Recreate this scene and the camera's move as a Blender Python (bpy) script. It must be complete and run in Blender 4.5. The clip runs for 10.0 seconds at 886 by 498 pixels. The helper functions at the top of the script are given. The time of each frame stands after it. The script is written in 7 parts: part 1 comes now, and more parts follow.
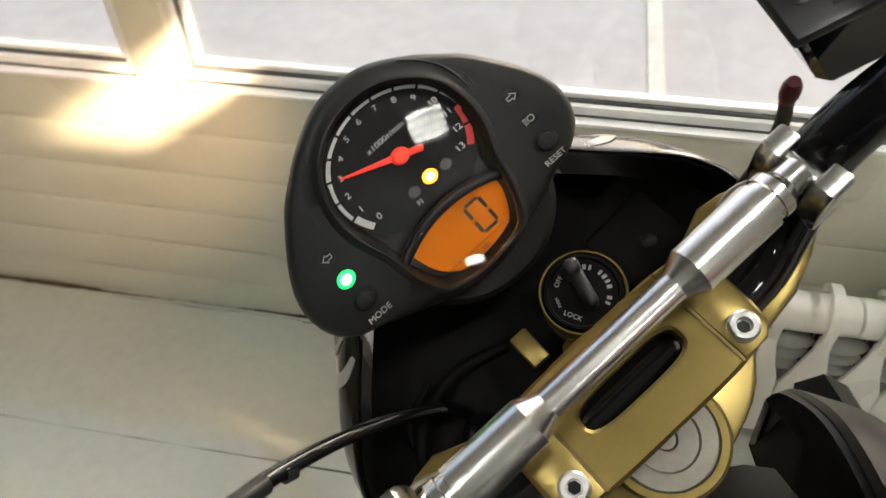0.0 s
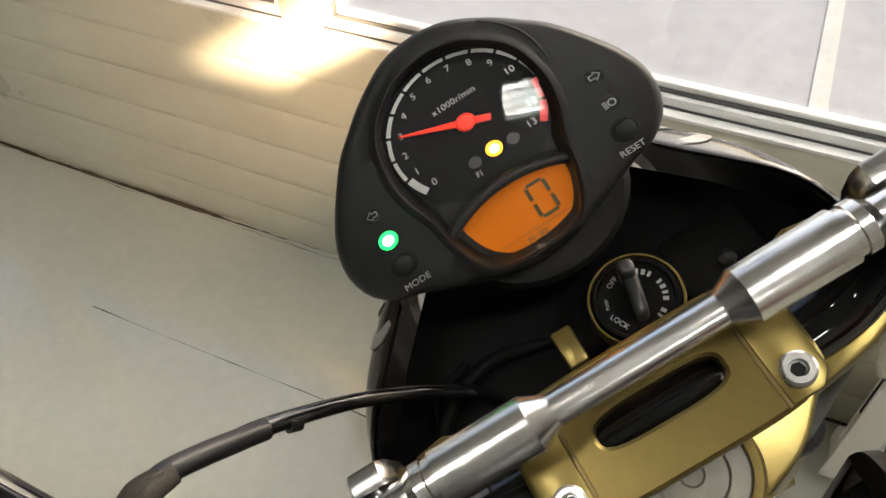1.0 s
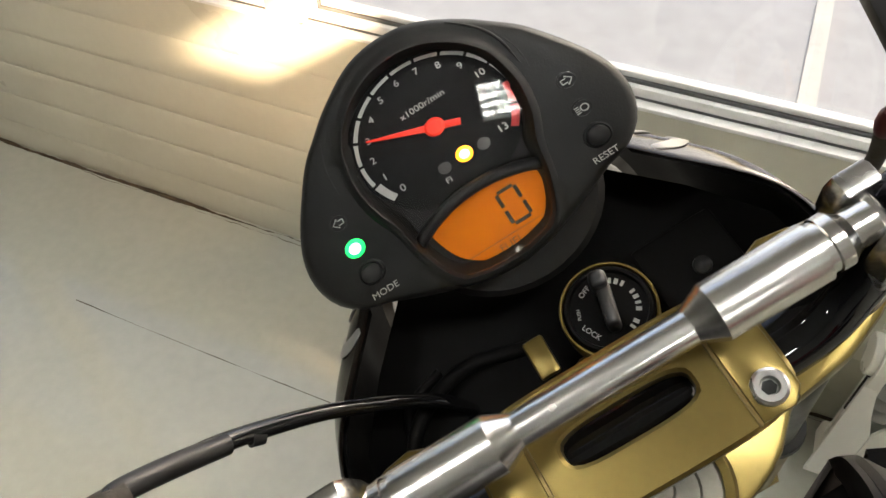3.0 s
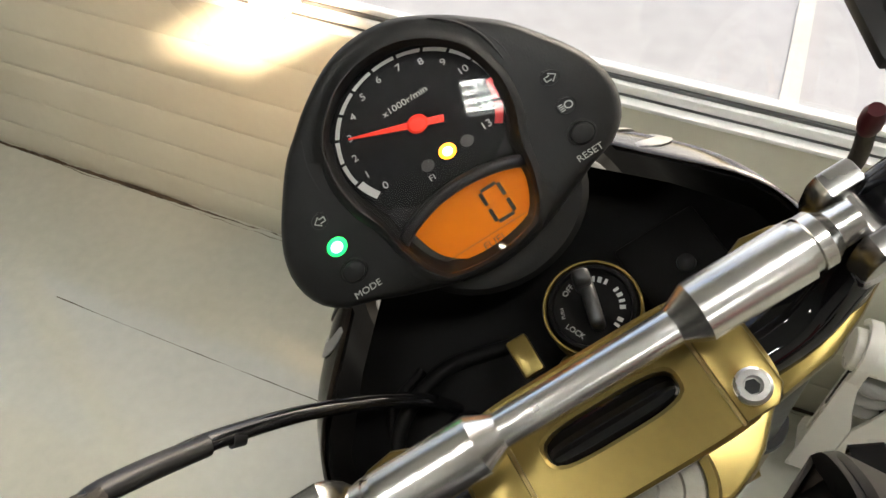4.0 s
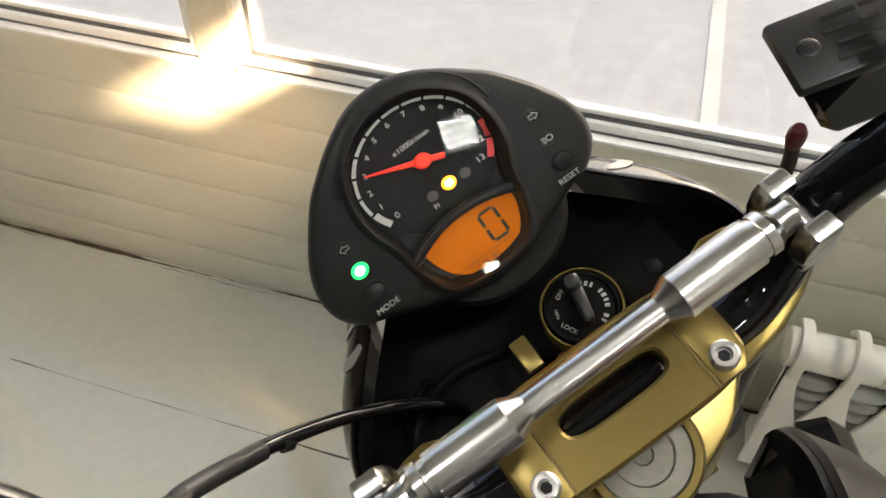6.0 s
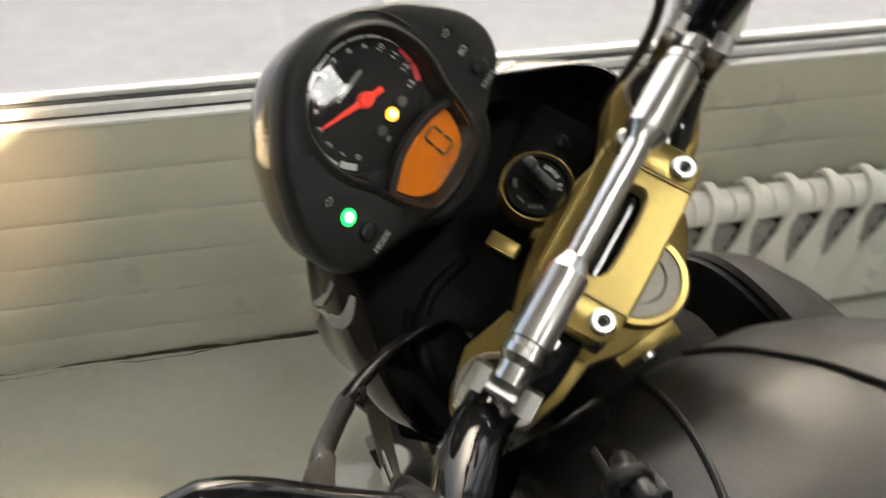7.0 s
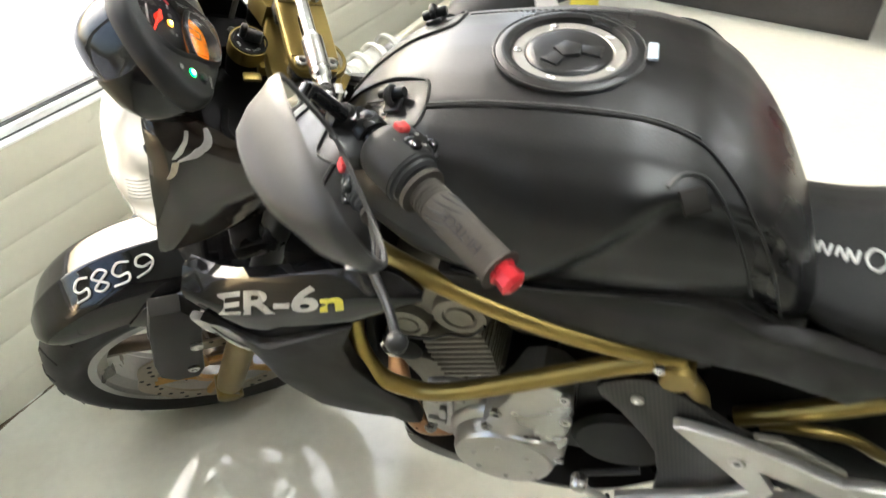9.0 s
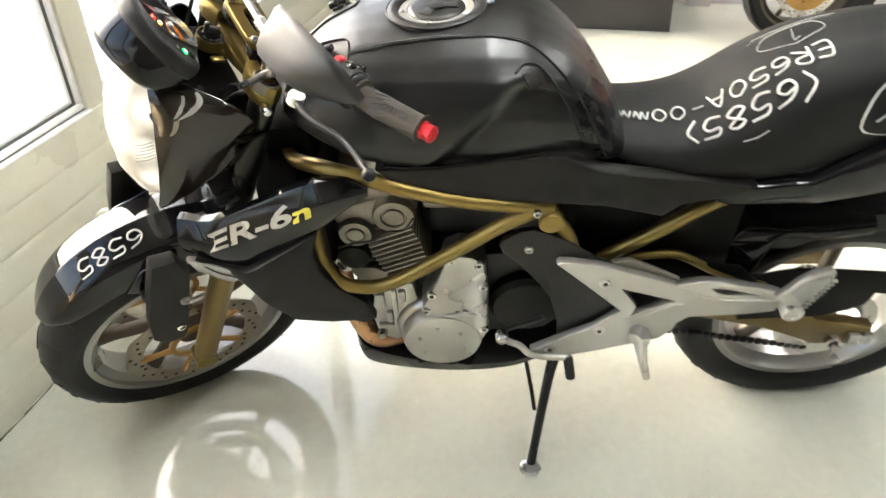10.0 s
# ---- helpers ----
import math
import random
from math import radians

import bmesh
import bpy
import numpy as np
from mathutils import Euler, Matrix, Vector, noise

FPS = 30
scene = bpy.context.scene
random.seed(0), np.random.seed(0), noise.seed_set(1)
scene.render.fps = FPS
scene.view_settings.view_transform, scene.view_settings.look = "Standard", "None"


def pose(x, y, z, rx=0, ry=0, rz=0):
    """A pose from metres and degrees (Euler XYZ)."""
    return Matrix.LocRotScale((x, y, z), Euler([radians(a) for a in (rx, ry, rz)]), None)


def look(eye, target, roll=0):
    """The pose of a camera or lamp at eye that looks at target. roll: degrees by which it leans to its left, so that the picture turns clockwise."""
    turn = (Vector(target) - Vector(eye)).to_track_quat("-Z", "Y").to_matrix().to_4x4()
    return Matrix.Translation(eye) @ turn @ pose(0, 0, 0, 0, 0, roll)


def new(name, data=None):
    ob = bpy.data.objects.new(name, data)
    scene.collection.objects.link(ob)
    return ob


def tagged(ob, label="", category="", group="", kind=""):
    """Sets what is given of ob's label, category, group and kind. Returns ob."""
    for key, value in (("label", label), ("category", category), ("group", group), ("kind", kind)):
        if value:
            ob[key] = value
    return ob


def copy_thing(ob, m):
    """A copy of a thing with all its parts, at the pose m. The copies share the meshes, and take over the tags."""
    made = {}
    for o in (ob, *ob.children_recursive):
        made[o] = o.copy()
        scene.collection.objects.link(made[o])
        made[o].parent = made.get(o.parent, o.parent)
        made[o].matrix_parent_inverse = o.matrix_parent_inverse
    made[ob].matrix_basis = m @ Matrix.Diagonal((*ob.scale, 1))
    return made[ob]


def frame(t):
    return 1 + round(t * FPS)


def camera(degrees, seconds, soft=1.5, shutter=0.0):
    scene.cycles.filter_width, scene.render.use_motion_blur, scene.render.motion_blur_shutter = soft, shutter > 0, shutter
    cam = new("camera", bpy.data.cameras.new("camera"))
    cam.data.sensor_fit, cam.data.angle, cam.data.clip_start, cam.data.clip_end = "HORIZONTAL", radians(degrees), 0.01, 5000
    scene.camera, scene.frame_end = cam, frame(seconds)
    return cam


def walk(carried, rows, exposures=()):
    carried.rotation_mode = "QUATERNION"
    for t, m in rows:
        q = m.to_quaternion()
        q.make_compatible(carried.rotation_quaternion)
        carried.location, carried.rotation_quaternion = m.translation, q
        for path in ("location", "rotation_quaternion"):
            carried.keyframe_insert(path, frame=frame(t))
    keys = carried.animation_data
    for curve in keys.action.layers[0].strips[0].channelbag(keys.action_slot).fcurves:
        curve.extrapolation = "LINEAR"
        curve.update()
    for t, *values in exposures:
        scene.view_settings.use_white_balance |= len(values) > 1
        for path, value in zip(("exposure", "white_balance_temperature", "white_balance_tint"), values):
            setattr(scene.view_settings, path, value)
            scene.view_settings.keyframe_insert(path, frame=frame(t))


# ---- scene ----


# ---- camera and its walk ----
cam = camera(61.2, 10.0, shutter=0.35)
PATH = [
    (0, 0.0999, -0.9923, 1.2569, 45.43, 1.02, 10.71),
    (0.5, 0.1278, -0.9727, 1.2478, 43.15, -0.09, 21.07),
    (1, 0.1315, -0.9700, 1.2422, 43.90, 0.79, 24.37),
    (1.5, 0.1348, -0.9663, 1.2418, 44.01, 0.34, 24.82),
    (2, 0.1344, -0.9605, 1.2411, 43.67, 0.15, 24.55),
    (2.5, 0.1361, -0.9569, 1.2417, 43.36, 0.33, 24.31),
    (4, 0.1358, -0.9508, 1.2398, 42.77, -0.54, 23.23),
    (4.5, 0.1346, -0.9511, 1.2414, 43.20, -0.95, 22.61),
    (5, 0.1364, -0.9566, 1.2456, 43.38, -1.01, 21.45),
    (6.5, 0.0752, -1.0359, 1.2796, 46.47, -0.76, 8.01),
    (7, -0.0151, -1.0579, 1.2608, 45.58, -1.42, -11.59),
    (7.5, -0.0280, -1.0706, 1.2548, 41.75, 0.23, -28.81),
    (8, -0.0819, -1.1348, 1.2592, 43.32, -0.99, -42.94),
    (8.5, -0.2518, -1.2192, 1.2682, 49.69, -2.05, -52.99),
    (9, -0.4981, -1.2698, 1.3115, 51.87, -1.75, -63.15),
    (9.5, -0.7082, -1.3163, 1.3056, 54.98, 0.55, -70.88),
    (10, -0.9048, -1.3575, 1.3276, 56.33, 1.88, -76.36),
]
EXPOSURES = [(0.0, 1.40, 6370, 10), (1.0, 1.37, 6370, 10), (2.5, 1.41, 6370, 10), (4.0, 1.57, 6350, 10), (5.0, 1.62, 6370, 10), (6.5, 1.39, 6400, 10), (7.2, 1.36, 6280, 9), (8.0, 1.73, 6060, 8), (9.0, 2.70, 6080, 8), (10.0, 2.79, 6200, 9)]
walk(cam, [(t, pose(x, y, z, rx, ry, rz)) for t, x, y, z, rx, ry, rz in PATH], EXPOSURES)

# ---- world and lights ----
world = bpy.data.worlds.new("sky")
scene.world = world
world.use_nodes = True
wn = world.node_tree.nodes
sky = wn.new("ShaderNodeTexSky")
sky.sky_type = "NISHITA"
sky.sun_disc = False
sky.sun_elevation, sky.sun_rotation = radians(35), radians(20)
sky.air_density, sky.dust_density, sky.ozone_density = 1.0, 6.0, 1.0
world.node_tree.links.new(sky.outputs[0], wn["Background"].inputs[0])
wn["Background"].inputs[1].default_value = 0.15

sun = new("overcast_sun", bpy.data.lights.new("overcast_sun", "SUN"))
sun.data.energy, sun.data.angle, sun.data.color = 0.8, radians(30), (1.0, 0.97, 0.92)
sun.matrix_world = pose(0, 5, 8, -55, 0, 160)


# ---- materials ----
def material(name, base, rough=0.5, metal=0.0, vary=0.06, scale=8.0, fine=80.0, bump=0.05, coat=0.0, rough_vary=0.08, gloss=0.5):
    """A surface with its colour varied at two scales, a fine relief and uneven gloss."""
    m = bpy.data.materials.new(name)
    m.use_nodes = True
    nt = m.node_tree
    n, link = nt.nodes, nt.links.new
    b = n["Principled BSDF"]
    tc = n.new("ShaderNodeTexCoord")
    big, small = n.new("ShaderNodeTexNoise"), n.new("ShaderNodeTexNoise")
    big.inputs["Scale"].default_value, big.inputs["Detail"].default_value = scale, 5
    small.inputs["Scale"].default_value, small.inputs["Detail"].default_value = fine, 6
    link(tc.outputs["Object"], big.inputs["Vector"])
    link(tc.outputs["Object"], small.inputs["Vector"])
    mixed = n.new("ShaderNodeMath")
    mixed.operation = "MULTIPLY_ADD"
    link(small.outputs[0], mixed.inputs[0])
    mixed.inputs[1].default_value = 0.5
    link(big.outputs[0], mixed.inputs[2])
    ramp = n.new("ShaderNodeMapRange")
    ramp.inputs["From Min"].default_value, ramp.inputs["From Max"].default_value = 0.45, 1.05
    ramp.inputs["To Min"].default_value, ramp.inputs["To Max"].default_value = 1 - vary * 2, 1 + vary
    link(mixed.outputs[0], ramp.inputs["Value"])
    col = n.new("ShaderNodeVectorMath")
    col.operation = "SCALE"
    col.inputs[0].default_value = base[:3]
    link(ramp.outputs[0], col.inputs["Scale"])
    link(col.outputs[0], b.inputs["Base Color"])
    rr = n.new("ShaderNodeMapRange")
    rr.inputs["From Min"].default_value, rr.inputs["From Max"].default_value = 0.3, 0.7
    rr.inputs["To Min"].default_value, rr.inputs["To Max"].default_value = max(0.02, rough - rough_vary), min(1, rough + rough_vary)
    link(big.outputs[0], rr.inputs["Value"])
    link(rr.outputs[0], b.inputs["Roughness"])
    b.inputs["Metallic"].default_value, b.inputs["Specular IOR Level"].default_value = metal, gloss
    if coat:
        b.inputs["Coat Weight"].default_value, b.inputs["Coat Roughness"].default_value = coat, 0.05
    if bump:
        bp = n.new("ShaderNodeBump")
        bp.inputs["Strength"].default_value, bp.inputs["Distance"].default_value = bump, 0.002
        link(small.outputs[0], bp.inputs["Height"])
        link(bp.outputs[0], b.inputs["Normal"])
    return m


def glow(name, colour, strength):
    m = bpy.data.materials.new(name)
    m.use_nodes = True
    b = m.node_tree.nodes["Principled BSDF"]
    b.inputs["Base Color"].default_value = (*colour, 1)
    b.inputs["Emission Color"].default_value = (*colour, 1)
    b.inputs["Emission Strength"].default_value = strength
    return m


def clear(name, colour=(1, 1, 1), rough=0.0, ior=1.45):
    m = bpy.data.materials.new(name)
    m.use_nodes = True
    b = m.node_tree.nodes["Principled BSDF"]
    b.inputs["Base Color"].default_value = (*colour, 1)
    b.inputs["Roughness"].default_value = rough
    b.inputs["Transmission Weight"].default_value = 1.0
    b.inputs["IOR"].default_value = ior
    return m


M_WALL = material("painted_panel", (0.62, 0.605, 0.495), 0.33, 0, 0.03, 3, 60, 0.02)
M_FLOOR = material("epoxy_floor", (0.545, 0.55, 0.475), 0.08, 0, 0.07, 1.3, 40, 0.008, coat=0.35, rough_vary=0.03)
M_CEIL = material("ceiling_panel", (0.50, 0.50, 0.49), 0.8, 0, 0.02)
M_PLAIN = material("white_plaster", (0.66, 0.65, 0.61), 0.7, 0, 0.03)
M_PVC = material("white_pvc", (0.82, 0.82, 0.80), 0.25, 0, 0.02, 4, 50, 0.01)
M_GASKET = material("grey_gasket", (0.12, 0.12, 0.12), 0.6)
M_YARD = material("yard_concrete", (0.31, 0.31, 0.318), 0.9, 0, 0.12, 0.8, 14, 0.4)
M_RAD = material("radiator_enamel", (0.85, 0.835, 0.76), 0.3, 0, 0.02)
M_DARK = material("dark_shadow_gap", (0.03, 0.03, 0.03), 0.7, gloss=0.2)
M_PIPE = material("painted_pipe", (0.78, 0.73, 0.58), 0.35, 0, 0.04)
M_BLACK = material("gloss_black_paint", (0.006, 0.006, 0.0065), 0.06, 0, 0.1, 6, 90, 0.0, rough_vary=0.02, gloss=0.40)
M_SATIN = material("satin_black", (0.011, 0.011, 0.011), 0.32, 0, 0.15, 10, 160, 0.04, gloss=0.35)
M_PLASTIC = material("textured_black_plastic", (0.019, 0.019, 0.019), 0.46, 0, 0.12, 12, 900, 0.07, gloss=0.3)
M_RUBBER = material("tyre_rubber", (0.017, 0.017, 0.0165), 0.5, 0, 0.2, 10, 150, 0.1, gloss=0.25)
M_LEATHER = material("black_leatherette", (0.0082, 0.0082, 0.0082), 0.32, 0, 0.15, 5, 420, 0.09, gloss=0.36)
M_SEAT = material("seat_vinyl", (0.0130, 0.0130, 0.0124), 0.5, 0, 0.15, 6, 800, 0.25, gloss=0.16)
M_GOLD = material("gold_paint", (0.205, 0.151, 0.043), 0.36, 0.80, 0.05, 6, 300, 0.012)
M_CHROME = material("polished_aluminium", (0.80, 0.79, 0.76), 0.16, 1.0, 0.05, 20, 300, 0.02)
M_ALU = material("cast_aluminium", (0.55, 0.54, 0.51), 0.38, 0.9, 0.08, 10, 240, 0.12)
M_SILVER = material("silver_paint", (0.43, 0.42, 0.39), 0.36, 0.7, 0.04, 8, 220, 0.01, rough_vary=0.04)
M_RIM = material("grey_rim_paint", (0.33, 0.325, 0.31), 0.32, 0.7, 0.06, 8, 120, 0.0, rough_vary=0.05)
M_STEEL = material("brushed_steel", (0.55, 0.54, 0.52), 0.28, 1.0, 0.08, 15, 200, 0.04)
M_RED = material("red_anodised", (0.55, 0.02, 0.03), 0.25, 0.4, 0.08)


# ---- mesh helpers ----
def bm_box(c, s, bev=0.0, seg=2):
    bm = bmesh.new()
    bmesh.ops.create_cube(bm, size=1, matrix=Matrix.Translation(c) @ Matrix.Diagonal((*s, 1)))
    if bev:
        bmesh.ops.bevel(bm, geom=bm.edges[:], offset=bev, segments=seg, profile=0.5, affect="EDGES")
    return bm


def bm_loft(rings, caps=True, closed=True):
    """A skin over rings of equal point counts."""
    bm = bmesh.new()
    vs = [[bm.verts.new(p) for p in r] for r in rings]
    n = len(rings[0])
    for a, b in zip(vs, vs[1:]):
        for i in range(n if closed else n - 1):
            j = (i + 1) % n
            bm.faces.new((a[i], a[j], b[j], b[i]))
    if caps and closed:
        bm.faces.new(vs[0][::-1])
        bm.faces.new(vs[-1])
    bmesh.ops.recalc_face_normals(bm, faces=bm.faces[:])
    return bm


def smooth_path(points, steps=6):
    """A Catmull-Rom curve through the points."""
    p = [Vector(q) for q in points]
    p = [p[0] * 2 - p[1]] + p + [p[-1] * 2 - p[-2]]
    out = []
    for a, b, c, d in zip(p, p[1:], p[2:], p[3:]):
        for k in range(steps):
            t = k / steps
            out.append(0.5 * (2 * b + (c - a) * t + (2 * a - 5 * b + 4 * c - d) * t * t + (3 * b - a - 3 * c + d) * t ** 3))
    return out + [p[-2]]


def bm_tube(points, r, n=12, steps=6, flat=1.0):
    """A round bar along a curve; r may be one radius or one for each point."""
    pts = smooth_path(points, steps) if steps > 1 else [Vector(p) for p in points]
    if isinstance(r, (int, float)):
        rs = [r] * len(pts)
    else:
        rs = [np.interp(k / (len(pts) - 1) * (len(r) - 1), range(len(r)), r) for k in range(len(pts))]
    rings, side = [], None
    for k, p in enumerate(pts):
        d = (pts[min(k + 1, len(pts) - 1)] - pts[max(k - 1, 0)]).normalized()
        if side is None:
            side = d.orthogonal().normalized()
        side = (side - d * side.dot(d)).normalized()
        up = d.cross(side)
        rings.append([p + (side * math.cos(a) + up * math.sin(a) * flat) * rs[k] for a in (2 * math.pi * i / n for i in range(n))])
    return bm_loft(rings)


def frame_to(origin, axis, up=(0, 0, 1)):
    """A matrix whose z runs along axis."""
    z = Vector(axis).normalized()
    x = Vector(up).cross(z)
    x = (x if x.length > 1e-4 else z.orthogonal()).normalized()
    y = z.cross(x)
    return Matrix.Translation(origin) @ Matrix((x, y, z)).transposed().to_4x4()


def bm_lathe(profile, origin=(0, 0, 0), axis=(0, 0, 1), n=32, caps=True):
    """A turned body: profile of (radius, height) along the axis."""
    m = frame_to(origin, axis)
    rings = [[m @ Vector((r * math.cos(a), r * math.sin(a), h)) for a in (2 * math.pi * i / n for i in range(n))] for r, h in profile]
    return bm_loft(rings, caps)


def bm_hoop(profile, origin, axis, n=48):
    """A closed ring: a closed outline of (radius, height) turned round the axis."""
    m = frame_to(origin, axis)
    rings = [[m @ Vector((r * math.cos(a), r * math.sin(a), h)) for r, h in profile] for a in (2 * math.pi * i / n for i in range(n))]
    return bm_loft(rings + [rings[0]], caps=False)


def bm_prism(outline, thick, bev=0.0, m=Matrix()):
    """A plate of an outline in x and y, thick about z = 0."""
    bm = bmesh.new()
    low = [bm.verts.new((x, y, -thick / 2)) for x, y in outline]
    f = bm.faces.new(low)
    ext = bmesh.ops.extrude_face_region(bm, geom=[f])
    bmesh.ops.translate(bm, verts=[v for v in ext["geom"] if isinstance(v, bmesh.types.BMVert)], vec=(0, 0, thick))
    bmesh.ops.recalc_face_normals(bm, faces=bm.faces[:])
    if bev:
        edges = [e for e in bm.edges if abs(e.verts[0].co.z - e.verts[1].co.z) < 1e-6]
        bmesh.ops.bevel(bm, geom=edges, offset=bev, segments=2, profile=0.5, affect="EDGES")
    bmesh.ops.transform(bm, matrix=m, verts=bm.verts)
    return bm


def bm_plate(outline, holes, thick, bev, m):
    """A plate of an outline in x and y with holes right through it."""
    bm = bmesh.new()
    for loop in [outline] + holes:
        vs = [bm.verts.new((x, y, -thick / 2)) for x, y in loop]
        for i in range(len(vs)):
            bm.edges.new((vs[i - 1], vs[i]))
    bmesh.ops.triangle_fill(bm, use_beauty=True, use_dissolve=False, edges=bm.edges[:], normal=(0, 0, 1))
    ext = bmesh.ops.extrude_face_region(bm, geom=bm.faces[:])
    bmesh.ops.translate(bm, verts=[v for v in ext["geom"] if isinstance(v, bmesh.types.BMVert)], vec=(0, 0, thick))
    bmesh.ops.recalc_face_normals(bm, faces=bm.faces[:])
    rim = [e for e in bm.edges if len(e.link_faces) == 2 and e.calc_face_angle() > 1.2 and abs(e.verts[0].co.z - e.verts[1].co.z) < 1e-6]
    bmesh.ops.bevel(bm, geom=rim, offset=bev, segments=2, profile=0.5, affect="EDGES")
    bmesh.ops.transform(bm, matrix=m, verts=bm.verts)
    return bm


def merge(*many):
    out = many[0]
    for b in many[1:]:
        tmp = bpy.data.meshes.new("tmp")
        b.to_mesh(tmp)
        out.from_mesh(tmp)
        bpy.data.meshes.remove(tmp)
        b.free()
    return out


def moved(bm, m):
    bmesh.ops.transform(bm, matrix=m, verts=bm.verts)
    return bm


def part(name, bm, mat, parent=None, label="", sharp=38):
    """One mesh object of a bmesh, under a thing or a part."""
    me = bpy.data.meshes.new(name)
    bm.to_mesh(me)
    bm.free()
    me.materials.append(mat)
    me.polygons.foreach_set("use_smooth", [True] * len(me.polygons))
    me.set_sharp_from_angle(angle=radians(sharp))
    ob = new(name, me)
    ob.parent = parent
    if label:
        tagged(ob, label)
    return ob


def thing(name, label, category, m=Matrix(), group="", kind=""):
    ob = new(name)
    ob.matrix_world = m
    return tagged(ob, label, category, group, kind)


def setting(name, bm, mat, label, category):
    return tagged(part(name, bm, mat), label, category, kind="structure")


M_GLASS = clear("window_glass", (0.97, 0.99, 0.98))
M_LAMP = glow("lamp_tube", (1.0, 0.98, 0.93), 25.0)
M_DIAL = material("dial_black", (0.007, 0.007, 0.0075), 0.4, 0, 0.1, 8, 80, 0.0, gloss=0.12)
M_WHITEMARK = material("white_print", (0.52, 0.52, 0.49), 0.5, 0, 0.04)
M_REDMARK = material("red_print", (0.55, 0.03, 0.03), 0.5, 0, 0.04)
M_NEEDLE = glow("needle_red", (0.75, 0.025, 0.006), 0.12)
M_LCD = glow("lit_lcd", (0.40, 0.098, 0.001), 0.11)
M_LCD.node_tree.nodes["Principled BSDF"].inputs["Specular IOR Level"].default_value = 0.08
M_LCDINK = material("lcd_ink", (0.03, 0.02, 0.01), 0.5)
M_AMBER = glow("amber_lamp", (1.0, 0.34, 0.012), 1.6)
M_AMBERCORE = glow("amber_core", (1.0, 0.75, 0.25), 2.5)
M_GREEN = glow("green_lamp", (0.02, 1.0, 0.13), 0.8)
M_LEDCORE = glow("lamp_core", (0.42, 1.0, 0.52), 1.3)
M_CAST = material("dull_cast_alloy", (0.24, 0.225, 0.185), 0.48, 0.6, 0.12, 10, 240, 0.15)
M_DARKGOLD = material("shaded_gold", (0.16, 0.115, 0.04), 0.4, 0.7, 0.1)
M_OFFLAMP = material("unlit_lamp", (0.07, 0.07, 0.065), 0.4)
M_GRIP = material("grip_rubber", (0.040, 0.034, 0.026), 0.7, 0, 0.15, 30, 600, 0.2)
M_REDPLASTIC = material("red_plastic", (0.50, 0.03, 0.03), 0.4, 0, 0.05)
M_MIRROR = material("mirror_silver", (0.88, 0.88, 0.88), 0.02, 1.0, 0.0, bump=0, rough_vary=0.005)
M_SPOKE = material("dark_bronze_spoke", (0.10, 0.085, 0.065), 0.35, 0.6, 0.1)
M_CARRIER = material("gold_carrier", (0.40, 0.24, 0.08), 0.35, 0.8, 0.1)
M_CHALK = material("white_chalk", (0.55, 0.55, 0.53), 0.8, 0, 0.1)
M_HEADGLASS = glow("lit_headlamp", (0.42, 0.38, 0.31), 0.2)
_n = M_HEADGLASS.node_tree.nodes
_v = _n.new("ShaderNodeTexVoronoi")
_v.inputs["Scale"].default_value = 24
_r = _n.new("ShaderNodeMapRange")
_r.inputs["From Min"].default_value, _r.inputs["From Max"].default_value, _r.inputs["To Min"].default_value, _r.inputs["To Max"].default_value = 0.15, 0.75, 0.42, 0.06
_t = _n.new("ShaderNodeTexCoord")
M_HEADGLASS.node_tree.links.new(_t.outputs["Object"], _v.inputs["Vector"])
M_HEADGLASS.node_tree.links.new(_v.outputs["Distance"], _r.inputs["Value"])
M_HEADGLASS.node_tree.links.new(_r.outputs[0], _n["Principled BSDF"].inputs["Emission Strength"])
_n["Principled BSDF"].inputs["Roughness"].default_value = 0.1
M_PROJECTOR = glow("lit_reflector", (1.0, 0.93, 0.82), 3.0)
# very dark so that the unseen walls throw little light back
M_FARWALL = material("bounce_cutting_wall", (0.085, 0.083, 0.078), 0.7, 0, 0.05)
M_SHELL = material("mirror_shell_plastic", (0.022, 0.022, 0.022), 0.40, 0, 0.08, 12, 700, 0.04, gloss=0.42)
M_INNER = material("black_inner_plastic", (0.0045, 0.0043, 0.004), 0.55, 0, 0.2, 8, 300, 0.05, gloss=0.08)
M_DARKRED = material("dark_red_collar", (0.085, 0.004, 0.009), 0.4, 0, 0.1)
M_PIPING = material("black_piping", (0.012, 0.012, 0.012), 0.45, 0, 0.1, gloss=0.3)
M_STITCH = material("grey_thread", (0.05, 0.05, 0.05), 0.7)
M_BROWNTAB = material("brown_tab", (0.010, 0.008, 0.006), 0.5, 0, 0.1, gloss=0.15)
M_TAG = material("pale_tag", (0.42, 0.50, 0.58), 0.7, 0, 0.1)
M_COVER = material("dark_grey_plastic", (0.0105, 0.0094, 0.0080), 0.42, 0, 0.06, 8, 600, 0.05, rough_vary=0.03, gloss=0.16)
M_CLEARLAMP = material("clear_lamp_lens", (0.30, 0.295, 0.28), 0.12, 0.35, 0.10, 60, 200, 0.12, coat=0.6)
M_SILVERPRINT = material("silver_decal", (0.46, 0.45, 0.42), 0.3, 0.3, 0.05)
M_YELLOWPRINT = material("yellow_decal", (0.62, 0.56, 0.06), 0.35, 0, 0.05)
M_CARBON = material("carbon_weave", (0.010, 0.0095, 0.009), 0.33, 0, 0.06, 40, 500, 0.05, rough_vary=0.02, gloss=0.26)
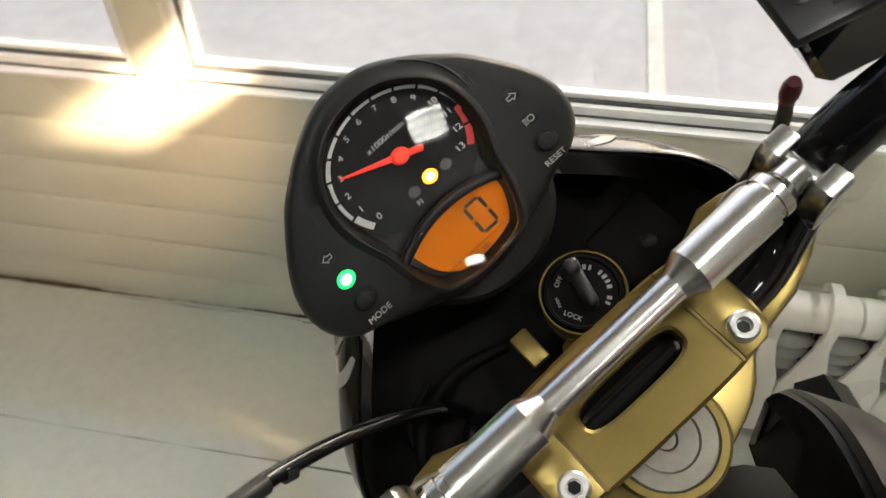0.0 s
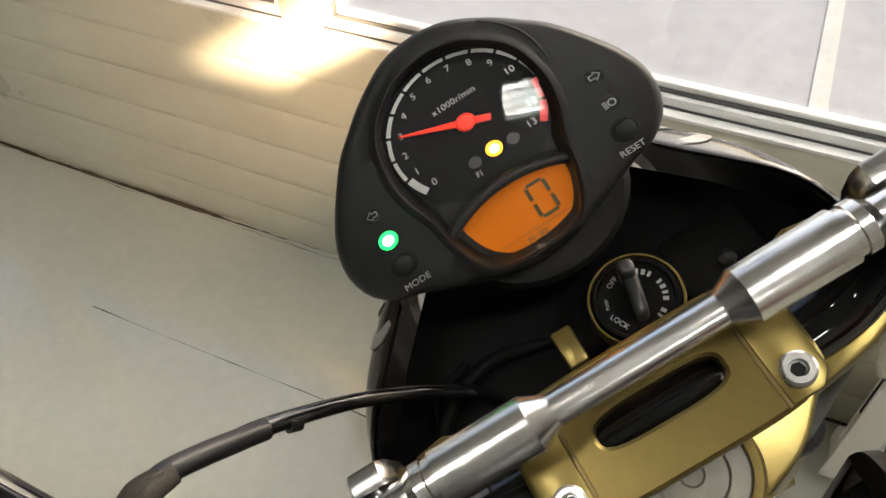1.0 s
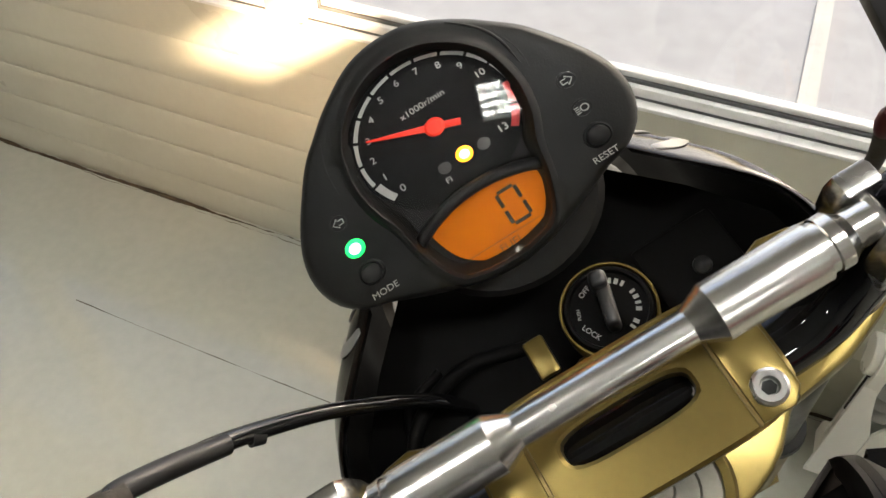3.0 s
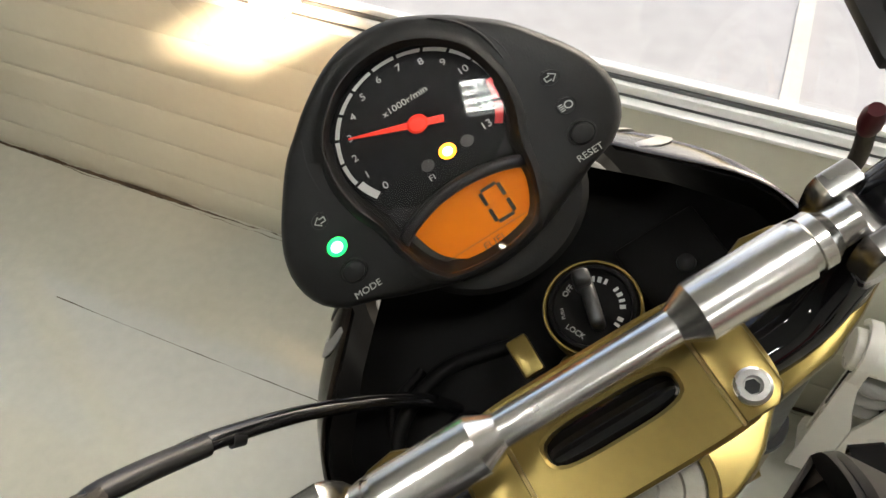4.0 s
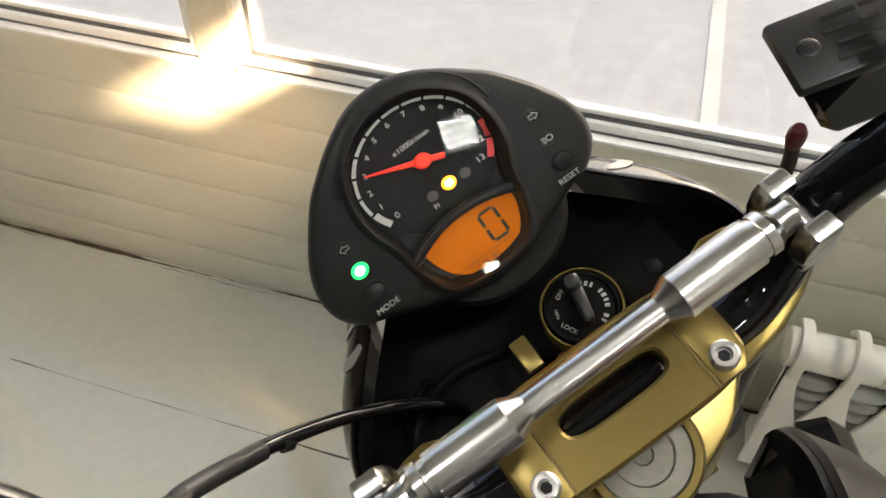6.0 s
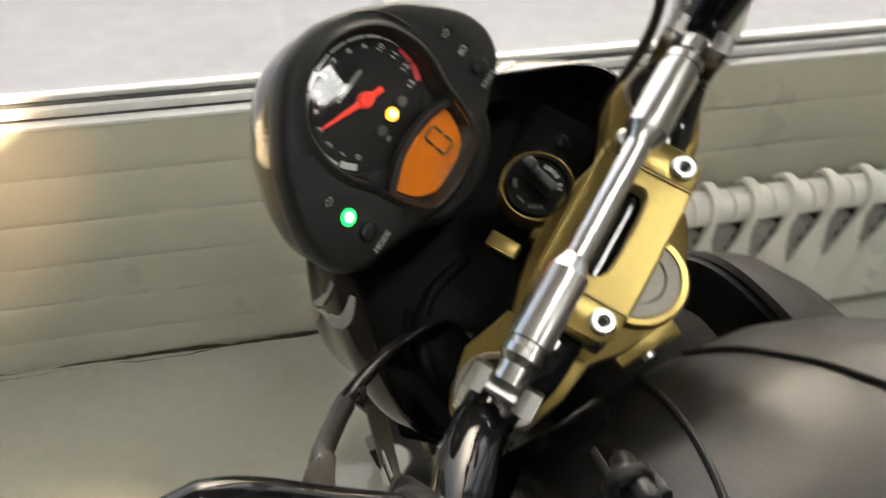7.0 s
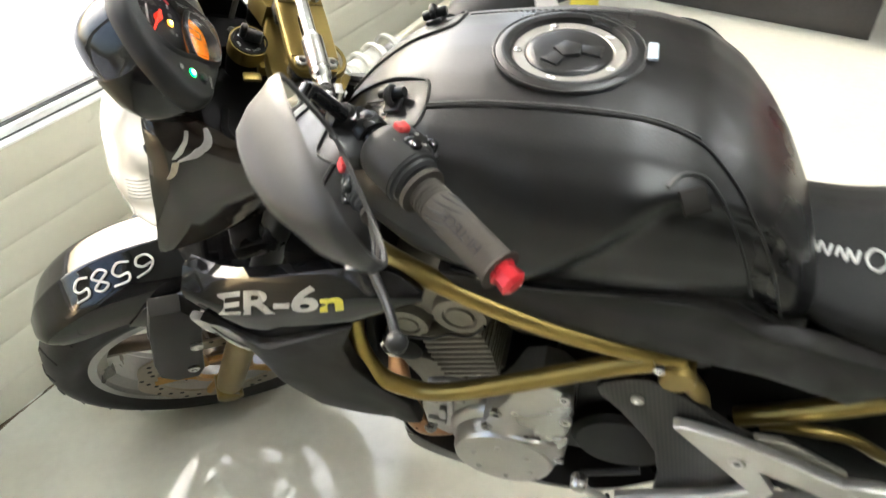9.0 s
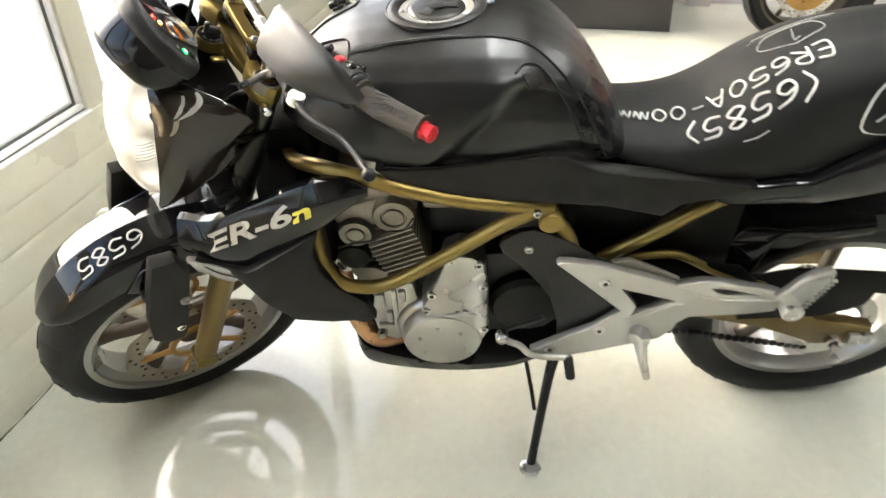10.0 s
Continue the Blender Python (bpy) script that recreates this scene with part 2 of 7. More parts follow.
_c = M_CARBON.node_tree.nodes
_w, _k = _c.new("ShaderNodeTexChecker"), _c.new("ShaderNodeMapping")
_k.inputs["Rotation"].default_value = (0, radians(32), 0)
_w.inputs["Scale"].default_value = 260
_w.inputs["Color1"].default_value, _w.inputs["Color2"].default_value = (0.0055, 0.0052, 0.005, 1), (0.021, 0.019, 0.016, 1)
M_CARBON.node_tree.links.new(_c["Texture Coordinate"].outputs["Object"], _k.inputs["Vector"])
M_CARBON.node_tree.links.new(_k.outputs[0], _w.inputs["Vector"])
M_CARBON.node_tree.links.new(_w.outputs["Color"], _c["Principled BSDF"].inputs["Base Color"])
M_METERGLASS = clear("meter_glass", (0.99, 0.99, 0.98), 0.0, 1.235)
M_METERBODY = material("matte_meter_plastic", (0.0105, 0.0105, 0.010), 0.50, 0, 0.12, 12, 900, 0.07, gloss=0.33)
M_BRACE = material("brushed_aluminium", (0.70, 0.69, 0.66), 0.24, 1.0, 0.06, 20, 300, 0.02, rough_vary=0.04)
M_LAMPPANEL = material("gloss_black_panel", (0.0120, 0.0088, 0.0060), 0.10, 0, 0.1, 6, 90, 0.0, rough_vary=0.02, gloss=0.5)
M_VENT = material("silver_insert", (0.34, 0.33, 0.31), 0.34, 0.35, 0.06, 12, 200, 0.01)
M_DISC = material("dull_disc_steel", (0.33, 0.29, 0.23), 0.36, 1.0, 0.12, 15, 200, 0.04)
M_CASE = material("silver_engine_cover", (0.40, 0.39, 0.365), 0.29, 0.92, 0.06, 10, 260, 0.02, rough_vary=0.03)
M_COPPER = material("heat_tinted_steel", (0.42, 0.24, 0.13), 0.3, 0.9, 0.2, 12, 80, 0.05)
M_GOLDDARK = material("dull_gold", (0.17, 0.122, 0.045), 0.38, 0.8, 0.12, 8, 120, 0.03)
M_YARDLINE = material("worn_line_paint", (0.42, 0.42, 0.39), 0.8, 0, 0.1, 6, 60, 0.1)
M_CRACK = material("dirty_seal", (0.085, 0.060, 0.032), 0.9, 0, 0.4, 20, 200, 0.3)
# the radiator's enamel darkened: shade between the sections put into the colour
M_RADSLOT = material("shaded_radiator_enamel", (0.27, 0.265, 0.235), 0.4, 0, 0.04)
M_FARRED = material("red_fairing", (0.45, 0.02, 0.02), 0.15, 0, 0.1, 3, 60, 0.0, coat=0.8)
M_PLATFORM = material("dark_platform", (0.055, 0.050, 0.046), 0.5, 0, 0.15, 4, 60, 0.1)
M_WALLPANEL = material("dark_brown_board", (0.022, 0.015, 0.011), 0.5, 0, 0.15, 4, 60, 0.05, gloss=0.3)
M_TAN = material("pale_wood", (0.45, 0.34, 0.22), 0.5, 0, 0.12, 6, 80, 0.1)


# ---- the room ----
X0, X1, Y0, HEIGHT = -3.4, 3.95, -11.0, 3.1
SILL, HEAD, THICK = 0.568, 2.55, 0.10
setting("floor", bm_box(((X0 + X1) / 2, Y0 / 2, -0.05), (X1 - X0, -Y0 + 0.02, 0.1)), M_FLOOR, "glossy pale grey-green epoxy showroom floor", "floor")
setting("ceiling", bm_box(((X0 + X1) / 2, Y0 / 2, HEIGHT + 0.05), (X1 - X0 + 0.4, -Y0 + 0.6, 0.1)), M_CEIL, "plain white showroom ceiling", "ceiling")
# west and south walls are out of view, added dark to hold down the fill light
setting("wall_west", bm_box((X0 - 0.1, Y0 / 2, HEIGHT / 2), (0.2, -Y0 + 0.4, HEIGHT)), M_FARWALL, "unseen wall kept dark grey to cut bounced light", "wall")
setting("wall_east", bm_box((X1 + 0.1, Y0 / 2, HEIGHT / 2), (0.2, -Y0 + 0.4, HEIGHT)), M_PLAIN, "plain white plaster wall", "wall")
setting("wall_south", bm_box(((X0 + X1) / 2, Y0 - 0.1, HEIGHT / 2), (X1 - X0, 0.2, HEIGHT)), M_FARWALL, "unseen wall kept dark grey to cut bounced light", "wall")
# the window wall: ribbed panels below, piers between the windows, a lintel above
prof = []
z = -0.015
while z < SILL - 0.001:
    top = min(z + 0.0975, SILL)
    for y, zz in ((-0.0015, z + 0.002), (-0.0030, z + 0.012), (-0.0036, z + 0.030), (-0.0035, z + 0.058), (-0.0024, z + 0.0655), (-0.0035, z + 0.073), (-0.0032, top - 0.014), (-0.0018, top - 0.004), (-0.0004, top)):
        if 0.002 < zz < SILL - 0.001:
            prof.append((y, zz))
    z = top
rings = [[(x, THICK, 0.0)] + [(x, 0.0, 0.0)] + [(x, y, zz) for y, zz in prof] + [(x, 0.0, SILL), (x, THICK, SILL)] for x in (X0, X1)]
setting("wall_north", bm_loft(rings), M_WALL, "cream wall of horizontal ribbed panels under the windows", "wall")
setting("lintel", bm_box(((X0 + X1) / 2, THICK / 2, (HEAD + HEIGHT) / 2), (X1 - X0, THICK, HEIGHT - HEAD)), M_PLAIN, "white lintel above the windows", "wall")
PERIOD, PIER = 1.29, 0.080
first = -0.593 - PERIOD * 5
for k in range(9):
    px = first + k * PERIOD
    if X0 + 0.2 < px < X1:
        setting("pier_%d" % (k + 1), bm_box((px, THICK / 2, (SILL + HEAD) / 2), (PIER, THICK - 0.01, HEAD - SILL), 0.004), M_WALL, "cream pier between two windows", "pier")
    if px < X0:
        continue
    wx = px + PERIOD / 2
    half, fw = (PERIOD - PIER) / 2, 0.017
    if wx + half > X1:
        continue
    w = new("window_%d" % (k + 1))
    tagged(w, "white plastic window looking on to a pale yard", "window", kind="structure")
    yf = 0.032
    part("window_sill", bm_box((wx, 0.004, SILL + 0.0035), (2 * half, 0.020, 0.007), 0.002), M_PVC, w)
    part("sill_gap", bm_box((wx, 0.020, SILL + 0.0045), (2 * half, 0.012, 0.006)), M_GASKET, w)
    for name, c, s in (("window_frame", (wx, yf, SILL + 0.008 + fw / 2), (2 * half, 0.036, fw)), ("window_frame", (wx, yf, HEAD - fw / 2), (2 * half, 0.036, fw)),
                       ("window_frame", (wx - half + fw / 2, yf, (SILL + HEAD) / 2 + 0.004), (fw, 0.036, HEAD - SILL - 2 * fw - 0.008)), ("window_frame", (wx + half - fw / 2, yf, (SILL + HEAD) / 2 + 0.004), (fw, 0.036, HEAD - SILL - 2 * fw - 0.008))):
        part(name, bm_box(c, s, 0.005), M_PVC, w)
    inner = fw + 0.005
    for name, c, s in (("glazing_bead", (wx, yf + 0.006, SILL + 0.008 + inner + 0.005), (2 * half - 2 * inner, 0.02, 0.010)), ("glazing_bead", (wx - half + inner + 0.005, yf + 0.006, (SILL + HEAD) / 2), (0.010, 0.02, HEAD - SILL - 2 * inner - 0.02)), ("glazing_bead", (wx + half - inner - 0.005, yf + 0.006, (SILL + HEAD) / 2), (0.010, 0.02, HEAD - SILL - 2 * inner - 0.02))):
        part(name, bm_box(c, s, 0.003), M_PVC, w)
    part("gasket", bm_box((wx, yf + 0.003, SILL + 0.008 + fw + 0.0025), (2 * half - 2 * fw, 0.022, 0.005)), M_GASKET, w)
    for s in (1, -1):
        part("gasket", bm_box((wx + s * (half - fw - 0.002), yf + 0.003, (SILL + HEAD) / 2), (0.005, 0.022, HEAD - SILL - 2 * fw - 0.02)), M_GASKET, w)
    pane = part("pane", bm_box((wx, yf + 0.012, (SILL + HEAD) / 2), (2 * half - 2 * fw + 0.01, 0.006, HEAD - SILL - 2 * fw + 0.01)), M_GLASS, w)
    pane.visible_shadow = False
setting("ground", bm_box((0, 60.12, -0.15), (240, 120, 0.1)), M_YARD, "pale worn concrete yard outside the windows", "ground")
setting("yard_line", bm_box((0.37, 2.62, -0.097), (0.055, 4.4, 0.006)), M_YARDLINE, "pale painted line across the yard", "line")
setting("plinth", bm_box(((X0 + X1) / 2, 0.108, 0.225), (X1 - X0, 0.014, 0.66)), M_PLAIN, "outer face of the window wall", "wall")
# the broken seal where wall and floor meet, and a filled joint in the floor
rng = random.Random(4)
def crack(x0, x1, y0, width, height, wander, step0=0.006, step1=0.016):
    """A thin uneven line of dirty filler, thick here and gone there."""
    bm, x, prev, off, grow = bmesh.new(), x0, None, 0.0, 0.5
    while x < x1:
        off = max(-wander, min(wander, off + rng.uniform(-wander, wander) * 0.5))
        grow = max(0.04, min(1.0, grow + rng.uniform(-0.22, 0.22)))
        w, h = width * grow, height * grow + 0.0002
        row = [bm.verts.new((x, y0 + off + w / 2, 0.0)), bm.verts.new((x, y0 + off + w / 2, h)), bm.verts.new((x, y0 + off - w / 2, h * 0.6)), bm.verts.new((x, y0 + off - w / 2, 0.0))]
        if prev:
            for i in range(3):
                bm.faces.new((prev[i], prev[i + 1], row[i + 1], row[i]))
        prev = row
        x += rng.uniform(step0, step1)
    bmesh.ops.recalc_face_normals(bm, faces=bm.faces[:])
    return bm


seal = tagged(part("floor_seal", merge(crack(X0, X1, -0.0055, 0.008, 0.0055, 0.0026), crack(-2.6, 0.9, -0.012, 0.0030, 0.0012, 0.006)), M_CRACK), "cracked dark seal along the foot of the wall", "seal", kind="stuff")
tagged(part("floor_joint", crack(-1.0, -0.10, -0.348, 0.0036, 0.0009, 0.0014, 0.012, 0.04), M_CRACK), "thin worn joint line in the floor", "joint", kind="stuff")


# ---- radiator under the windows ----
def radiator(x0, n):
    t = thing("radiator", "white sectional radiator with leaf-shaped air slots on the wall", "radiator", pose(x0, 0, 0))
    pitch, yb, yf, zt, zb = 0.0805, -0.075, -0.168, 0.392, 0.045
    for k in range(n + 1):
        x = pitch * k
        l, r = (0.0 if k == 0 else -pitch / 2 + 0.0007), (0.0 if k == n else pitch / 2 - 0.0007)
        neck = [(0.034, 0.222), (0.027, 0.242), (0.019, 0.272), (0.0125, 0.30), (0.0105, 0.33)]
        right = [(r, 0.062), (r, 0.205)] + neck if r else [(0.0105, 0.062), (0.0105, 0.33)]
        left = [(-a, b) for a, b in neck[::-1]] + [(l, 0.205), (l, 0.062)] if l else [(-0.0105, 0.33), (-0.0105, 0.062)]
        body = part("section", bm_prism([(x + a, b) for a, b in right + left], 0.007, 0.0012, Matrix.Translation((0, yf + 0.004, 0)) @ pose(0, 0, 0, 90)), M_RAD, t)
        path_ = smooth_path([(0, yf + 0.0035, 0.318), (0, yf - 0.001, 0.352), (0, yf + 0.006, 0.380), (0, yf + 0.030, 0.396), (0, yf + 0.056, 0.392), (0, yf + 0.072, 0.372)], 4)
        rings = []
        for p, q in zip(path_, path_[1:] + [path_[-1] * 2 - path_[-2]]):
            d = (q - p).normalized()
            nrm = Vector((0, -d.z, d.y)) * -0.0045
            rings.append([(x + 0.0100, p.y, p.z), (x + 0.0086, p.y - nrm.y, p.z - nrm.z), (x - 0.0086, p.y - nrm.y, p.z - nrm.z), (x - 0.0100, p.y, p.z), (x - 0.0086, p.y + nrm.y, p.z + nrm.z), (x + 0.0086, p.y + nrm.y, p.z + nrm.z)])
        part("rib", bm_loft(rings), M_RAD, body)
        if k == n:
            break
        m = pitch * (k + 0.5)
        part("header", bm_lathe([(0.030, -pitch / 2 + 0.0008), (0.0325, -pitch / 2 + 0.003), (0.0325, pitch / 2 - 0.003), (0.030, pitch / 2 - 0.0008)], (x, yf + 0.034, 0.352) if k else (x + pitch / 4, yf + 0.034, 0.352), (1, 0, 0), 24), M_RAD, body)
        # leaves in the darkened enamel, as they stand in shade under the header
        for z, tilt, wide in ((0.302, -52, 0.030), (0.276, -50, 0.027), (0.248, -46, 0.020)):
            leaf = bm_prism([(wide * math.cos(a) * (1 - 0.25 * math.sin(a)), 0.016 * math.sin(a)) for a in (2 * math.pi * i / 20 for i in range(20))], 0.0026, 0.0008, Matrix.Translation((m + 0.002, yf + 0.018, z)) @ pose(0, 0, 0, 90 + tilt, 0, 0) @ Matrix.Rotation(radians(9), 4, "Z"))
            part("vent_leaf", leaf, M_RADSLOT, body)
        # dark sheet added behind the leaves for the shade deep in the slot
        part("slot_shade", bm_box((m, yf + 0.046, 0.262), (pitch - 0.004, 0.004, 0.13)), M_DARK, body)
    part("foot_header", bm_box((pitch * n / 2, (yf + yb) / 2 + 0.01, 0.082), (pitch * n, 0.06, 0.040), 0.008), M_RAD, t)
    part("back_panel", bm_box((pitch * n / 2, yf + 0.060, 0.19), (pitch * n - 0.01, 0.010, 0.26), 0.003), M_RAD, t)
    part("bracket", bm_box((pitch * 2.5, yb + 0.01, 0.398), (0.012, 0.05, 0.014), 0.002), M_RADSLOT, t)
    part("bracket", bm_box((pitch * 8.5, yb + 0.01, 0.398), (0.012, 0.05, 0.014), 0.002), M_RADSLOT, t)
    xe = pitch * n
    part("valve", merge(bm_lathe([(0.014, 0), (0.016, 0.012), (0.016, 0.04), (0.012, 0.05)], (xe, -0.13, 0.345), (1, 0, 0), 18), bm_lathe([(0.020, 0.05), (0.023, 0.058), (0.023, 0.078), (0.018, 0.085)], (xe, -0.13, 0.345), (1, 0, 0), 14)), M_PVC, t, "white radiator valve")
    part("valve", bm_lathe([(0.015, 0), (0.018, 0.008), (0.018, 0.025), (0.014, 0.03)], (xe, -0.13, 0.115), (1, 0, 0), 18), M_REDPLASTIC, t, "red plastic union")
    return xe


RX0 = 0.455
rx1 = RX0 + radiator(RX0, 12)
setting("pipe_upper", bm_tube([(rx1 + 0.08, -0.13, 0.345), (rx1 + 0.3, -0.12, 0.350), (X1, -0.09, 0.36)], 0.016, 14, 4), M_PIPE, "cream painted heating pipe", "pipe")
setting("pipe_lower", bm_tube([(rx1 + 0.025, -0.13, 0.115), (rx1 + 0.3, -0.12, 0.118), (X1, -0.09, 0.125)], 0.017, 14, 4), M_PIPE, "cream painted heating pipe", "pipe")
setting("pipe_drop", bm_tube([(-1.86, -0.05, 0.10), (-1.80, -0.05, 0.10), (-1.74, -0.05, 0.10)], 0.014, 12, 2), M_PIPE, "short cream pipe stub by the wall", "pipe")


# ---- ceiling lamps ----
def ceiling_light(x, y):
    t = thing("ceiling_light", "square white louvred ceiling lamp, switched on", "lamp", pose(x, y, HEIGHT, 0, 0, 39), "ceiling lamps")
    for name, c, s in (("frame", (0, -0.205, -0.02), (0.43, 0.02, 0.05)), ("frame", (0, 0.205, -0.02), (0.43, 0.02, 0.05)), ("frame", (-0.205, 0, -0.02), (0.02, 0.39, 0.05)), ("frame", (0.205, 0, -0.02), (0.02, 0.39, 0.05))):
        part(name, bm_box(c, s), M_PVC, t)
    for k in range(4):
        part("tube", bm_tube([(-0.19, -0.141 + 0.094 * k, -0.014), (0.19, -0.141 + 0.094 * k, -0.014)], 0.026, 12, 1), M_LAMP, t)
    for k in range(7):
        part("louvre", bm_box((-0.165 + 0.055 * k, 0, -0.034), (0.004, 0.38, 0.022)), M_CHROME, t)
    return t


lamp = ceiling_light(0.80, -1.45)
for x, y in ((2.76, -3.72), (-0.78, -2.36), (0.36, -5.89)):
    copy_thing(lamp, pose(x, y, HEIGHT, 0, 0, 39))

# ---- motorcycle: x ahead, y to its left, z up from the ground under the rear axle ----
BIKE = pose(0.641, -1.787, 0.0, -13.58, 0.0, 103.0)
RAKE, STEER = radians(25), 32.53
AXIS_FOOT = Vector((1.507, 0, 0))
AXIS = Vector((-math.sin(RAKE), 0, math.cos(RAKE)))
ST = Matrix.Translation(AXIS_FOOT) @ Matrix.Rotation(radians(STEER), 4, AXIS) @ Matrix.Translation(-AXIS_FOOT)
bike = thing("motorcycle", "black naked motorcycle with gold frame, leaning on its side stand", "motorcycle", BIKE)


def steered(name, bm, mat, parent=None, label="", sharp=38):
    return part(name, moved(bm, ST), mat, parent or bike, label, sharp)



KM = Matrix(((0, math.cos(RAKE), -math.sin(RAKE), 1.07), (-1, 0, 0, 0), (0, math.sin(RAKE), math.cos(RAKE), 1.027), (0, 0, 0, 1)))
MM = ST @ KM @ Matrix.Scale(0.001, 4)


def cockpit(name, bm, mat, parent=None, label="", sharp=38):
    """A part given in millimetres on the steering head: x right, y ahead, z up along the steering axis."""
    return part(name, moved(bm, MM), mat, parent or bike, label, sharp)


METER_TILT = Matrix.Translation((0, 145, -9)) @ Matrix.Rotation(radians(35.5), 4, "X") @ Matrix.Translation((0, 0, 9))


def meters(name, bm, mat, parent=None, label="", sharp=38):
    """A part of the instrument cluster: drawn flat, tapering to its top, then tilted towards the rider."""
    for v in bm.verts:
        d = v.co.y - 145
        v.co.x *= 1 - 0.0014 * d
        v.co.y = d * (0.852 - 0.0010 * d)
    return part(name, moved(bm, MM @ METER_TILT), mat, parent or bike, label, sharp)


def text_bm(body, size, extrude=0.0002, bold=0.0):
    """Lettering in the built-in font, centred on the origin, facing +z."""
    cu = bpy.data.curves.new("letters", "FONT")
    cu.body, cu.size, cu.extrude, cu.align_x, cu.align_y, cu.resolution_u, cu.offset = body, size, extrude, "CENTER", "CENTER", 3, bold
    ob = new("letters", cu)
    bpy.context.view_layer.update()
    me = bpy.data.meshes.new_from_object(ob.evaluated_get(bpy.context.evaluated_depsgraph_get()))
    bm = bmesh.new()
    bm.from_mesh(me)
    bpy.data.objects.remove(ob)
    bpy.data.curves.remove(cu)
    bpy.data.meshes.remove(me)
    return bm


def closed_curve(points, steps=8):
    n = len(points)
    p = [Vector(q) for q in points]
    out = []
    for k in range(n):
        a, b, c, d = p[k - 1], p[k], p[(k + 1) % n], p[(k + 2) % n]
        for j in range(steps):
            t = j / steps
            out.append(0.5 * (2 * b + (c - a) * t + (2 * a - 5 * b + 4 * c - d) * t * t + (3 * b - a - 3 * c + d) * t ** 3))
    return out


def mirrored(half):
    """A closed outline from its right half, from top to bottom."""
    return half + [(-x, y) for x, y in half[-2:0:-1]]


def star(points, centre, n=96):
    """Radii of a smooth closed outline at even angles about a centre."""
    q = [(p.x - centre[0], p.y - centre[1]) for p in closed_curve([(*p, 0) for p in points])]
    a = sorted((math.atan2(y, x), math.hypot(x, y)) for x, y in q)
    ang = [v[0] for v in a]
    return np.interp(np.linspace(-math.pi, math.pi, n, endpoint=False), ang, [v[1] for v in a], period=2 * math.pi)


def star_ring(radii, centre, h, grow=1.0, inset=0.0, shift=(0, 0)):
    n = len(radii)
    out = []
    for k, r in enumerate(radii):
        t = -math.pi + 2 * math.pi * k / n
        q = r * grow - inset
        out.append((centre[0] + shift[0] + q * math.cos(t), centre[1] + shift[1] + q * math.sin(t), h))
    return out


def sector(cx, cy, r0, r1, a0, a1, h, thick=0.3, n=10):
    pts = [(cx + r1 * math.cos(radians(a0 + (a1 - a0) * k / n)), cy + r1 * math.sin(radians(a0 + (a1 - a0) * k / n))) for k in range(n + 1)]
    pts += [(cx + r0 * math.cos(radians(a1 + (a0 - a1) * k / n)), cy + r0 * math.sin(radians(a1 + (a0 - a1) * k / n))) for k in range(n + 1)]
    return bm_prism(pts, thick, 0, Matrix.Translation((0, 0, h)))


def hex_bolt(at, axis, r=7.5, h=6.0):
    """A socket-head screw: a rounded head with a hexagonal recess."""
    prof = [(r, 0), (r, h - 1.2 * r / 7.5), (r - 1.2 * r / 7.5, h), (r * 0.52, h), (r * 0.48, h * 0.9), (r * 0.45, h * 0.45)]
    return bm_lathe(prof, at, axis, 18)


# ---- instrument cluster ----
C0 = (0, 165)
OUTER = mirrored([(0, 239), (20, 235), (40, 221), (53, 208), (62, 198), (71, 183), (80, 165), (84.5, 150), (84.5, 135), (79, 121), (69, 112), (58, 108.5), (44, 102), (28, 95.5), (14, 91), (0, 89.5)])
BEZEL = mirrored([(0, 226), (22, 220), (40.5, 201), (46.5, 177), (44.5, 156), (38, 138), (34, 119), (26, 101), (13, 91), (0, 89.5)])
ro, rb = star(OUTER, C0), np.minimum(star(BEZEL, C0), star(OUTER, C0) - 3.5)
rings = [star_ring(ro, C0, -36, 0.96), star_ring(ro, C0, -34, 1.0), star_ring(ro, C0, -24, 1.025), star_ring(ro, C0, -15, 1.01), star_ring(ro, C0, -11, 0.985), star_ring(ro, C0, -9.2, 0.95),
         star_ring((ro + rb) / 2, C0, -8.6), star_ring(rb, C0, -7.5, 1, -2), star_ring(rb, C0, -4.6), star_ring(rb, C0, -4.2, 1, 2.0), star_ring(rb, C0, -6.0, 1, 3.6), star_ring(rb, C0, -18.5, 1, 5.2), star_ring(rb, C0, -20, 1, 6.5)]
cluster = meters("meter_housing", bm_loft(rings), M_METERBODY, None, "matte black meter housing with amber screen and lit lamps", 50)
rings = [star_ring(ro, C0, -33, 1.0), star_ring(ro, C0, -38, 1.0), star_ring(ro, C0, -56, 0.98, 0, (0, 2)), star_ring(ro, C0, -74, 0.91, 0, (0, 5)), star_ring(ro, C0, -87, 0.76, 0, (0, 9)), star_ring(ro, C0, -94, 0.45, 0, (0, 12))]
meters("meter_cowl", bm_loft(rings), M_BLACK, None, "gloss black rounded shell behind the meters", 60)
meters("lower_housing", bm_lathe([(42, -64), (48, -60), (50, -40), (49, -30), (45, -26), (20, -25)], (9, 119, 0), (0, 0, 1), 40), M_METERBODY, cluster)
meters("screen_ridge", bm_tube([(-37, 118, -17), (-30, 127, -13.5), (-14, 134, -13), (1, 136, -13), (16, 134.5, -13), (31, 129, -13.5), (38, 120, -17)], [2.5, 3.4, 3.4, 3.4, 3.4, 3.4, 2.5], 12), M_METERBODY, cluster)
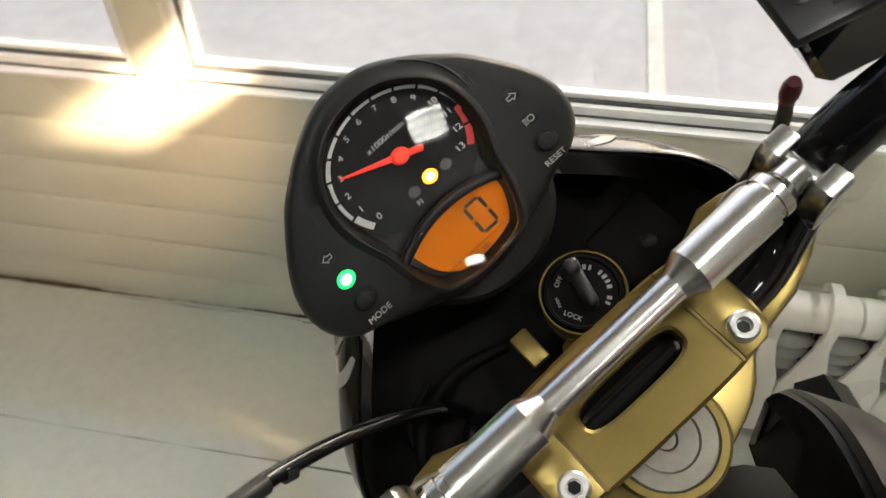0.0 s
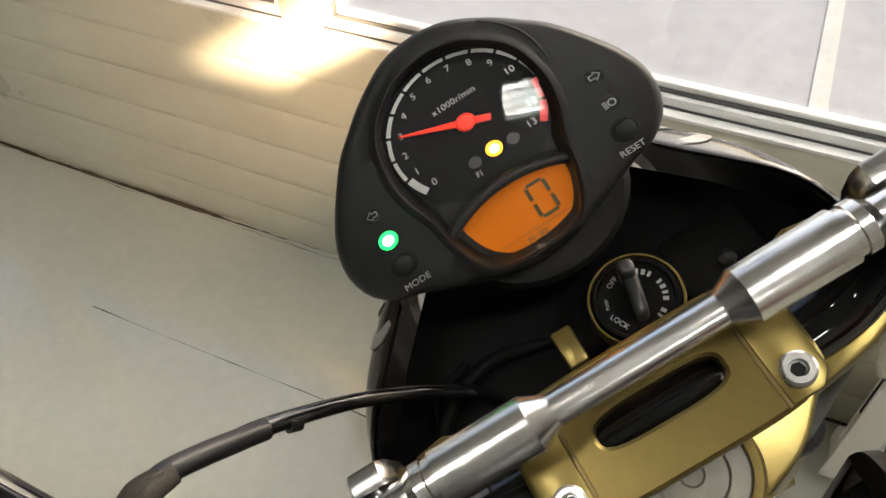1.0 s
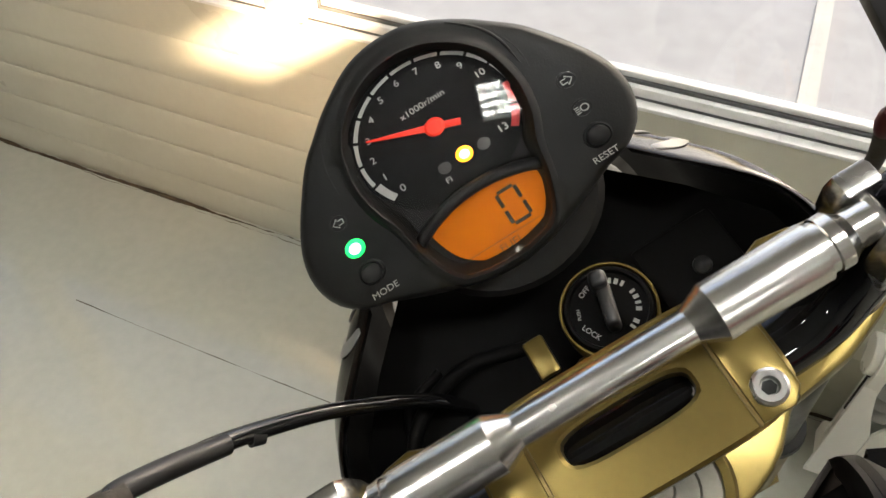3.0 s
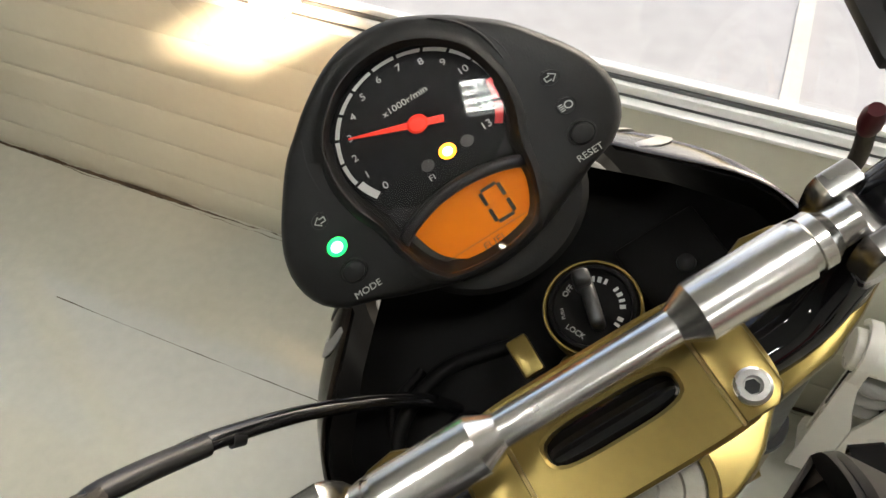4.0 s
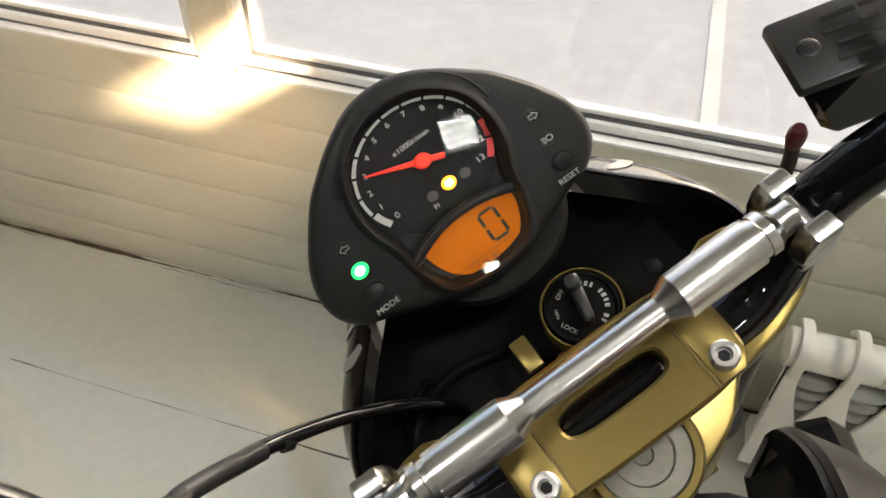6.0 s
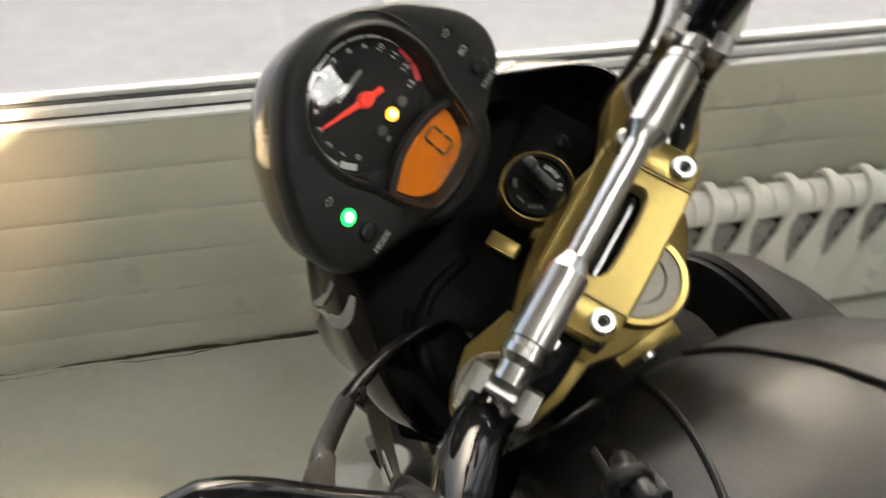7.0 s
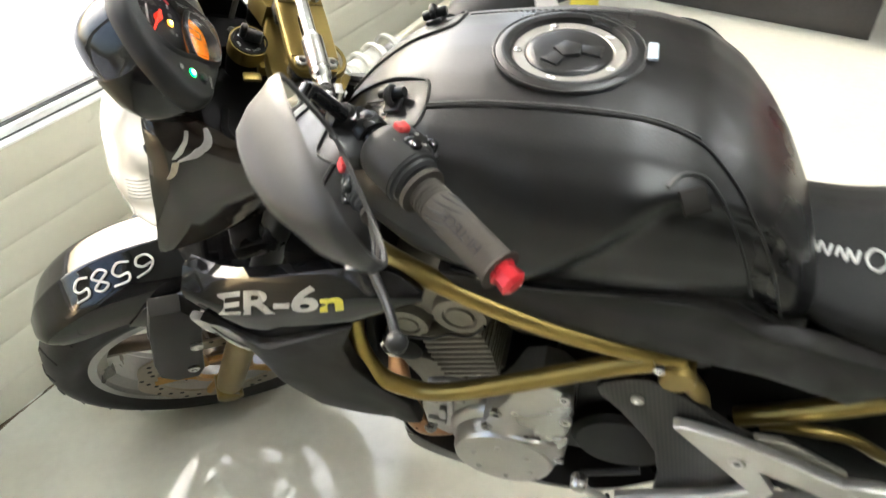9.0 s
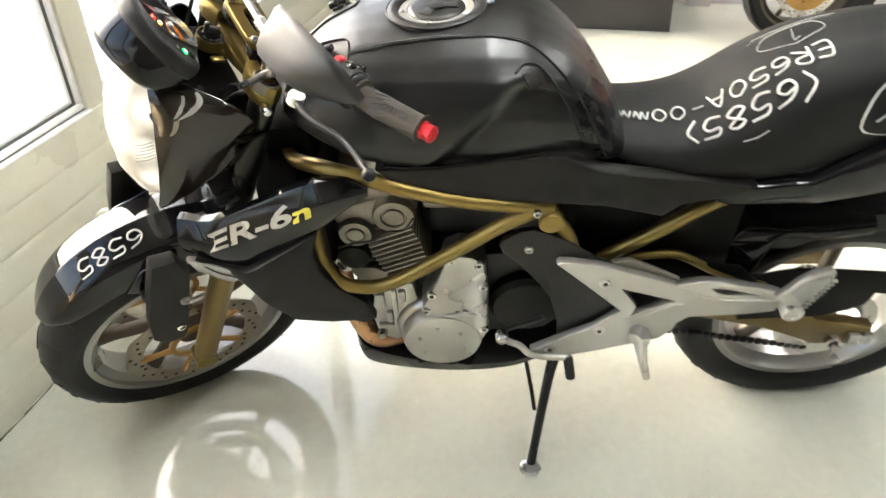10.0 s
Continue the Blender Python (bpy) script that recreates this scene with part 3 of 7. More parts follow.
for side in (1, -1):
    pts = [(50, 204, -9.6), (54, 184, -8.8), (51, 158, -8.6), (45, 134, -8.8), (36, 117, -8.8), (30, 106, -9.6)]
    meters("panel_seam", bm_tube([(x * side, y, h + 0.2) for x, y, h in pts], 0.55, 6), M_DARK, cluster)
meters("panel_crease", bm_tube([(33, 224, -9.4), (41, 215, -8.9), (47, 205, -8.5), (50, 194, -8.0), (51, 180, -7.6)], [0.3, 0.8, 0.9, 0.8, 0.3], 8), M_METERBODY, cluster)
D0 = (1.5, 175.5)
dial = [(D0[0] + 44 * math.cos(radians(a)), D0[1] + 44 * math.sin(radians(a))) for a in range(-64, 245, 6)]
face = meters("dial_face", bm_prism(dial, 1.2, 0, Matrix.Translation((0, 0, -18.8))), M_DIAL, cluster, "black tachometer dial with white figures")
for k in range(13):
    a0, a1 = 215 - 19.5 * k - 1.2, 215 - 19.5 * (k + 1) + 1.2
    meters("scale_mark", sector(*D0, 38.0 if k in (0, 11, 12) else 39.8, 41.8, a0, a1, -18.0), M_REDMARK if k > 10 else M_WHITEMARK, cluster)
for k in (0, 1, 2, 3, 4, 5, 6, 7, 8, 9, 10, 11, 12, 13):
    a = radians(215 - 19.5 * k)
    meters("figure", moved(text_bm(str(k), 5.8, 0.1), Matrix.Translation((D0[0] + 34.2 * math.cos(a), D0[1] + 34.2 * math.sin(a), -18.0))), M_WHITEMARK, cluster)
for body, size, x, y, h in (("x1000r/min", 5.4, 2, 190, -18), ("FI", 4.6, -6, 145.5, -18), ("MODE", 4.8, -56, 115.5, -8.4), ("RESET", 4.8, 58, 114.2, -8.4)):
    meters("lettering", moved(text_bm(body, size, 0.12), Matrix.Translation((x, y, h))), M_WHITEMARK, cluster)
NEEDLE = Matrix.Translation((*D0, -15.2)) @ Matrix.Rotation(radians(215 - 19.5 * 3.0), 4, "Z")
meters("needle", merge(bm_prism([(-13, -1.9), (-13, 1.9), (0, 2.1), (35, 0.5), (35, -0.5), (0, -2.1)], 1.4, 0.2, NEEDLE), bm_lathe([(5.2, -2.5), (5.2, 1.0), (4.0, 2.2), (1, 2.5)], (*D0, -15), (0, 0, 1), 24)), M_NEEDLE, cluster)
LCD = [(-27, 136.5), (-14, 140), (1, 141.5), (16, 140.3), (27, 137), (28.5, 128), (25, 117), (16.5, 106.5), (3, 101.5), (-10, 105), (-21, 114), (-26.5, 126)]
meters("lcd_screen", bm_prism([(p.x, p.y) for p in closed_curve([(*p, 0) for p in LCD], 4)], 1.0, 0, Matrix.Translation((1.5, -7.5, -18.6))), M_LCD, cluster, "lit amber liquid crystal screen")
lcdz = -17.9
segments = [((11.5, 133), (8, 1.9)), ((11.5, 114.6), (8, 1.9)), ((6.8, 128.6), (1.9, 7.4)), ((16.2, 128.6), (1.9, 7.4)), ((6.8, 119), (1.9, 7.4)), ((16.2, 119), (1.9, 7.4))]
for c, s in segments:
    meters("digit_segment", bm_box((c[0] + 1.5, c[1] - 7.5, lcdz), (*s, 0.2)), M_LCDINK, cluster)
meters("lettering", moved(text_bm("FUEL", 5.5, 0.1), Matrix.Translation((3, 99.6, lcdz))), M_LCDINK, cluster)
meters("screen_line", bm_box((1.5, 103.8, lcdz), (40, 0.35, 0.2)), M_LCDINK, cluster)
meters("warning_lamp", bm_lathe([(4.3, -19), (4.3, -17.6), (3.2, -16.9), (0.8, -16.6)], (6.5, 153.5, 0), (0, 0, 1), 20), M_AMBER, cluster, "lit amber warning lamp")
meters("lamp_core", bm_lathe([(2.7, -17.0), (2.4, -16.4), (0.5, -16.2)], (6.5, 153.5, 0), (0, 0, 1), 14), M_AMBERCORE, cluster)
meters("warning_lamp", bm_lathe([(5.0, -9.5), (5.0, -8), (3.6, -7.1), (0.8, -6.8)], (-59, 143, 0), (0, 0, 1), 20), M_GREEN, cluster, "lit green neutral lamp")
meters("lamp_core", bm_lathe([(3.2, -7.2), (2.8, -6.7), (0.6, -6.4)], (-59, 143, 0), (0, 0, 1), 14), M_LEDCORE, cluster)
for x in (-4.8, 16.8):
    meters("warning_lamp", bm_lathe([(3.3, -19), (3.3, -17.9), (1, -17.8)], (x, 152.5, 0), (0, 0, 1), 18), M_OFFLAMP, cluster, "unlit grey warning lamp")
for x, y, turn in ((-60.5, 159.5, 180), (63, 158, 0), (61.5, 141, None)):
    meters("indicator_lens", bm_lathe([(5.0, -9), (5.0, -8.1), (4.2, -8.0), (4.0, -8.6), (1, -8.6)], (x, y, 0), (0, 0, 1), 24), M_SATIN, cluster)
    if turn is None:
        sym = merge(bm_hoop([(1.5, -0.1), (2.1, -0.1), (2.1, 0.1), (1.5, 0.1)], (1, 0, 0), (0, 0, 1), 20), *[bm_box((-2.4, d, 0), (2.2, 0.5, 0.2)) for d in (-1.6, -0.5, 0.6, 1.7)])
        sym = moved(sym, Matrix.Translation((x, y, -8.0)))
    else:
        arrow = [(-2.6, -1.2), (0, -1.2), (0, -2.6), (2.8, 0), (0, 2.6), (0, 1.2), (-2.6, 1.2)]
        rim = [Vector((*p, 0)) for p in arrow] + [Vector((*arrow[0], 0))]
        sym = moved(bm_tube(rim, 0.35, 6, 1), Matrix.Translation((x, y, -8.0)) @ Matrix.Rotation(radians(turn), 4, "Z"))
    meters("symbol", sym, M_WHITEMARK, cluster)
for x, y in ((-57.5, 127.5), (60, 125)):
    meters("push_button", bm_lathe([(6.8, -10), (6.8, -8.2), (6.0, -7.8), (5.8, -9), (5.2, -9), (5.0, -6.0), (4.0, -5.2), (1, -5.0)], (x, y, 0), (0, 0, 1), 28), M_RUBBER, cluster)
def dome(k, thick):
    """A ring of the bowed cover glass, highest near the foot of the screen."""
    out = []
    for x, y, h in star_ring(rb, (C0[0], C0[1] - 4 * (1 - k)), 0, k, 4.6 * k):
        d = y - 145
        u, v = x * (1 - 0.0014 * d), d * (0.852 - 0.0010 * d)
        out.append((x, y, -1.5 - thick - ((u + 15) ** 2 + (v + 40) ** 2) / 640))
    return out


steps_ = (1.0, 0.92, 0.84, 0.76, 0.68, 0.6, 0.52, 0.44, 0.36, 0.28, 0.2, 0.12, 0.03)
lens = meters("meter_glass", bm_loft([dome(k, 0.8) for k in steps_[::-1]] + [dome(k, 0) for k in steps_]), M_METERGLASS, cluster, "", 80)
lens.visible_shadow = False

# ---- steering head: top yoke, key switch, bar clamp ----
YOKE = mirrored([(0, 52), (30, 50), (62, 42), (84, 50), (104, 53), (120, 46), (127, 30), (121, 14), (104, 7), (66, -4), (40, -24), (0, -34)])
yoke = cockpit("top_yoke", bm_prism([(p.x + 3, p.y) for p in closed_curve([(*p, 0) for p in YOKE], 4)], 18, 2.5, Matrix.Translation((0, 0, -54))), M_GOLD, None, "gold painted top yoke", 30)
for s in (1, -1):
    x = 3 + s * 105
    arm = [(58, 45), (70, 49), (87, 55.5), (100, 53.5), (113, 48), (124, 37), (128, 26), (122, 13), (106, 4), (87, -3.5), (62, -7)]
    cockpit("yoke_arm", bm_prism([(3 + s * p[0], p[1]) for p in arm], 33, 3.0, Matrix.Translation((0, 0, -45.5))), M_GOLD, yoke, "", 30)
    cockpit("fork_collar", bm_lathe([(22.5, -50), (22.5, -28.5), (21.5, -27), (19.5, -27), (19, -30), (17, -30)], (x - s * 3, 29, 0), (0, 0, 1), 36), M_CAST, yoke)
    cockpit("fork_cap", bm_lathe([(18.5, -50), (18.5, -29), (17, -27.5), (12, -28), (11, -29.5), (4, -29.5), (3, -30)], (x - s * 3, 29, 0), (0, 0, 1), 32), M_SATIN, yoke)
    cockpit("riser", bm_lathe([(15, -50), (14, -22), (13, -14)], (4 + s * 45, 16, 0), (0, 0, 1), 24), M_SATIN, yoke)
    if s < 0:
        lug = cockpit("pinch_lug", moved(bm_box((0, 0, 0), (42, 18, 26), 1.8), Matrix.Translation((-24, -29, -68)) @ Matrix.Rotation(radians(-30), 4, "Z")), M_GOLD, yoke)
        cockpit("lug_bolt", moved(hex_bolt((0, -8.5, 2), (0, -1, 0), 4.2, 3.5), Matrix.Translation((-24, -29, -68)) @ Matrix.Rotation(radians(-30), 4, "Z")), M_STEEL, lug)
cockpit("stem_ring", bm_lathe([(29, -48), (29, -41), (27.5, -39), (24, -39), (23, -44)], (1, -10, 0), (0, 0, 1), 40), M_GOLD, yoke)
cockpit("stem_nut", bm_lathe([(24, -50), (24, -41), (22.8, -39.5), (15.5, -39.3), (14.5, -40.6), (5.5, -40.8), (4.5, -42)], (1, -10, 0), (0, 0, 1), 32), M_CAST, yoke)
cockpit("key_tab", bm_box((-14, 68, -62), (11, 20, 5), 1.5), M_GOLD, yoke)
KX, KY = 24, 67
switch = cockpit("ignition_switch", bm_lathe([(20, -92), (21, -80), (21, -48), (19.5, -44.5), (18, -44.5), (17.4, -46.5), (9, -46.5)], (KX, KY, 0), (0, 0, 1), 40), M_INNER, None, "black ignition lock with white lettering and key")
cockpit("switch_rim", bm_hoop([(20.2, -64), (22.6, -64), (22.6, -47), (22.1, -45.4), (21.2, -45.4)], (KX, KY, 0), (0, 0, 1), 40), M_GOLD, switch)
cockpit("switch_arm", bm_box((KX - 10, KY - 20, -66), (34, 22, 16), 4), M_GOLD, switch)
cockpit("key", moved(merge(bm_box((0.5, -1, -38), (6.5, 22, 16), 2.8, 3), bm_box((-0.5, 9, -33), (8, 8, 18), 2.8, 3)), Matrix.Translation((KX, KY, 0)) @ Matrix.Rotation(radians(-16), 4, "Z")), M_SHELL, switch, "black plastic key in the lock")
for body, ang, size in (("OFF", 112, 3.6), ("LOCK", 204, 3.6), ("PUSH", 160, 2.2)):
    a = radians(ang)
    cockpit("lettering", moved(text_bm(body, size, 0.1), Matrix.Translation((KX + 13.4 * math.cos(a), KY + 13.4 * math.sin(a), -46.0)) @ Matrix.Rotation(a - math.pi / 2 if ang < 181 and ang > 0 else a + math.pi / 2, 4, "Z")), M_WHITEMARK, switch)
for k in range(11):
    if k in (3, 8):
        continue
    a = radians(56 - 12.5 * k)
    cockpit("print_bar", moved(bm_box((0, 0, 0), (1.3 + 0.5 * (k % 2), 2.6, 0.2)), Matrix.Translation((KX + 13.4 * math.cos(a), KY + 13.4 * math.sin(a), -46.2)) @ Matrix.Rotation(a - math.pi / 2, 4, "Z")), M_WHITEMARK, switch)
CX = 4.5
def around(n=72, hx=60, hy=27, power=7.0):
    """Points of a rounded oblong at even angles."""
    out = []
    for k in range(n):
        a = 2 * math.pi * k / n
        c, s_ = math.cos(a), math.sin(a)
        r = (abs(c / hx) ** power + abs(s_ / hy) ** power) ** (-1 / power)
        out.append((r * c, r * s_))
    return out


def plate_ring(pts, h):
    return [(CX + x, 16 + y, h) for x, y in pts]


slot = around(hx=28, hy=7.4, power=3.6)
rings = [plate_ring(slot, -13), plate_ring(around(hx=60, hy=27, power=5), -13), plate_ring(around(hx=60.5, hy=27.5, power=5), -11.5), plate_ring(around(hx=60.5, hy=27.5, power=5), -5), plate_ring(around(hx=59, hy=26, power=5), -3.5), plate_ring(around(hx=29.4, hy=8.8, power=3.6), -3.5), plate_ring(slot, -4.6), plate_ring(slot, -13)]
clamp = cockpit("bar_clamp", bm_loft(rings, caps=False), M_GOLD, None, "gold handlebar clamp plate with slot and four bolts", 30)
for s in (1, -1):
    cockpit("clamp_pad", bm_prism([(CX + s * a, 16 + b) for a, b in ((40, -25.5), (53, -25.5), (58.5, -20), (59, 0), (58.5, 20), (53, 25.5), (40, 25.5))], 2.4, 0.9, Matrix.Translation((0, 0, -3.6))), M_GOLD, clamp)
    cockpit("clamp_block", bm_box((CX + s * 45, 16, -22), (27, 48, 20), 3), M_SATIN, clamp)
for s in (1, -1):
    cockpit("clamp_gap", bm_box((CX + s * 38.9, 16, -2.9), (1.2, 52, 1.2)), M_DARKGOLD, clamp)
    for y in (0, 33):
        cockpit("clamp_bolt", hex_bolt((CX + s * 48.5, y, -4), (0, 0, 1), 6.8, 6.5), M_STEEL, clamp)
        cockpit("bolt_socket", bm_lathe([(2.9, -1.6), (2.9, -1.0)], (CX + s * 48.5, y, 0), (0, 0, 1), 6), M_DARK, clamp)
# the black bar and its polished brace
LEFT = [(-20, 15, -29), (-70, 15, -28), (-98, 22, -14), (-120, 28, 7), (-148, 23, 34), (-178, 12, 54), (-208, 0, 64), (-260, -16, 74), (-355, -46, 102)]
barpts = LEFT[::-1] + [(CX * 2 - x, y, h) for x, y, h in LEFT]
bar = cockpit("handlebar", bm_tube(barpts, [11.2, 11.2, 11.4, 12.6, 13.6, 14.2, 14.2, 14.2, 14.2, 14.2, 14.2, 14.2, 14.2, 13.6, 12.6, 11.4, 11.2, 11.2], 20, 6), M_BLACK, None, "black tapered handlebar")
def brace_half(s):
    return [(CX + s * d, 27.5, 25) for d in (0, 34.5, 35, 43, 43.5, 82.5, 83, 86, 86.5, 91, 95, 104)]
rr = [6.7, 6.7, 6.9, 10.9, 11.2, 11.2, 9.6, 9.6, 10.4, 10.4, 7.6, 7.2]
lft, rgt = brace_half(-1)[::-1], brace_half(1)[1:]
cockpit("brace", bm_tube(lft + rgt, rr[::-1] + rr[1:], 36, 1), M_BRACE, None, "brushed aluminium bar brace with turned steps", 20)
for s in (1, -1):
    x = CX + s * 108
    jaw = [(-6, 25), (6.5, 25), (9, 20), (9.5, 6), (14, -16), (-6, -16), (-9.5, 6), (-9, 20)]
    jaws = []
    for y in (40.5, 14.5):
        m = Matrix.Translation((x, y, 4)) @ Matrix(((s, 0, 0, 0), (0, 0, 1, 0), (0, 1, 0, 0), (0, 0, 0, 1)))
        jaws.append(bm_prism(jaw, 10.5, 2.0, m))
        bmesh.ops.recalc_face_normals(jaws[-1], faces=jaws[-1].faces[:])
    bc = cockpit("brace_clamp", jaws[0], M_STEEL, None, "polished split clamp of the bar brace", 30)
    cockpit("clamp_jaw", jaws[1], M_STEEL, bc, "", 30)
    cockpit("clamp_pin", bm_lathe([(4.5, 0), (4.5, 22), (3.6, 23)], (x, 16.5, 20), (0, 1, 0), 16), M_STEEL, bc)

# ---- left-side controls ----
def along(a, b, t):
    return tuple(p + (q - p) * t for p, q in zip(a, b))
GA, GB = Vector((-252, -14, 72)), Vector((-352, -46, 101))
gdir = (GB - GA).normalized()
grip = cockpit("grip", bm_tube([GA, GA + gdir * 5, GA + gdir * 6, GA + gdir * 50, GA + gdir * 106, GA + gdir * 108, GB], [23, 23, 16.5, 17.2, 17, 20, 20], 28, 1), M_GRIP, None, "worn grey rubber grip")
for k in range(4):
    c = GA + gdir * (10 + k * 4)
    cockpit("grip_rib", bm_hoop([(16.4, -1.2), (17.4, -0.6), (17.4, 0.6), (16.4, 1.2)], c, gdir, 24), M_GRIP, grip)
gside = Vector((0, 0, 1)).cross(gdir).normalized()
gup = gdir.cross(gside)


def on_grip(a, deg, r):
    """A point of the grip's round: a along it, deg round it."""
    return GA + gdir * a + (gup * math.cos(radians(deg)) + gside * math.sin(radians(deg))) * r


letters = text_bm("HI-TECH", 13, 0.5, 0.12)
for v in letters.verts:
    v.co = on_grip(66 - v.co.x, -46 - math.degrees(v.co.y / 17.3), 17.2 + v.co.z)
cockpit("lettering", letters, M_SATIN, grip)
for k in range(11):
    a0 = -150 + 28 * k
    cockpit("carved_line", bm_tube([on_grip(27, a0, 16.7), on_grip(34, a0 + 5, 17.0), on_grip(44, a0 + 16, 17.2), on_grip(55, a0 + 32, 17.2)], [0.7, 1.0, 0.9, 0.4], 6), M_SATIN, grip)
cockpit("bar_end", bm_tube([GB, GB + gdir * 3, GB + gdir * 4, GB + gdir * 16, GB + gdir * 19], [13, 13, 11, 12.5, 7], 8, 1), M_RED, None, "red anodised bar end weight", 20)
SA = Vector((-218, -3, 65))
sdir = gdir
sm = Matrix.Translation(SA) @ Matrix((sdir, Vector((0, 0, 1)).cross(sdir).normalized(), sdir.cross(Vector((0, 0, 1)).cross(sdir).normalized()))).transposed().to_4x4()
barrel = bm_lathe([(17, -26), (22, -25), (26, -21), (27.5, -12), (27.5, 20), (26.5, 26), (24, 27), (23.5, 30), (20, 33)], (0, 0, 0), (1, 0, 0), 40)
box = cockpit("switch_box", moved(merge(barrel, bm_box((0, 10, 6), (42, 34, 36), 9, 3)), sm), M_PLASTIC, None, "black left switch box with red and black buttons")
cockpit("box_seam", moved(bm_hoop([(27.2, -0.5), (28.0, -0.5), (28.0, 0.5), (27.2, 0.5)], (22.5, 0, 0), (1, 0, 0), 40), sm), M_DARK, box)
cockpit("dimmer_switch", moved(merge(bm_box((-12, 8, 27), (12, 14, 8), 3, 3), bm_box((-12, 4, 30), (10, 5, 5), 2)), sm), M_REDPLASTIC, box, "red rocker switch")
cockpit("switch_recess", moved(bm_box((4, 9, 24.6), (17, 26, 3), 1.2), sm), M_INNER, box)
cockpit("turn_switch", moved(merge(bm_box((7, 3, 27), (9, 12, 7), 2.5), bm_lathe([(5, 24), (5.5, 31), (4, 33), (1, 33.5)], (8, 3, 0), (0.25, 0, 1), 16)), sm), M_BLACK, box)
cockpit("turn_lever", moved(bm_box((3, 29, 15), (17, 10, 8), 3), sm), M_BLACK, box)
cockpit("rocker", moved(bm_box((12, 26, 20), (11, 9, 9), 2.5), sm), M_BLACK, box)
cockpit("horn_button", moved(bm_lathe([(5, 12), (5, 17), (4, 18.5), (1, 19)], (17, 16, 2), (0, 0.8, 0.6), 18), sm), M_SATIN, box)
for x, y in ((0, -6), (0, 17), (15, 14)):
    cockpit("symbol", moved(merge(bm_hoop([(1.0, -0.15), (1.5, -0.15), (1.5, 0.15), (1.0, 0.15)], (x, y, 26.3), (0, 0, 1), 14), bm_box((x - 1.2, y - 1.9, 26.3), (2.4, 0.5, 0.3))), sm), M_WHITEMARK, box)
PA = Vector((-176, 11, 54))
perch = cockpit("clutch_perch", bm_box((-190, 40, 48), (38, 44, 20), 3), M_SATIN, None, "black clutch lever perch with bright pivot bolt")
cockpit("perch_ring", bm_lathe([(17, -10), (18, -8), (18, 8), (17, 10)], PA, sdir, 24), M_SATIN, perch)
cockpit("perch_arm", bm_box((-215, 60, 44), (30, 26, 16), 6), M_SATIN, perch)
cockpit("perch_cover", bm_box((-166, 30, 58), (20, 36, 20), 4), M_SATIN, perch)
cockpit("perch_cap", bm_box((-200, 62, 55), (30, 28, 13), 2.2), M_SATIN, perch)
cockpit("pivot_bolt", bm_lathe([(11.4, 42), (11.4, 55.4), (10.8, 56.2), (1, 56.4)], (-227, 64, 0), (0, 0, 1), 28), M_ALU, perch, "bright steel pivot bolt")
cockpit("perch_bolt", hex_bolt((-172, 32, 68), (0, 0, 1), 6, 5), M_STEEL, perch)
cockpit("clutch_lever", bm_tube([(-222, 62, 48), (-250, 66, 50), (-285, 62, 58), (-320, 52, 68), (-360, 46, 70), (-388, 47, 73)], [9, 7.5, 6, 5.5, 5.2, 6], 12, 6, 0.7), M_SATIN, None, "black clutch lever with ball end")
cockpit("lever_ball", bm_lathe([(1, -9), (6, -7), (9, -2), (9, 2), (6, 7), (1, 9)], (-392, 48, 73), (-1, 0, 0.1), 20), M_SATIN)
cable = cockpit("clutch_cable", bm_tube([(-178, 72, 52), (-172, 78, 47), (-158, 85, 24), (-142, 91, 0), (-110, 90, -30), (-80, 84, -66), (-66, 78, -92), (-60, 72, -150)], [4.4, 4.6, 4.6, 4.4, 3.8, 3.8, 3.8, 3.8], 14), M_BLACK, None, "black clutch cable with adjuster")
cockpit("cable_elbow", bm_tube([(-176, 74, 49), (-171, 79, 45), (-162, 83.5, 31), (-152, 87.5, 14), (-144, 89.5, 3)], [4.9, 5.0, 5.0, 5.0, 4.8], 14), M_SATIN, cable, "dark steel cable elbow")
cockpit("cable_boot", bm_tube([(-186, 66, 54), (-178, 74, 51), (-168, 79, 42)], [6.5, 7, 5], 14), M_GRIP, cable)
cockpit("cable_ferrule", bm_hoop([(4.0, -3), (4.9, -3), (4.9, 3), (4.0, 3)], (-136, 90.3, -8), (0.62, 0.0, -0.78), 14), M_SATIN, cable)
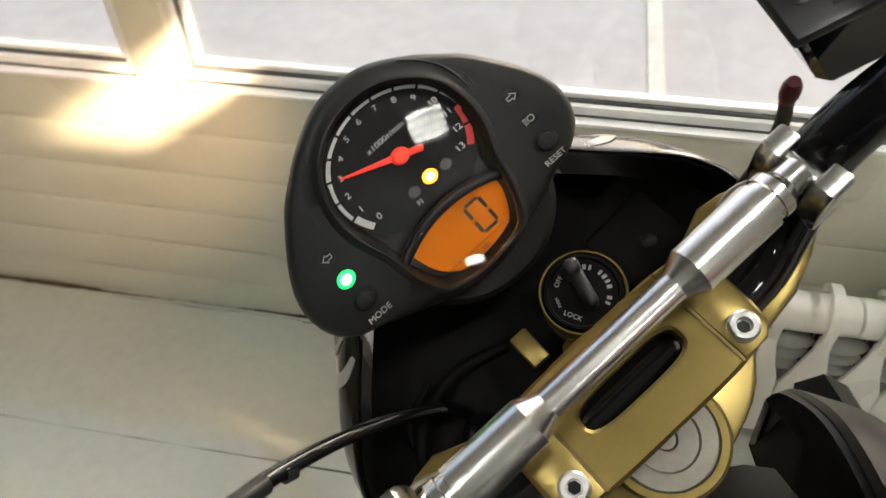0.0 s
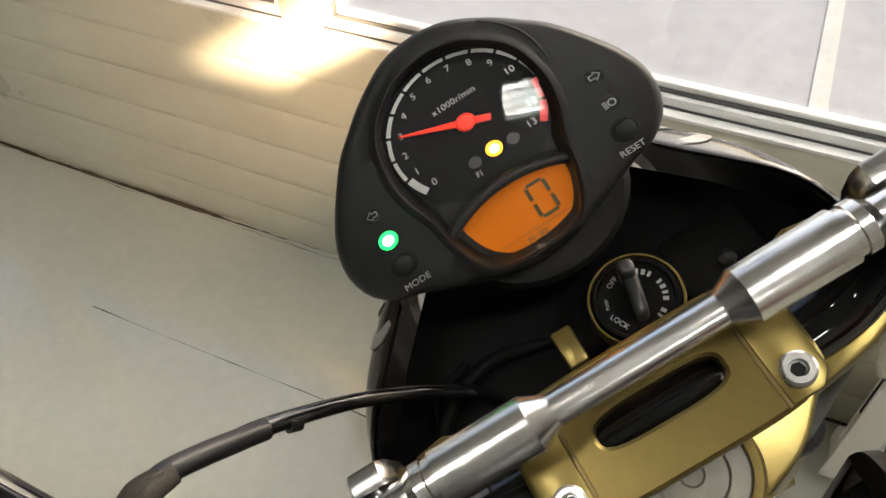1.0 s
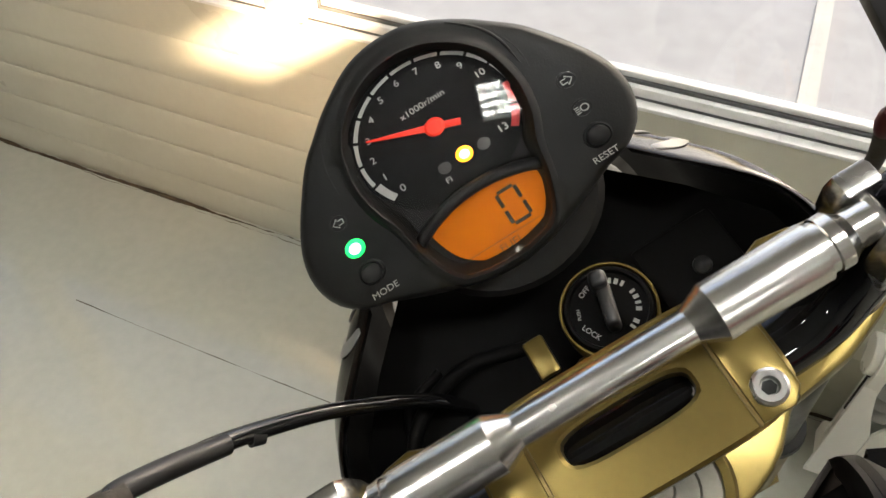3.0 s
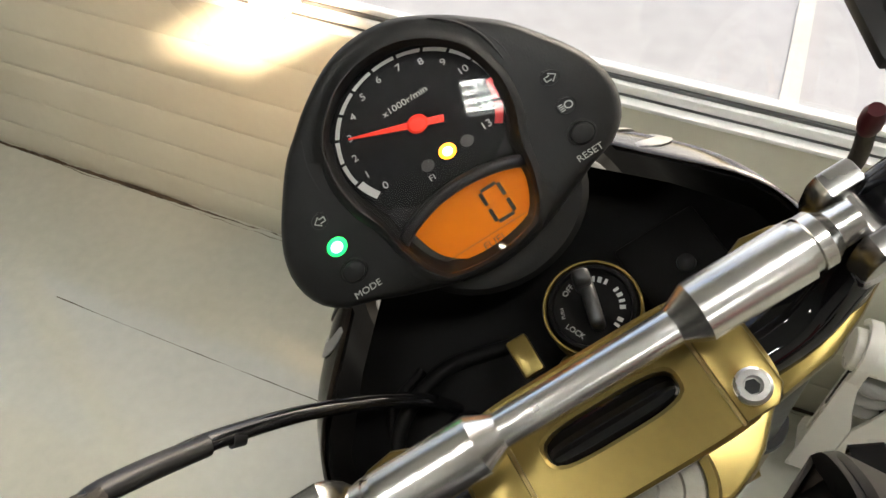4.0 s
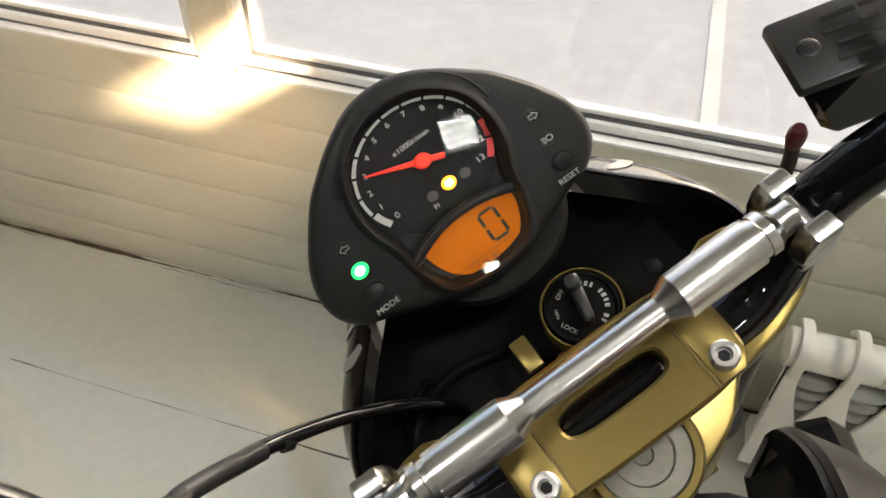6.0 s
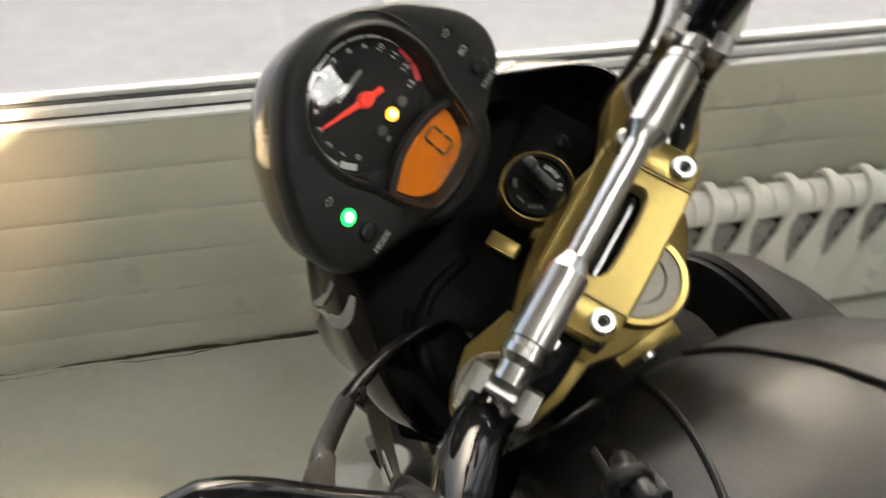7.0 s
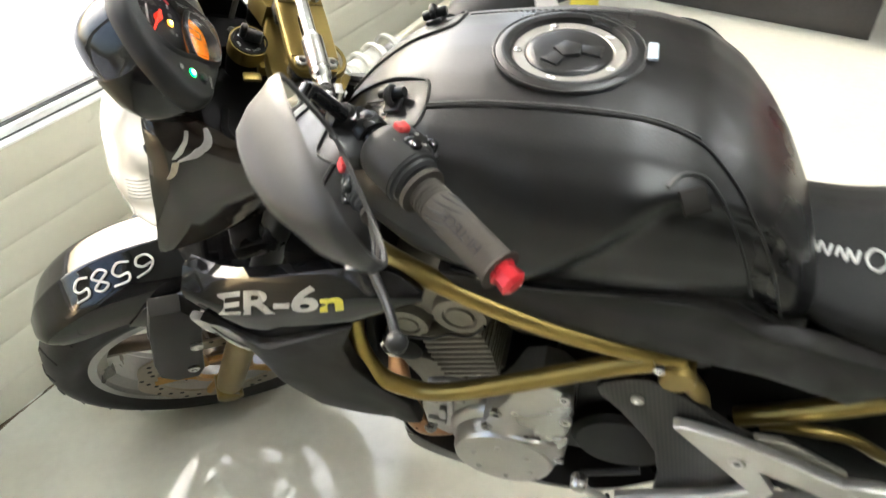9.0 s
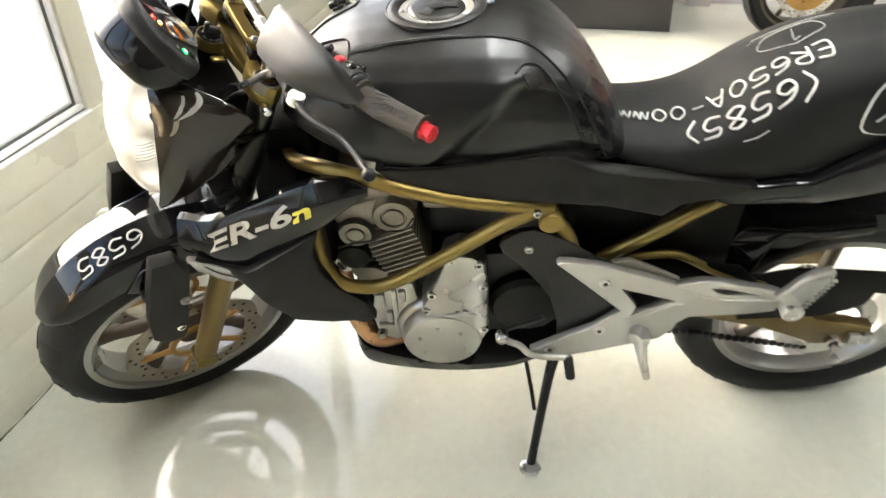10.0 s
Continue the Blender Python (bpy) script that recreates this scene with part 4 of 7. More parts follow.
# mirrors
def mirror(s):
    c = Vector((s * 311 + CX, 125, 193))
    nrm = Vector((s * -0.155, -0.715, 0.685)).normalized()
    long = Vector((s * 0.978, -0.056, 0.166))
    long = (long - long.dot(nrm) * nrm).normalized()
    up = nrm.cross(long)
    up = up if up.z > 0 else -up
    c = c + long * 17 - up * 3
    outline = [(-74, 6), (-70, 31), (-54, 39), (-14, 42), (34, 40), (60, 30), (72, 4), (64, -22), (36, -36), (-8, -40), (-52, -40), (-68, -30)]
    sm_out = closed_curve([(*p, 0) for p in outline], 4)
    rings = [[c + long * (p.x * k + dx) + up * (p.y * k + dy) + nrm * h for p in sm_out] for k, h, dx, dy in ((0.14, -45, -40, 0), (0.30, -44.5, -38, 0), (0.50, -39, -29, 0), (0.78, -23, -12, 0), (0.955, -5.5, -1, 0), (0.985, -2, 0, 0), (1.0, 1, 0, 0), (1.0, 6, 0, 0), (0.985, 8.5, 0, 0), (0.95, 8, 0, 0), (0.94, 5, 0, 0))]
    shell = cockpit("mirror", bm_loft(rings), M_SHELL, None, "satin black wedge-shaped rear-view mirror on a bent stem", 60)
    g = [[c + long * p.x * 0.945 + up * p.y * 0.945 + nrm * h for p in sm_out] for h in (5.2, 6.6)]
    cockpit("mirror_glass", bm_loft(g), M_MIRROR, shell)
    knee = Vector((s * 194 + CX, 90, 127))
    root = Vector((s * 172 + CX, 34, 64))
    back = c - nrm * 34 - long * 44 - up * 4
    cockpit("mirror_stem", bm_tube([root, Vector(along(root, knee, 0.2)), Vector(along(root, knee, 0.5)), Vector(along(root, knee, 0.82)), knee + Vector((s * 3, 1, 0)), Vector(along(knee, back, 0.12)), Vector(along(knee, back, 0.6)), back], [8.5, 7.4, 6.8, 6.6, 6.6, 6.6, 6.6, 9], 16), M_BLACK, shell)
    cockpit("stem_base", bm_lathe([(10, -12), (11, -6), (10, 8), (7, 12)], root, (0, 0.4, 0.9), 18), M_RUBBER, shell)
mirror(-1)
mirror(1)
# right-side controls
RES = Matrix.Translation((140, 61, 0)) @ Matrix.Rotation(radians(-17.2), 4, "Z")
rings = [[(x, y, h) for x, y in ((a + 4, b0), (a, b0 + 4), (a, b1 - 4), (a + 4, b1), (c - 4, b1), (c, b1 - 4), (c, b0 + 4), (c - 4, b0))] for a, b0, b1, c, h in ((17, -8, 22, 82, 11), (14, -8, 25, 86, 14), (4.5, -1, 34, 88, 36), (2.5, 1, 34.5, 88, 41))]
res = cockpit("brake_reservoir", moved(bm_loft(rings), RES), M_BLACK, None, "black brake fluid reservoir with screwed cover", 30)
cockpit("reservoir_cover", moved(bm_box((45, 17.5, 45), (91, 36.5, 8), 2.2), RES), M_SHELL, res)
for x, y in ((11, 17), (80, 17)):
    cockpit("cover_screw", moved(bm_lathe([(4.6, 48.6), (4.6, 49.4), (3.8, 49.8), (1, 49.6)], (x, y, 0), (0, 0, 1), 18), RES), M_SATIN, res)
    for a in (35, 125):
        cockpit("screw_slot", moved(bm_box((0, 0, 0), (4.6, 1.1, 0.5)), RES @ Matrix.Translation((x, y, 49.8)) @ Matrix.Rotation(radians(a), 4, "Z")), M_DARK, res)
for k in range(4):
    for a, b in ((19, 33), (35, 43), (46, 60), (63, 70))[:4 - (k % 2)]:
        cockpit("writing_bar", moved(bm_box(((a + b) / 2 + (k % 2) * 3, 7 + k * 7, 49.1), (b - a, 2.0, 0.5)), RES), M_RUBBER, res)
cockpit("reservoir_union", bm_lathe([(3.0, 18), (4.4, 14), (4.6, 8), (3.8, 3), (3.0, 1)], (143, 57, 0), (0, 0, 1), 18), M_DARKRED, res)
cockpit("brake_hose", bm_tube([(143, 57, 5), (141, 54, -16), (136, 54, -45), (126, 60, -110), (112, 64, -210), (108, 30, -420)], 3.5, 10), M_GRIP, None, "black brake hose")
GR = [Vector((2 * CX - p.x, p.y, p.z)) for p in (GA, GB)]
cockpit("grip", bm_tube([GR[0], along(GR[0], GR[1], 0.06), along(GR[0], GR[1], 0.07), along(GR[0], GR[1], 0.95), GR[1]], [23, 23, 17, 17, 20], 24, 1), M_GRIP, None, "worn grey rubber grip")
cockpit("switch_box", bm_box((214, 0, 89), (40, 44, 44), 8), M_PLASTIC, None, "black right switch box")
cockpit("brake_lever", bm_tube([(222, 64, 62), (270, 64, 64), (320, 52, 68), (380, 47, 73)], [9, 7, 5.5, 6], 12), M_SATIN, None, "black brake lever")


# ---- wheels ----
def wheel(prefix, axle, tyre_r, half, rim_r, rim_half, put, spoke_mat, spokes):
    """A tyre with tread grooves on a cast rim with spokes and hub; the axle runs along y."""
    crown = [(rim_r - 0.004, -rim_half * 0.9), (rim_r + 0.02, -half * 0.92), (tyre_r - 0.045, -half), (tyre_r - 0.022, -half * 0.86), (tyre_r - 0.008, -half * 0.55), (tyre_r, 0), (tyre_r - 0.008, half * 0.55), (tyre_r - 0.022, half * 0.86), (tyre_r - 0.045, half), (rim_r + 0.02, half * 0.92), (rim_r - 0.004, rim_half * 0.9)]
    tyre = put(prefix + "_tyre", bm_hoop(crown, axle, (0, 1, 0), 96), M_RUBBER, None, "black road tyre with curved tread grooves", 60)
    n = 24
    for s in (1, -1):
        for k in range(n):
            a = 2 * math.pi * (k + (0.5 if s < 0 else 0)) / n
            pts = []
            for f, da in ((0.08, 0.0), (0.35, 0.05), (0.62, 0.09), (0.86, 0.10)):
                r = np.interp(f, [0, 0.55, 0.86, 1], [tyre_r, tyre_r - 0.008, tyre_r - 0.022, tyre_r - 0.045]) + 0.0006
                pts.append((axle[0] + r * math.cos(a + da), axle[1] + s * f * half, axle[2] + r * math.sin(a + da)))
            put("tread_groove", bm_tube(pts, 0.0022, 5, 3), M_DARK, tyre)
    rim_prof = [(rim_r - 0.028, -rim_half * 0.55), (rim_r - 0.012, -rim_half * 0.8), (rim_r - 0.010, -rim_half), (rim_r + 0.010, -rim_half), (rim_r + 0.012, -rim_half + 0.006), (rim_r - 0.004, -rim_half + 0.012),
                (rim_r - 0.004, rim_half - 0.012), (rim_r + 0.012, rim_half - 0.006), (rim_r + 0.010, rim_half), (rim_r - 0.010, rim_half), (rim_r - 0.012, rim_half * 0.8), (rim_r - 0.028, rim_half * 0.55)]
    rim = put(prefix + "_rim", bm_hoop(rim_prof, axle, (0, 1, 0), 80), M_RIM, None, "silver cast wheel rim")
    put("hub", bm_lathe([(0.030, -0.055), (0.034, -0.05), (0.028, 0), (0.034, 0.05), (0.030, 0.055)], axle, (0, 1, 0), 28), spoke_mat, rim)
    for k in range(spokes):
        a = 2 * math.pi * k / spokes + 0.35
        d, e = Vector((math.cos(a), 0, math.sin(a))), Vector((-math.sin(a), 0, math.cos(a)))
        rings = []
        for r, w, t in ((0.022, 0.020, 0.026), (0.08, 0.013, 0.018), (0.15, 0.012, 0.016), (rim_r - 0.022, 0.020, 0.020)):
            c = Vector(axle) + d * r
            rings.append([c + e * (w * math.cos(q)) + Vector((0, t * math.sin(q), 0)) for q in (2 * math.pi * i / 10 for i in range(10))])
        put("spoke", bm_loft(rings), spoke_mat, rim)
    return rim


def brake_disc(put, axle, y, r, carrier):
    """A petal disc with drilled holes on a coloured carrier."""
    n = 120
    rim = [r + 0.004 * math.cos(9 * 2 * math.pi * k / n) for k in range(n)]
    inner = r - 0.036
    rings = [[(axle[0] + q * math.cos(2 * math.pi * k / n), y + h, axle[2] + q * math.sin(2 * math.pi * k / n)) for k, q in ((j, v) for j, v in enumerate(vals))] for vals, h in (([inner] * n, -0.002), (rim, -0.002), (rim, 0.002), ([inner] * n, 0.002), ([inner] * n, -0.002))]
    disc = put("brake_disc", bm_loft(rings, caps=False), M_DISC, None, "drilled petal brake disc with gold carrier")
    for k in range(40):
        a, q = 2 * math.pi * k / 40, inner + (0.009, 0.018, 0.027)[k % 3]
        put("drilled_hole", bm_lathe([(0.0042, -0.0026), (0.0042, 0.0026)], (axle[0] + q * math.cos(a), y, axle[2] + q * math.sin(a)), (0, 1, 0), 10), M_DARK, disc)
    put("carrier_ring", bm_hoop([(0.045, -0.004), (0.058, -0.004), (0.058, 0.004), (0.045, 0.004)], (axle[0], y, axle[2]), (0, 1, 0), 40), carrier, disc)
    for k in range(5):
        a = 2 * math.pi * k / 5
        p = [(axle[0] + q * math.cos(a + d), y, axle[2] + q * math.sin(a + d)) for q, d in ((0.05, 0), (0.075, 0.12), (inner + 0.006, 0.16))]
        put("carrier_arm", bm_tube(p, [0.009, 0.006, 0.008], 8), carrier, disc)


def plain(name, bm, mat, parent=None, label="", sharp=38):
    return part(name, bm, mat, parent or bike, label, sharp)


FA, RA = (1.405, 0, 0.300), (0.0, 0, 0.312)
wheel("front", FA, 0.300, 0.060, 0.222, 0.047, steered, M_SPOKE, 5)
wheel("rear", RA, 0.312, 0.080, 0.222, 0.062, plain, M_SPOKE, 5)
for s in (1, -1):
    brake_disc(steered, FA, s * 0.072, 0.150, M_CARRIER)
# ---- fork ----
for s in (1, -1):
    top, bot = Vector((1.070 + 0.030 * math.cos(RAKE) + 0.05 * math.sin(RAKE), s * 0.105 - 0.003, 1.027 + 0.030 * math.sin(RAKE) - 0.05 * math.cos(RAKE))), Vector((1.400, s * 0.108, 0.290))
    d = (bot - top).normalized()
    mid = top + d * ((bot - top).length * 0.50)
    leg = steered("fork_tube", bm_tube([top, mid + d * 0.04], 0.0205, 20, 1), M_SATIN, None, "telescopic fork leg with gold slider")
    steered("fork_slider", bm_tube([mid, mid + d * 0.012, mid + d * 0.016, bot - d * 0.03, bot], [0.026, 0.026, 0.0245, 0.0245, 0.022], 24, 1), M_GOLD, leg)
    steered("dust_seal", bm_lathe([(0.0275, -0.012), (0.0285, 0), (0.0275, 0.012)], mid, d, 24), M_RUBBER, leg)
    steered("lower_yoke", bm_box((1.215, s * 0.070, 0.80), (0.07, 0.10, 0.035), 0.008), M_SATIN, leg)
    steered("axle_clamp", bm_lathe([(0.024, -0.022), (0.024, 0.022), (0.016, 0.026)], bot, (0, s, 0), 20), M_GOLD, leg)
    steered("axle_bolt", hex_bolt((bot.x - 0.012, bot.y + s * 0.018, bot.z + 0.01), (0, s, 0), 0.008, 0.006), M_STEEL, leg)
    guard = [(1.352, 0.705), (1.392, 0.715), (1.420, 0.640), (1.436, 0.585), (1.452, 0.535), (1.462, 0.478), (1.446, 0.446), (1.410, 0.440), (1.392, 0.470), (1.372, 0.545), (1.352, 0.610), (1.340, 0.650)]
    caliper = steered("brake_caliper", bm_prism(guard, 0.030, 0.004, Matrix.Translation((0, s * 0.114, 0)) @ pose(0, 0, 0, 90)), M_COVER, None, "black brake caliper with two bolts")
    steered("caliper_body", bm_box((1.415, s * 0.092, 0.535), (0.050, 0.034, 0.120), 0.010), M_SATIN, caliper)
    for x, z in ((1.372, 0.576), (1.404, 0.490)):
        steered("caliper_bolt", hex_bolt((x, s * 0.128, z), (0, s, 0), 0.0095, 0.007), M_STEEL, caliper)
# ---- front mudguard ----
GUARD_CROWN = smooth_path([(44, 0.326, 0), (50, 0.336, 0), (60, 0.353, 0), (82, 0.378, 0), (118, 0.388, 0)], 8)
GUARD_WIDTH = smooth_path([(0, 0.020, 0.012), (0.04, 0.044, 0.020), (0.15, 0.066, 0.038), (0.35, 0.076, 0.062), (0.7, 0.078, 0.074), (1, 0.066, 0.06)], 8)


def curve_at(curve, v, k):
    return float(np.interp(v, [p[0] for p in curve], [p[k] for p in curve]))


def guard_radius(a):
    return curve_at(GUARD_CROWN, math.degrees(a), 1)


rings = []
for k in range(33):
    t = (k / 32) ** 1.4
    a = radians(47 + 71 * t)
    r = guard_radius(a)
    w = curve_at(GUARD_WIDTH, t, 1)
    drop = curve_at(GUARD_WIDTH, t, 2)
    o = []
    for f, q in [(p.x, p.y) for p in smooth_path([(-1, 1, 0), (-0.97, 0.6, 0), (-0.8, 0.22, 0), (-0.42, 0.05, 0), (-0.1, -0.06, 0), (0, -0.09, 0), (0.1, -0.06, 0), (0.42, 0.05, 0), (0.8, 0.22, 0), (0.97, 0.6, 0), (1, 1, 0)], 3)]:
        rr2 = r - drop * q
        o.append((FA[0] + rr2 * math.cos(a), f * w, FA[2] + rr2 * math.sin(a)))
    inner = [(FA[0] + (math.hypot(x - FA[0], zz - FA[2]) - 0.003) * math.cos(a), y * 0.96, FA[2] + (math.hypot(x - FA[0], zz - FA[2]) - 0.003) * math.sin(a)) for x, y, zz in o[::-1]]
    rings.append(o + inner)
fender = steered("front_mudguard", bm_loft(rings), M_BLACK, None, "gloss black front mudguard with chalk figures", 40)
for s in (1, -1):
    steered("mudguard_stay", bm_prism([(1.352, 0.66), (1.42, 0.645), (1.46, 0.60), (1.40, 0.55), (1.36, 0.58)], 0.006, 0.001, Matrix.Translation((0, s * 0.078, 0)) @ pose(0, 0, 0, 90)), M_BLACK, fender)


def chalk(strokes, place, r=0.0022, parent=None, put=plain):
    """Hand-drawn chalk strokes: each a short curve in a plane, set on a surface by place(u, v)."""
    for st in strokes:
        fine = smooth_path([(*p, 0) for p in st], 5)
        pts = [place(p.x, p.y) for p in fine]
        put("chalk_stroke", bm_tube(pts, r, 6, 1), M_CHALK, parent)


SIX = [(0.75, 0.95), (0.25, 0.75), (0.05, 0.35), (0.25, 0.02), (0.6, 0.05), (0.7, 0.35), (0.45, 0.52), (0.12, 0.4)]
FIVE = [(0.8, 1.0), (0.2, 0.95), (0.15, 0.6), (0.55, 0.62), (0.75, 0.35), (0.5, 0.02), (0.05, 0.1)]
EIGHT = [(0.45, 0.52), (0.12, 0.78), (0.4, 1.0), (0.7, 0.8), (0.4, 0.5), (0.1, 0.22), (0.4, 0.0), (0.75, 0.25), (0.45, 0.52)]
def line_of(signs, step=0.95):
    out = []
    for k, sg in enumerate(signs):
        for st in (sg if isinstance(sg[0][0], tuple) else [sg]):
            out.append([(x + k * step, y) for x, y in st])
    return out
def on_fender(u, v):
    """u runs back along the guard, v up its left flank to the crown."""
    a = radians(72 + u * 21)
    r = guard_radius(a) + 0.004 - (1 - v) * 0.010
    return Vector((FA[0] + r * math.cos(a), 0.050 - 0.034 * v, FA[2] + r * math.sin(a)))
figures = line_of([SIX, FIVE, EIGHT, FIVE], 0.9)
chalk([[(1.0 - x / 3.7, 1 - y * 0.9) for x, y in st] for st in figures], on_fender, 0.0020, fender, steered)

# ---- headlamp ----
rings = []
for z, w, xf, xb in ((1.018, 0.046, 1.300, 1.265), (1.004, 0.066, 1.316, 1.268), (0.965, 0.084, 1.338, 1.275), (0.915, 0.090, 1.354, 1.286), (0.865, 0.086, 1.360, 1.298), (0.828, 0.074, 1.354, 1.308), (0.804, 0.054, 1.350, 1.315), (0.788, 0.028, 1.344, 1.320)):
    o = []
    for i in range(28):
        a = math.pi * (i / 27 - 0.5)
        o.append((xb + (xf - xb) * math.cos(a) ** 0.8, w * math.sin(a), z))
    rings.append(o + [(xb - 0.01, w * 0.8, z), (xb - 0.01, -w * 0.8, z)])
lampshell = steered("headlamp", bm_loft(rings), M_HEADGLASS, None, "lit clear headlamp", 60)
lampshell.visible_shadow = False
for s in (1, -1):
    steered("projector", bm_lathe([(0.026, -0.006), (0.026, 0.0005), (0.022, 0.002), (0.012, 0.003), (0.004, 0.0032)], (1.3405, s * 0.034, 0.910), (0.95, s * 0.26, -0.03), 28), M_PROJECTOR, lampshell, "bright round reflector")
for s in (1, -1):
    for k in range(6):
        pts = []
        for a in range(52, 79, 5):
            z = 0.918 + 0.006 * k + 0.0004 * (a - 52)
            w, xf, xb = (float(np.interp(z, [0.915, 0.965], v)) for v in ((0.090, 0.084), (1.354, 1.338), (1.286, 1.275)))
            pts.append((xb + (xf - xb) * math.cos(radians(a)) ** 0.8, s * w * math.sin(radians(a)), z))
        steered("lens_rib", bm_tube(pts, 0.0008, 6, 2), M_CAST, lampshell)
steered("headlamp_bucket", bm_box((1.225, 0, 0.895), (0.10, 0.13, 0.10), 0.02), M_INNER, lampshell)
steered("lamp_backing", bm_box((1.278, 0, 0.915), (0.016, 0.15, 0.17), 0.006), M_SATIN, lampshell)
# side panels of the lamp, gloss black and folded
WING = [(1.036, 1.270, 1.228, 0.050, 0.072), (1.026, 1.275, 1.206, 0.062, 0.092), (1.010, 1.279, 1.175, 0.069, 0.122), (0.990, 1.284, 1.159, 0.076, 0.136), (0.968, 1.291, 1.153, 0.083, 0.138), (0.942, 1.299, 1.150, 0.090, 0.132), (0.912, 1.307, 1.153, 0.096, 0.120), (0.880, 1.317, 1.168, 0.100, 0.108), (0.855, 1.325, 1.212, 0.101, 0.103), (0.836, 1.331, 1.270, 0.100, 0.101), (0.820, 1.334, 1.318, 0.094, 0.096)]
WING_X = smooth_path([(-r[0], r[1], r[2]) for r in WING], 8)
WING_Y = smooth_path([(-r[0], r[3], r[4]) for r in WING], 8)
WING_FOLD = smooth_path([(0, 0, 0), (0.06, 0.008, 0), (0.18, 0.0165, 0), (0.30, 0.0125, 0), (0.50, 0.0120, 0), (0.75, 0.0100, 0), (1, -0.004, 0)], 8)
WING_SWELL = smooth_path([(0.80, 0.1, 0), (0.82, 0.2, 0), (0.86, 0.7, 0), (0.95, 1.0, 0), (1.0, 0.8, 0), (1.04, 0.3, 0)], 8)


def wing_at(z, f, s, up=0.0):
    """A point of a lamp side panel: f runs from its front edge to the back."""
    x0, x1, y0, y1 = curve_at(WING_X, -z, 1), curve_at(WING_X, -z, 2), curve_at(WING_Y, -z, 1), curve_at(WING_Y, -z, 2)
    bulge = curve_at(WING_FOLD, f, 1) * curve_at(WING_SWELL, z, 1)
    return Vector((x0 + (x1 - x0) * f, s * (y0 + (y1 - y0) * f + bulge + up), z))


for s in (1, -1):
    rows = []
    for z in np.linspace(1.036, 0.820, 45):
        o = [wing_at(z, f, s) for f in np.linspace(0, 1, 25)]
        rows.append(o + [Vector((p.x - 0.001, p.y - s * 0.002, p.z)) for p in o[::-1]])
    wing = steered("lamp_side_panel", bm_loft(rows), M_LAMPPANEL, None, "gloss black folded headlamp side panel", 60)
    for name, mat, up, lo, hi, a0, a1 in (("panel_vent", M_VENT, 0.0015, 1.000, 1.0275, (0.26, 0.38, 0.50, 0.76, 0.92), (0.28, 0.46, 0.60, 0.87, 0.985)), ("panel_vent", M_VENT, 0.0015, 1.003, 1.0275, (0.22, 0.29, 0.37, 0.52, 0.63), (0.255, 0.345, 0.42, 0.57, 0.69)), ("vent_tip", M_DISC, 0.0012, 0.978, 0.999, (0.13, 0.15, 0.17, 0.19, 0.21), (0.142, 0.185, 0.22, 0.25, 0.27))):
        rows = []
        for i in range(13):
            k = i / 12
            z, f0, f1 = lo + (hi - lo) * k, np.interp(k, [0, 0.25, 0.5, 0.8, 1], a0), np.interp(k, [0, 0.25, 0.5, 0.8, 1], a1)
            o = [wing_at(z, f0 + (f1 - f0) * j / 4, s, up) for j in range(5)]
            rows.append(o + [p - Vector((0, s * 0.004, 0)) for p in o[::-1]])
        steered(name, bm_loft(rows), mat, wing, "silver vent insert" if mat == M_VENT else "")
    rows = []
    for z in np.linspace(1.030, 0.835, 19):
        o = [wing_at(z, f, s, -0.0035) for f in np.linspace(0.06, 0.998, 13)]
        rows.append(o + [p - Vector((0, s * 0.0015, 0)) for p in o[::-1]])
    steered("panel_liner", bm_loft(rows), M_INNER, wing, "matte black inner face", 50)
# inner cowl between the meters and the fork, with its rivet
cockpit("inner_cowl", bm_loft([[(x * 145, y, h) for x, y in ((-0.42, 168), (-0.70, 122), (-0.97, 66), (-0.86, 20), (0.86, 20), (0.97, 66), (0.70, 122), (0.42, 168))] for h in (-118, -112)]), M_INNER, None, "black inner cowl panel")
cockpit("cowl_bracket", bm_box((74, 74, -88), (46, 46, 5), 2), M_INNER)
cockpit("cowl_rivet", bm_lathe([(5, -86), (4.5, -83.5), (2, -82), (0.6, -81.6)], (77, 72, 0), (0, 0, 1), 18), M_SATIN)

for name, pts, r, mat, label in (("brake_hose", [(-44, 58, -150), (-62, 66, -108), (-72, 52, -82), (-86, 34, -78), (-96, 20, -96), (-98, 8, -150)], 6.5, M_BLACK, "black looped hose"), ("wire_loom", [(-20, 90, -112), (-56, 96, -104), (-88, 82, -96), (-104, 60, -104), (-108, 40, -140)], 4.2, M_INNER, "black taped wire loom"), ("wire_loom", [(-70, 104, -110), (-92, 92, -102), (-100, 72, -108), (-102, 50, -130)], 2.6, M_INNER, "thin black wire")):
    cockpit(name, bm_tube(pts, r, 12), mat, None, label)
fc_ = cockpit("fork_clamp_bolt", bm_lathe([(6.5, 0), (6.5, 9), (5.4, 10), (2, 10)], (-128, 36, -62), (-1, 0.15, 0), 18), M_STEEL, None, "bright pinch bolt at the gold fork clamp")
cockpit("clamp_ear", bm_box((-124, 36, -62), (14, 12, 14), 2.5), M_GOLD, fc_)

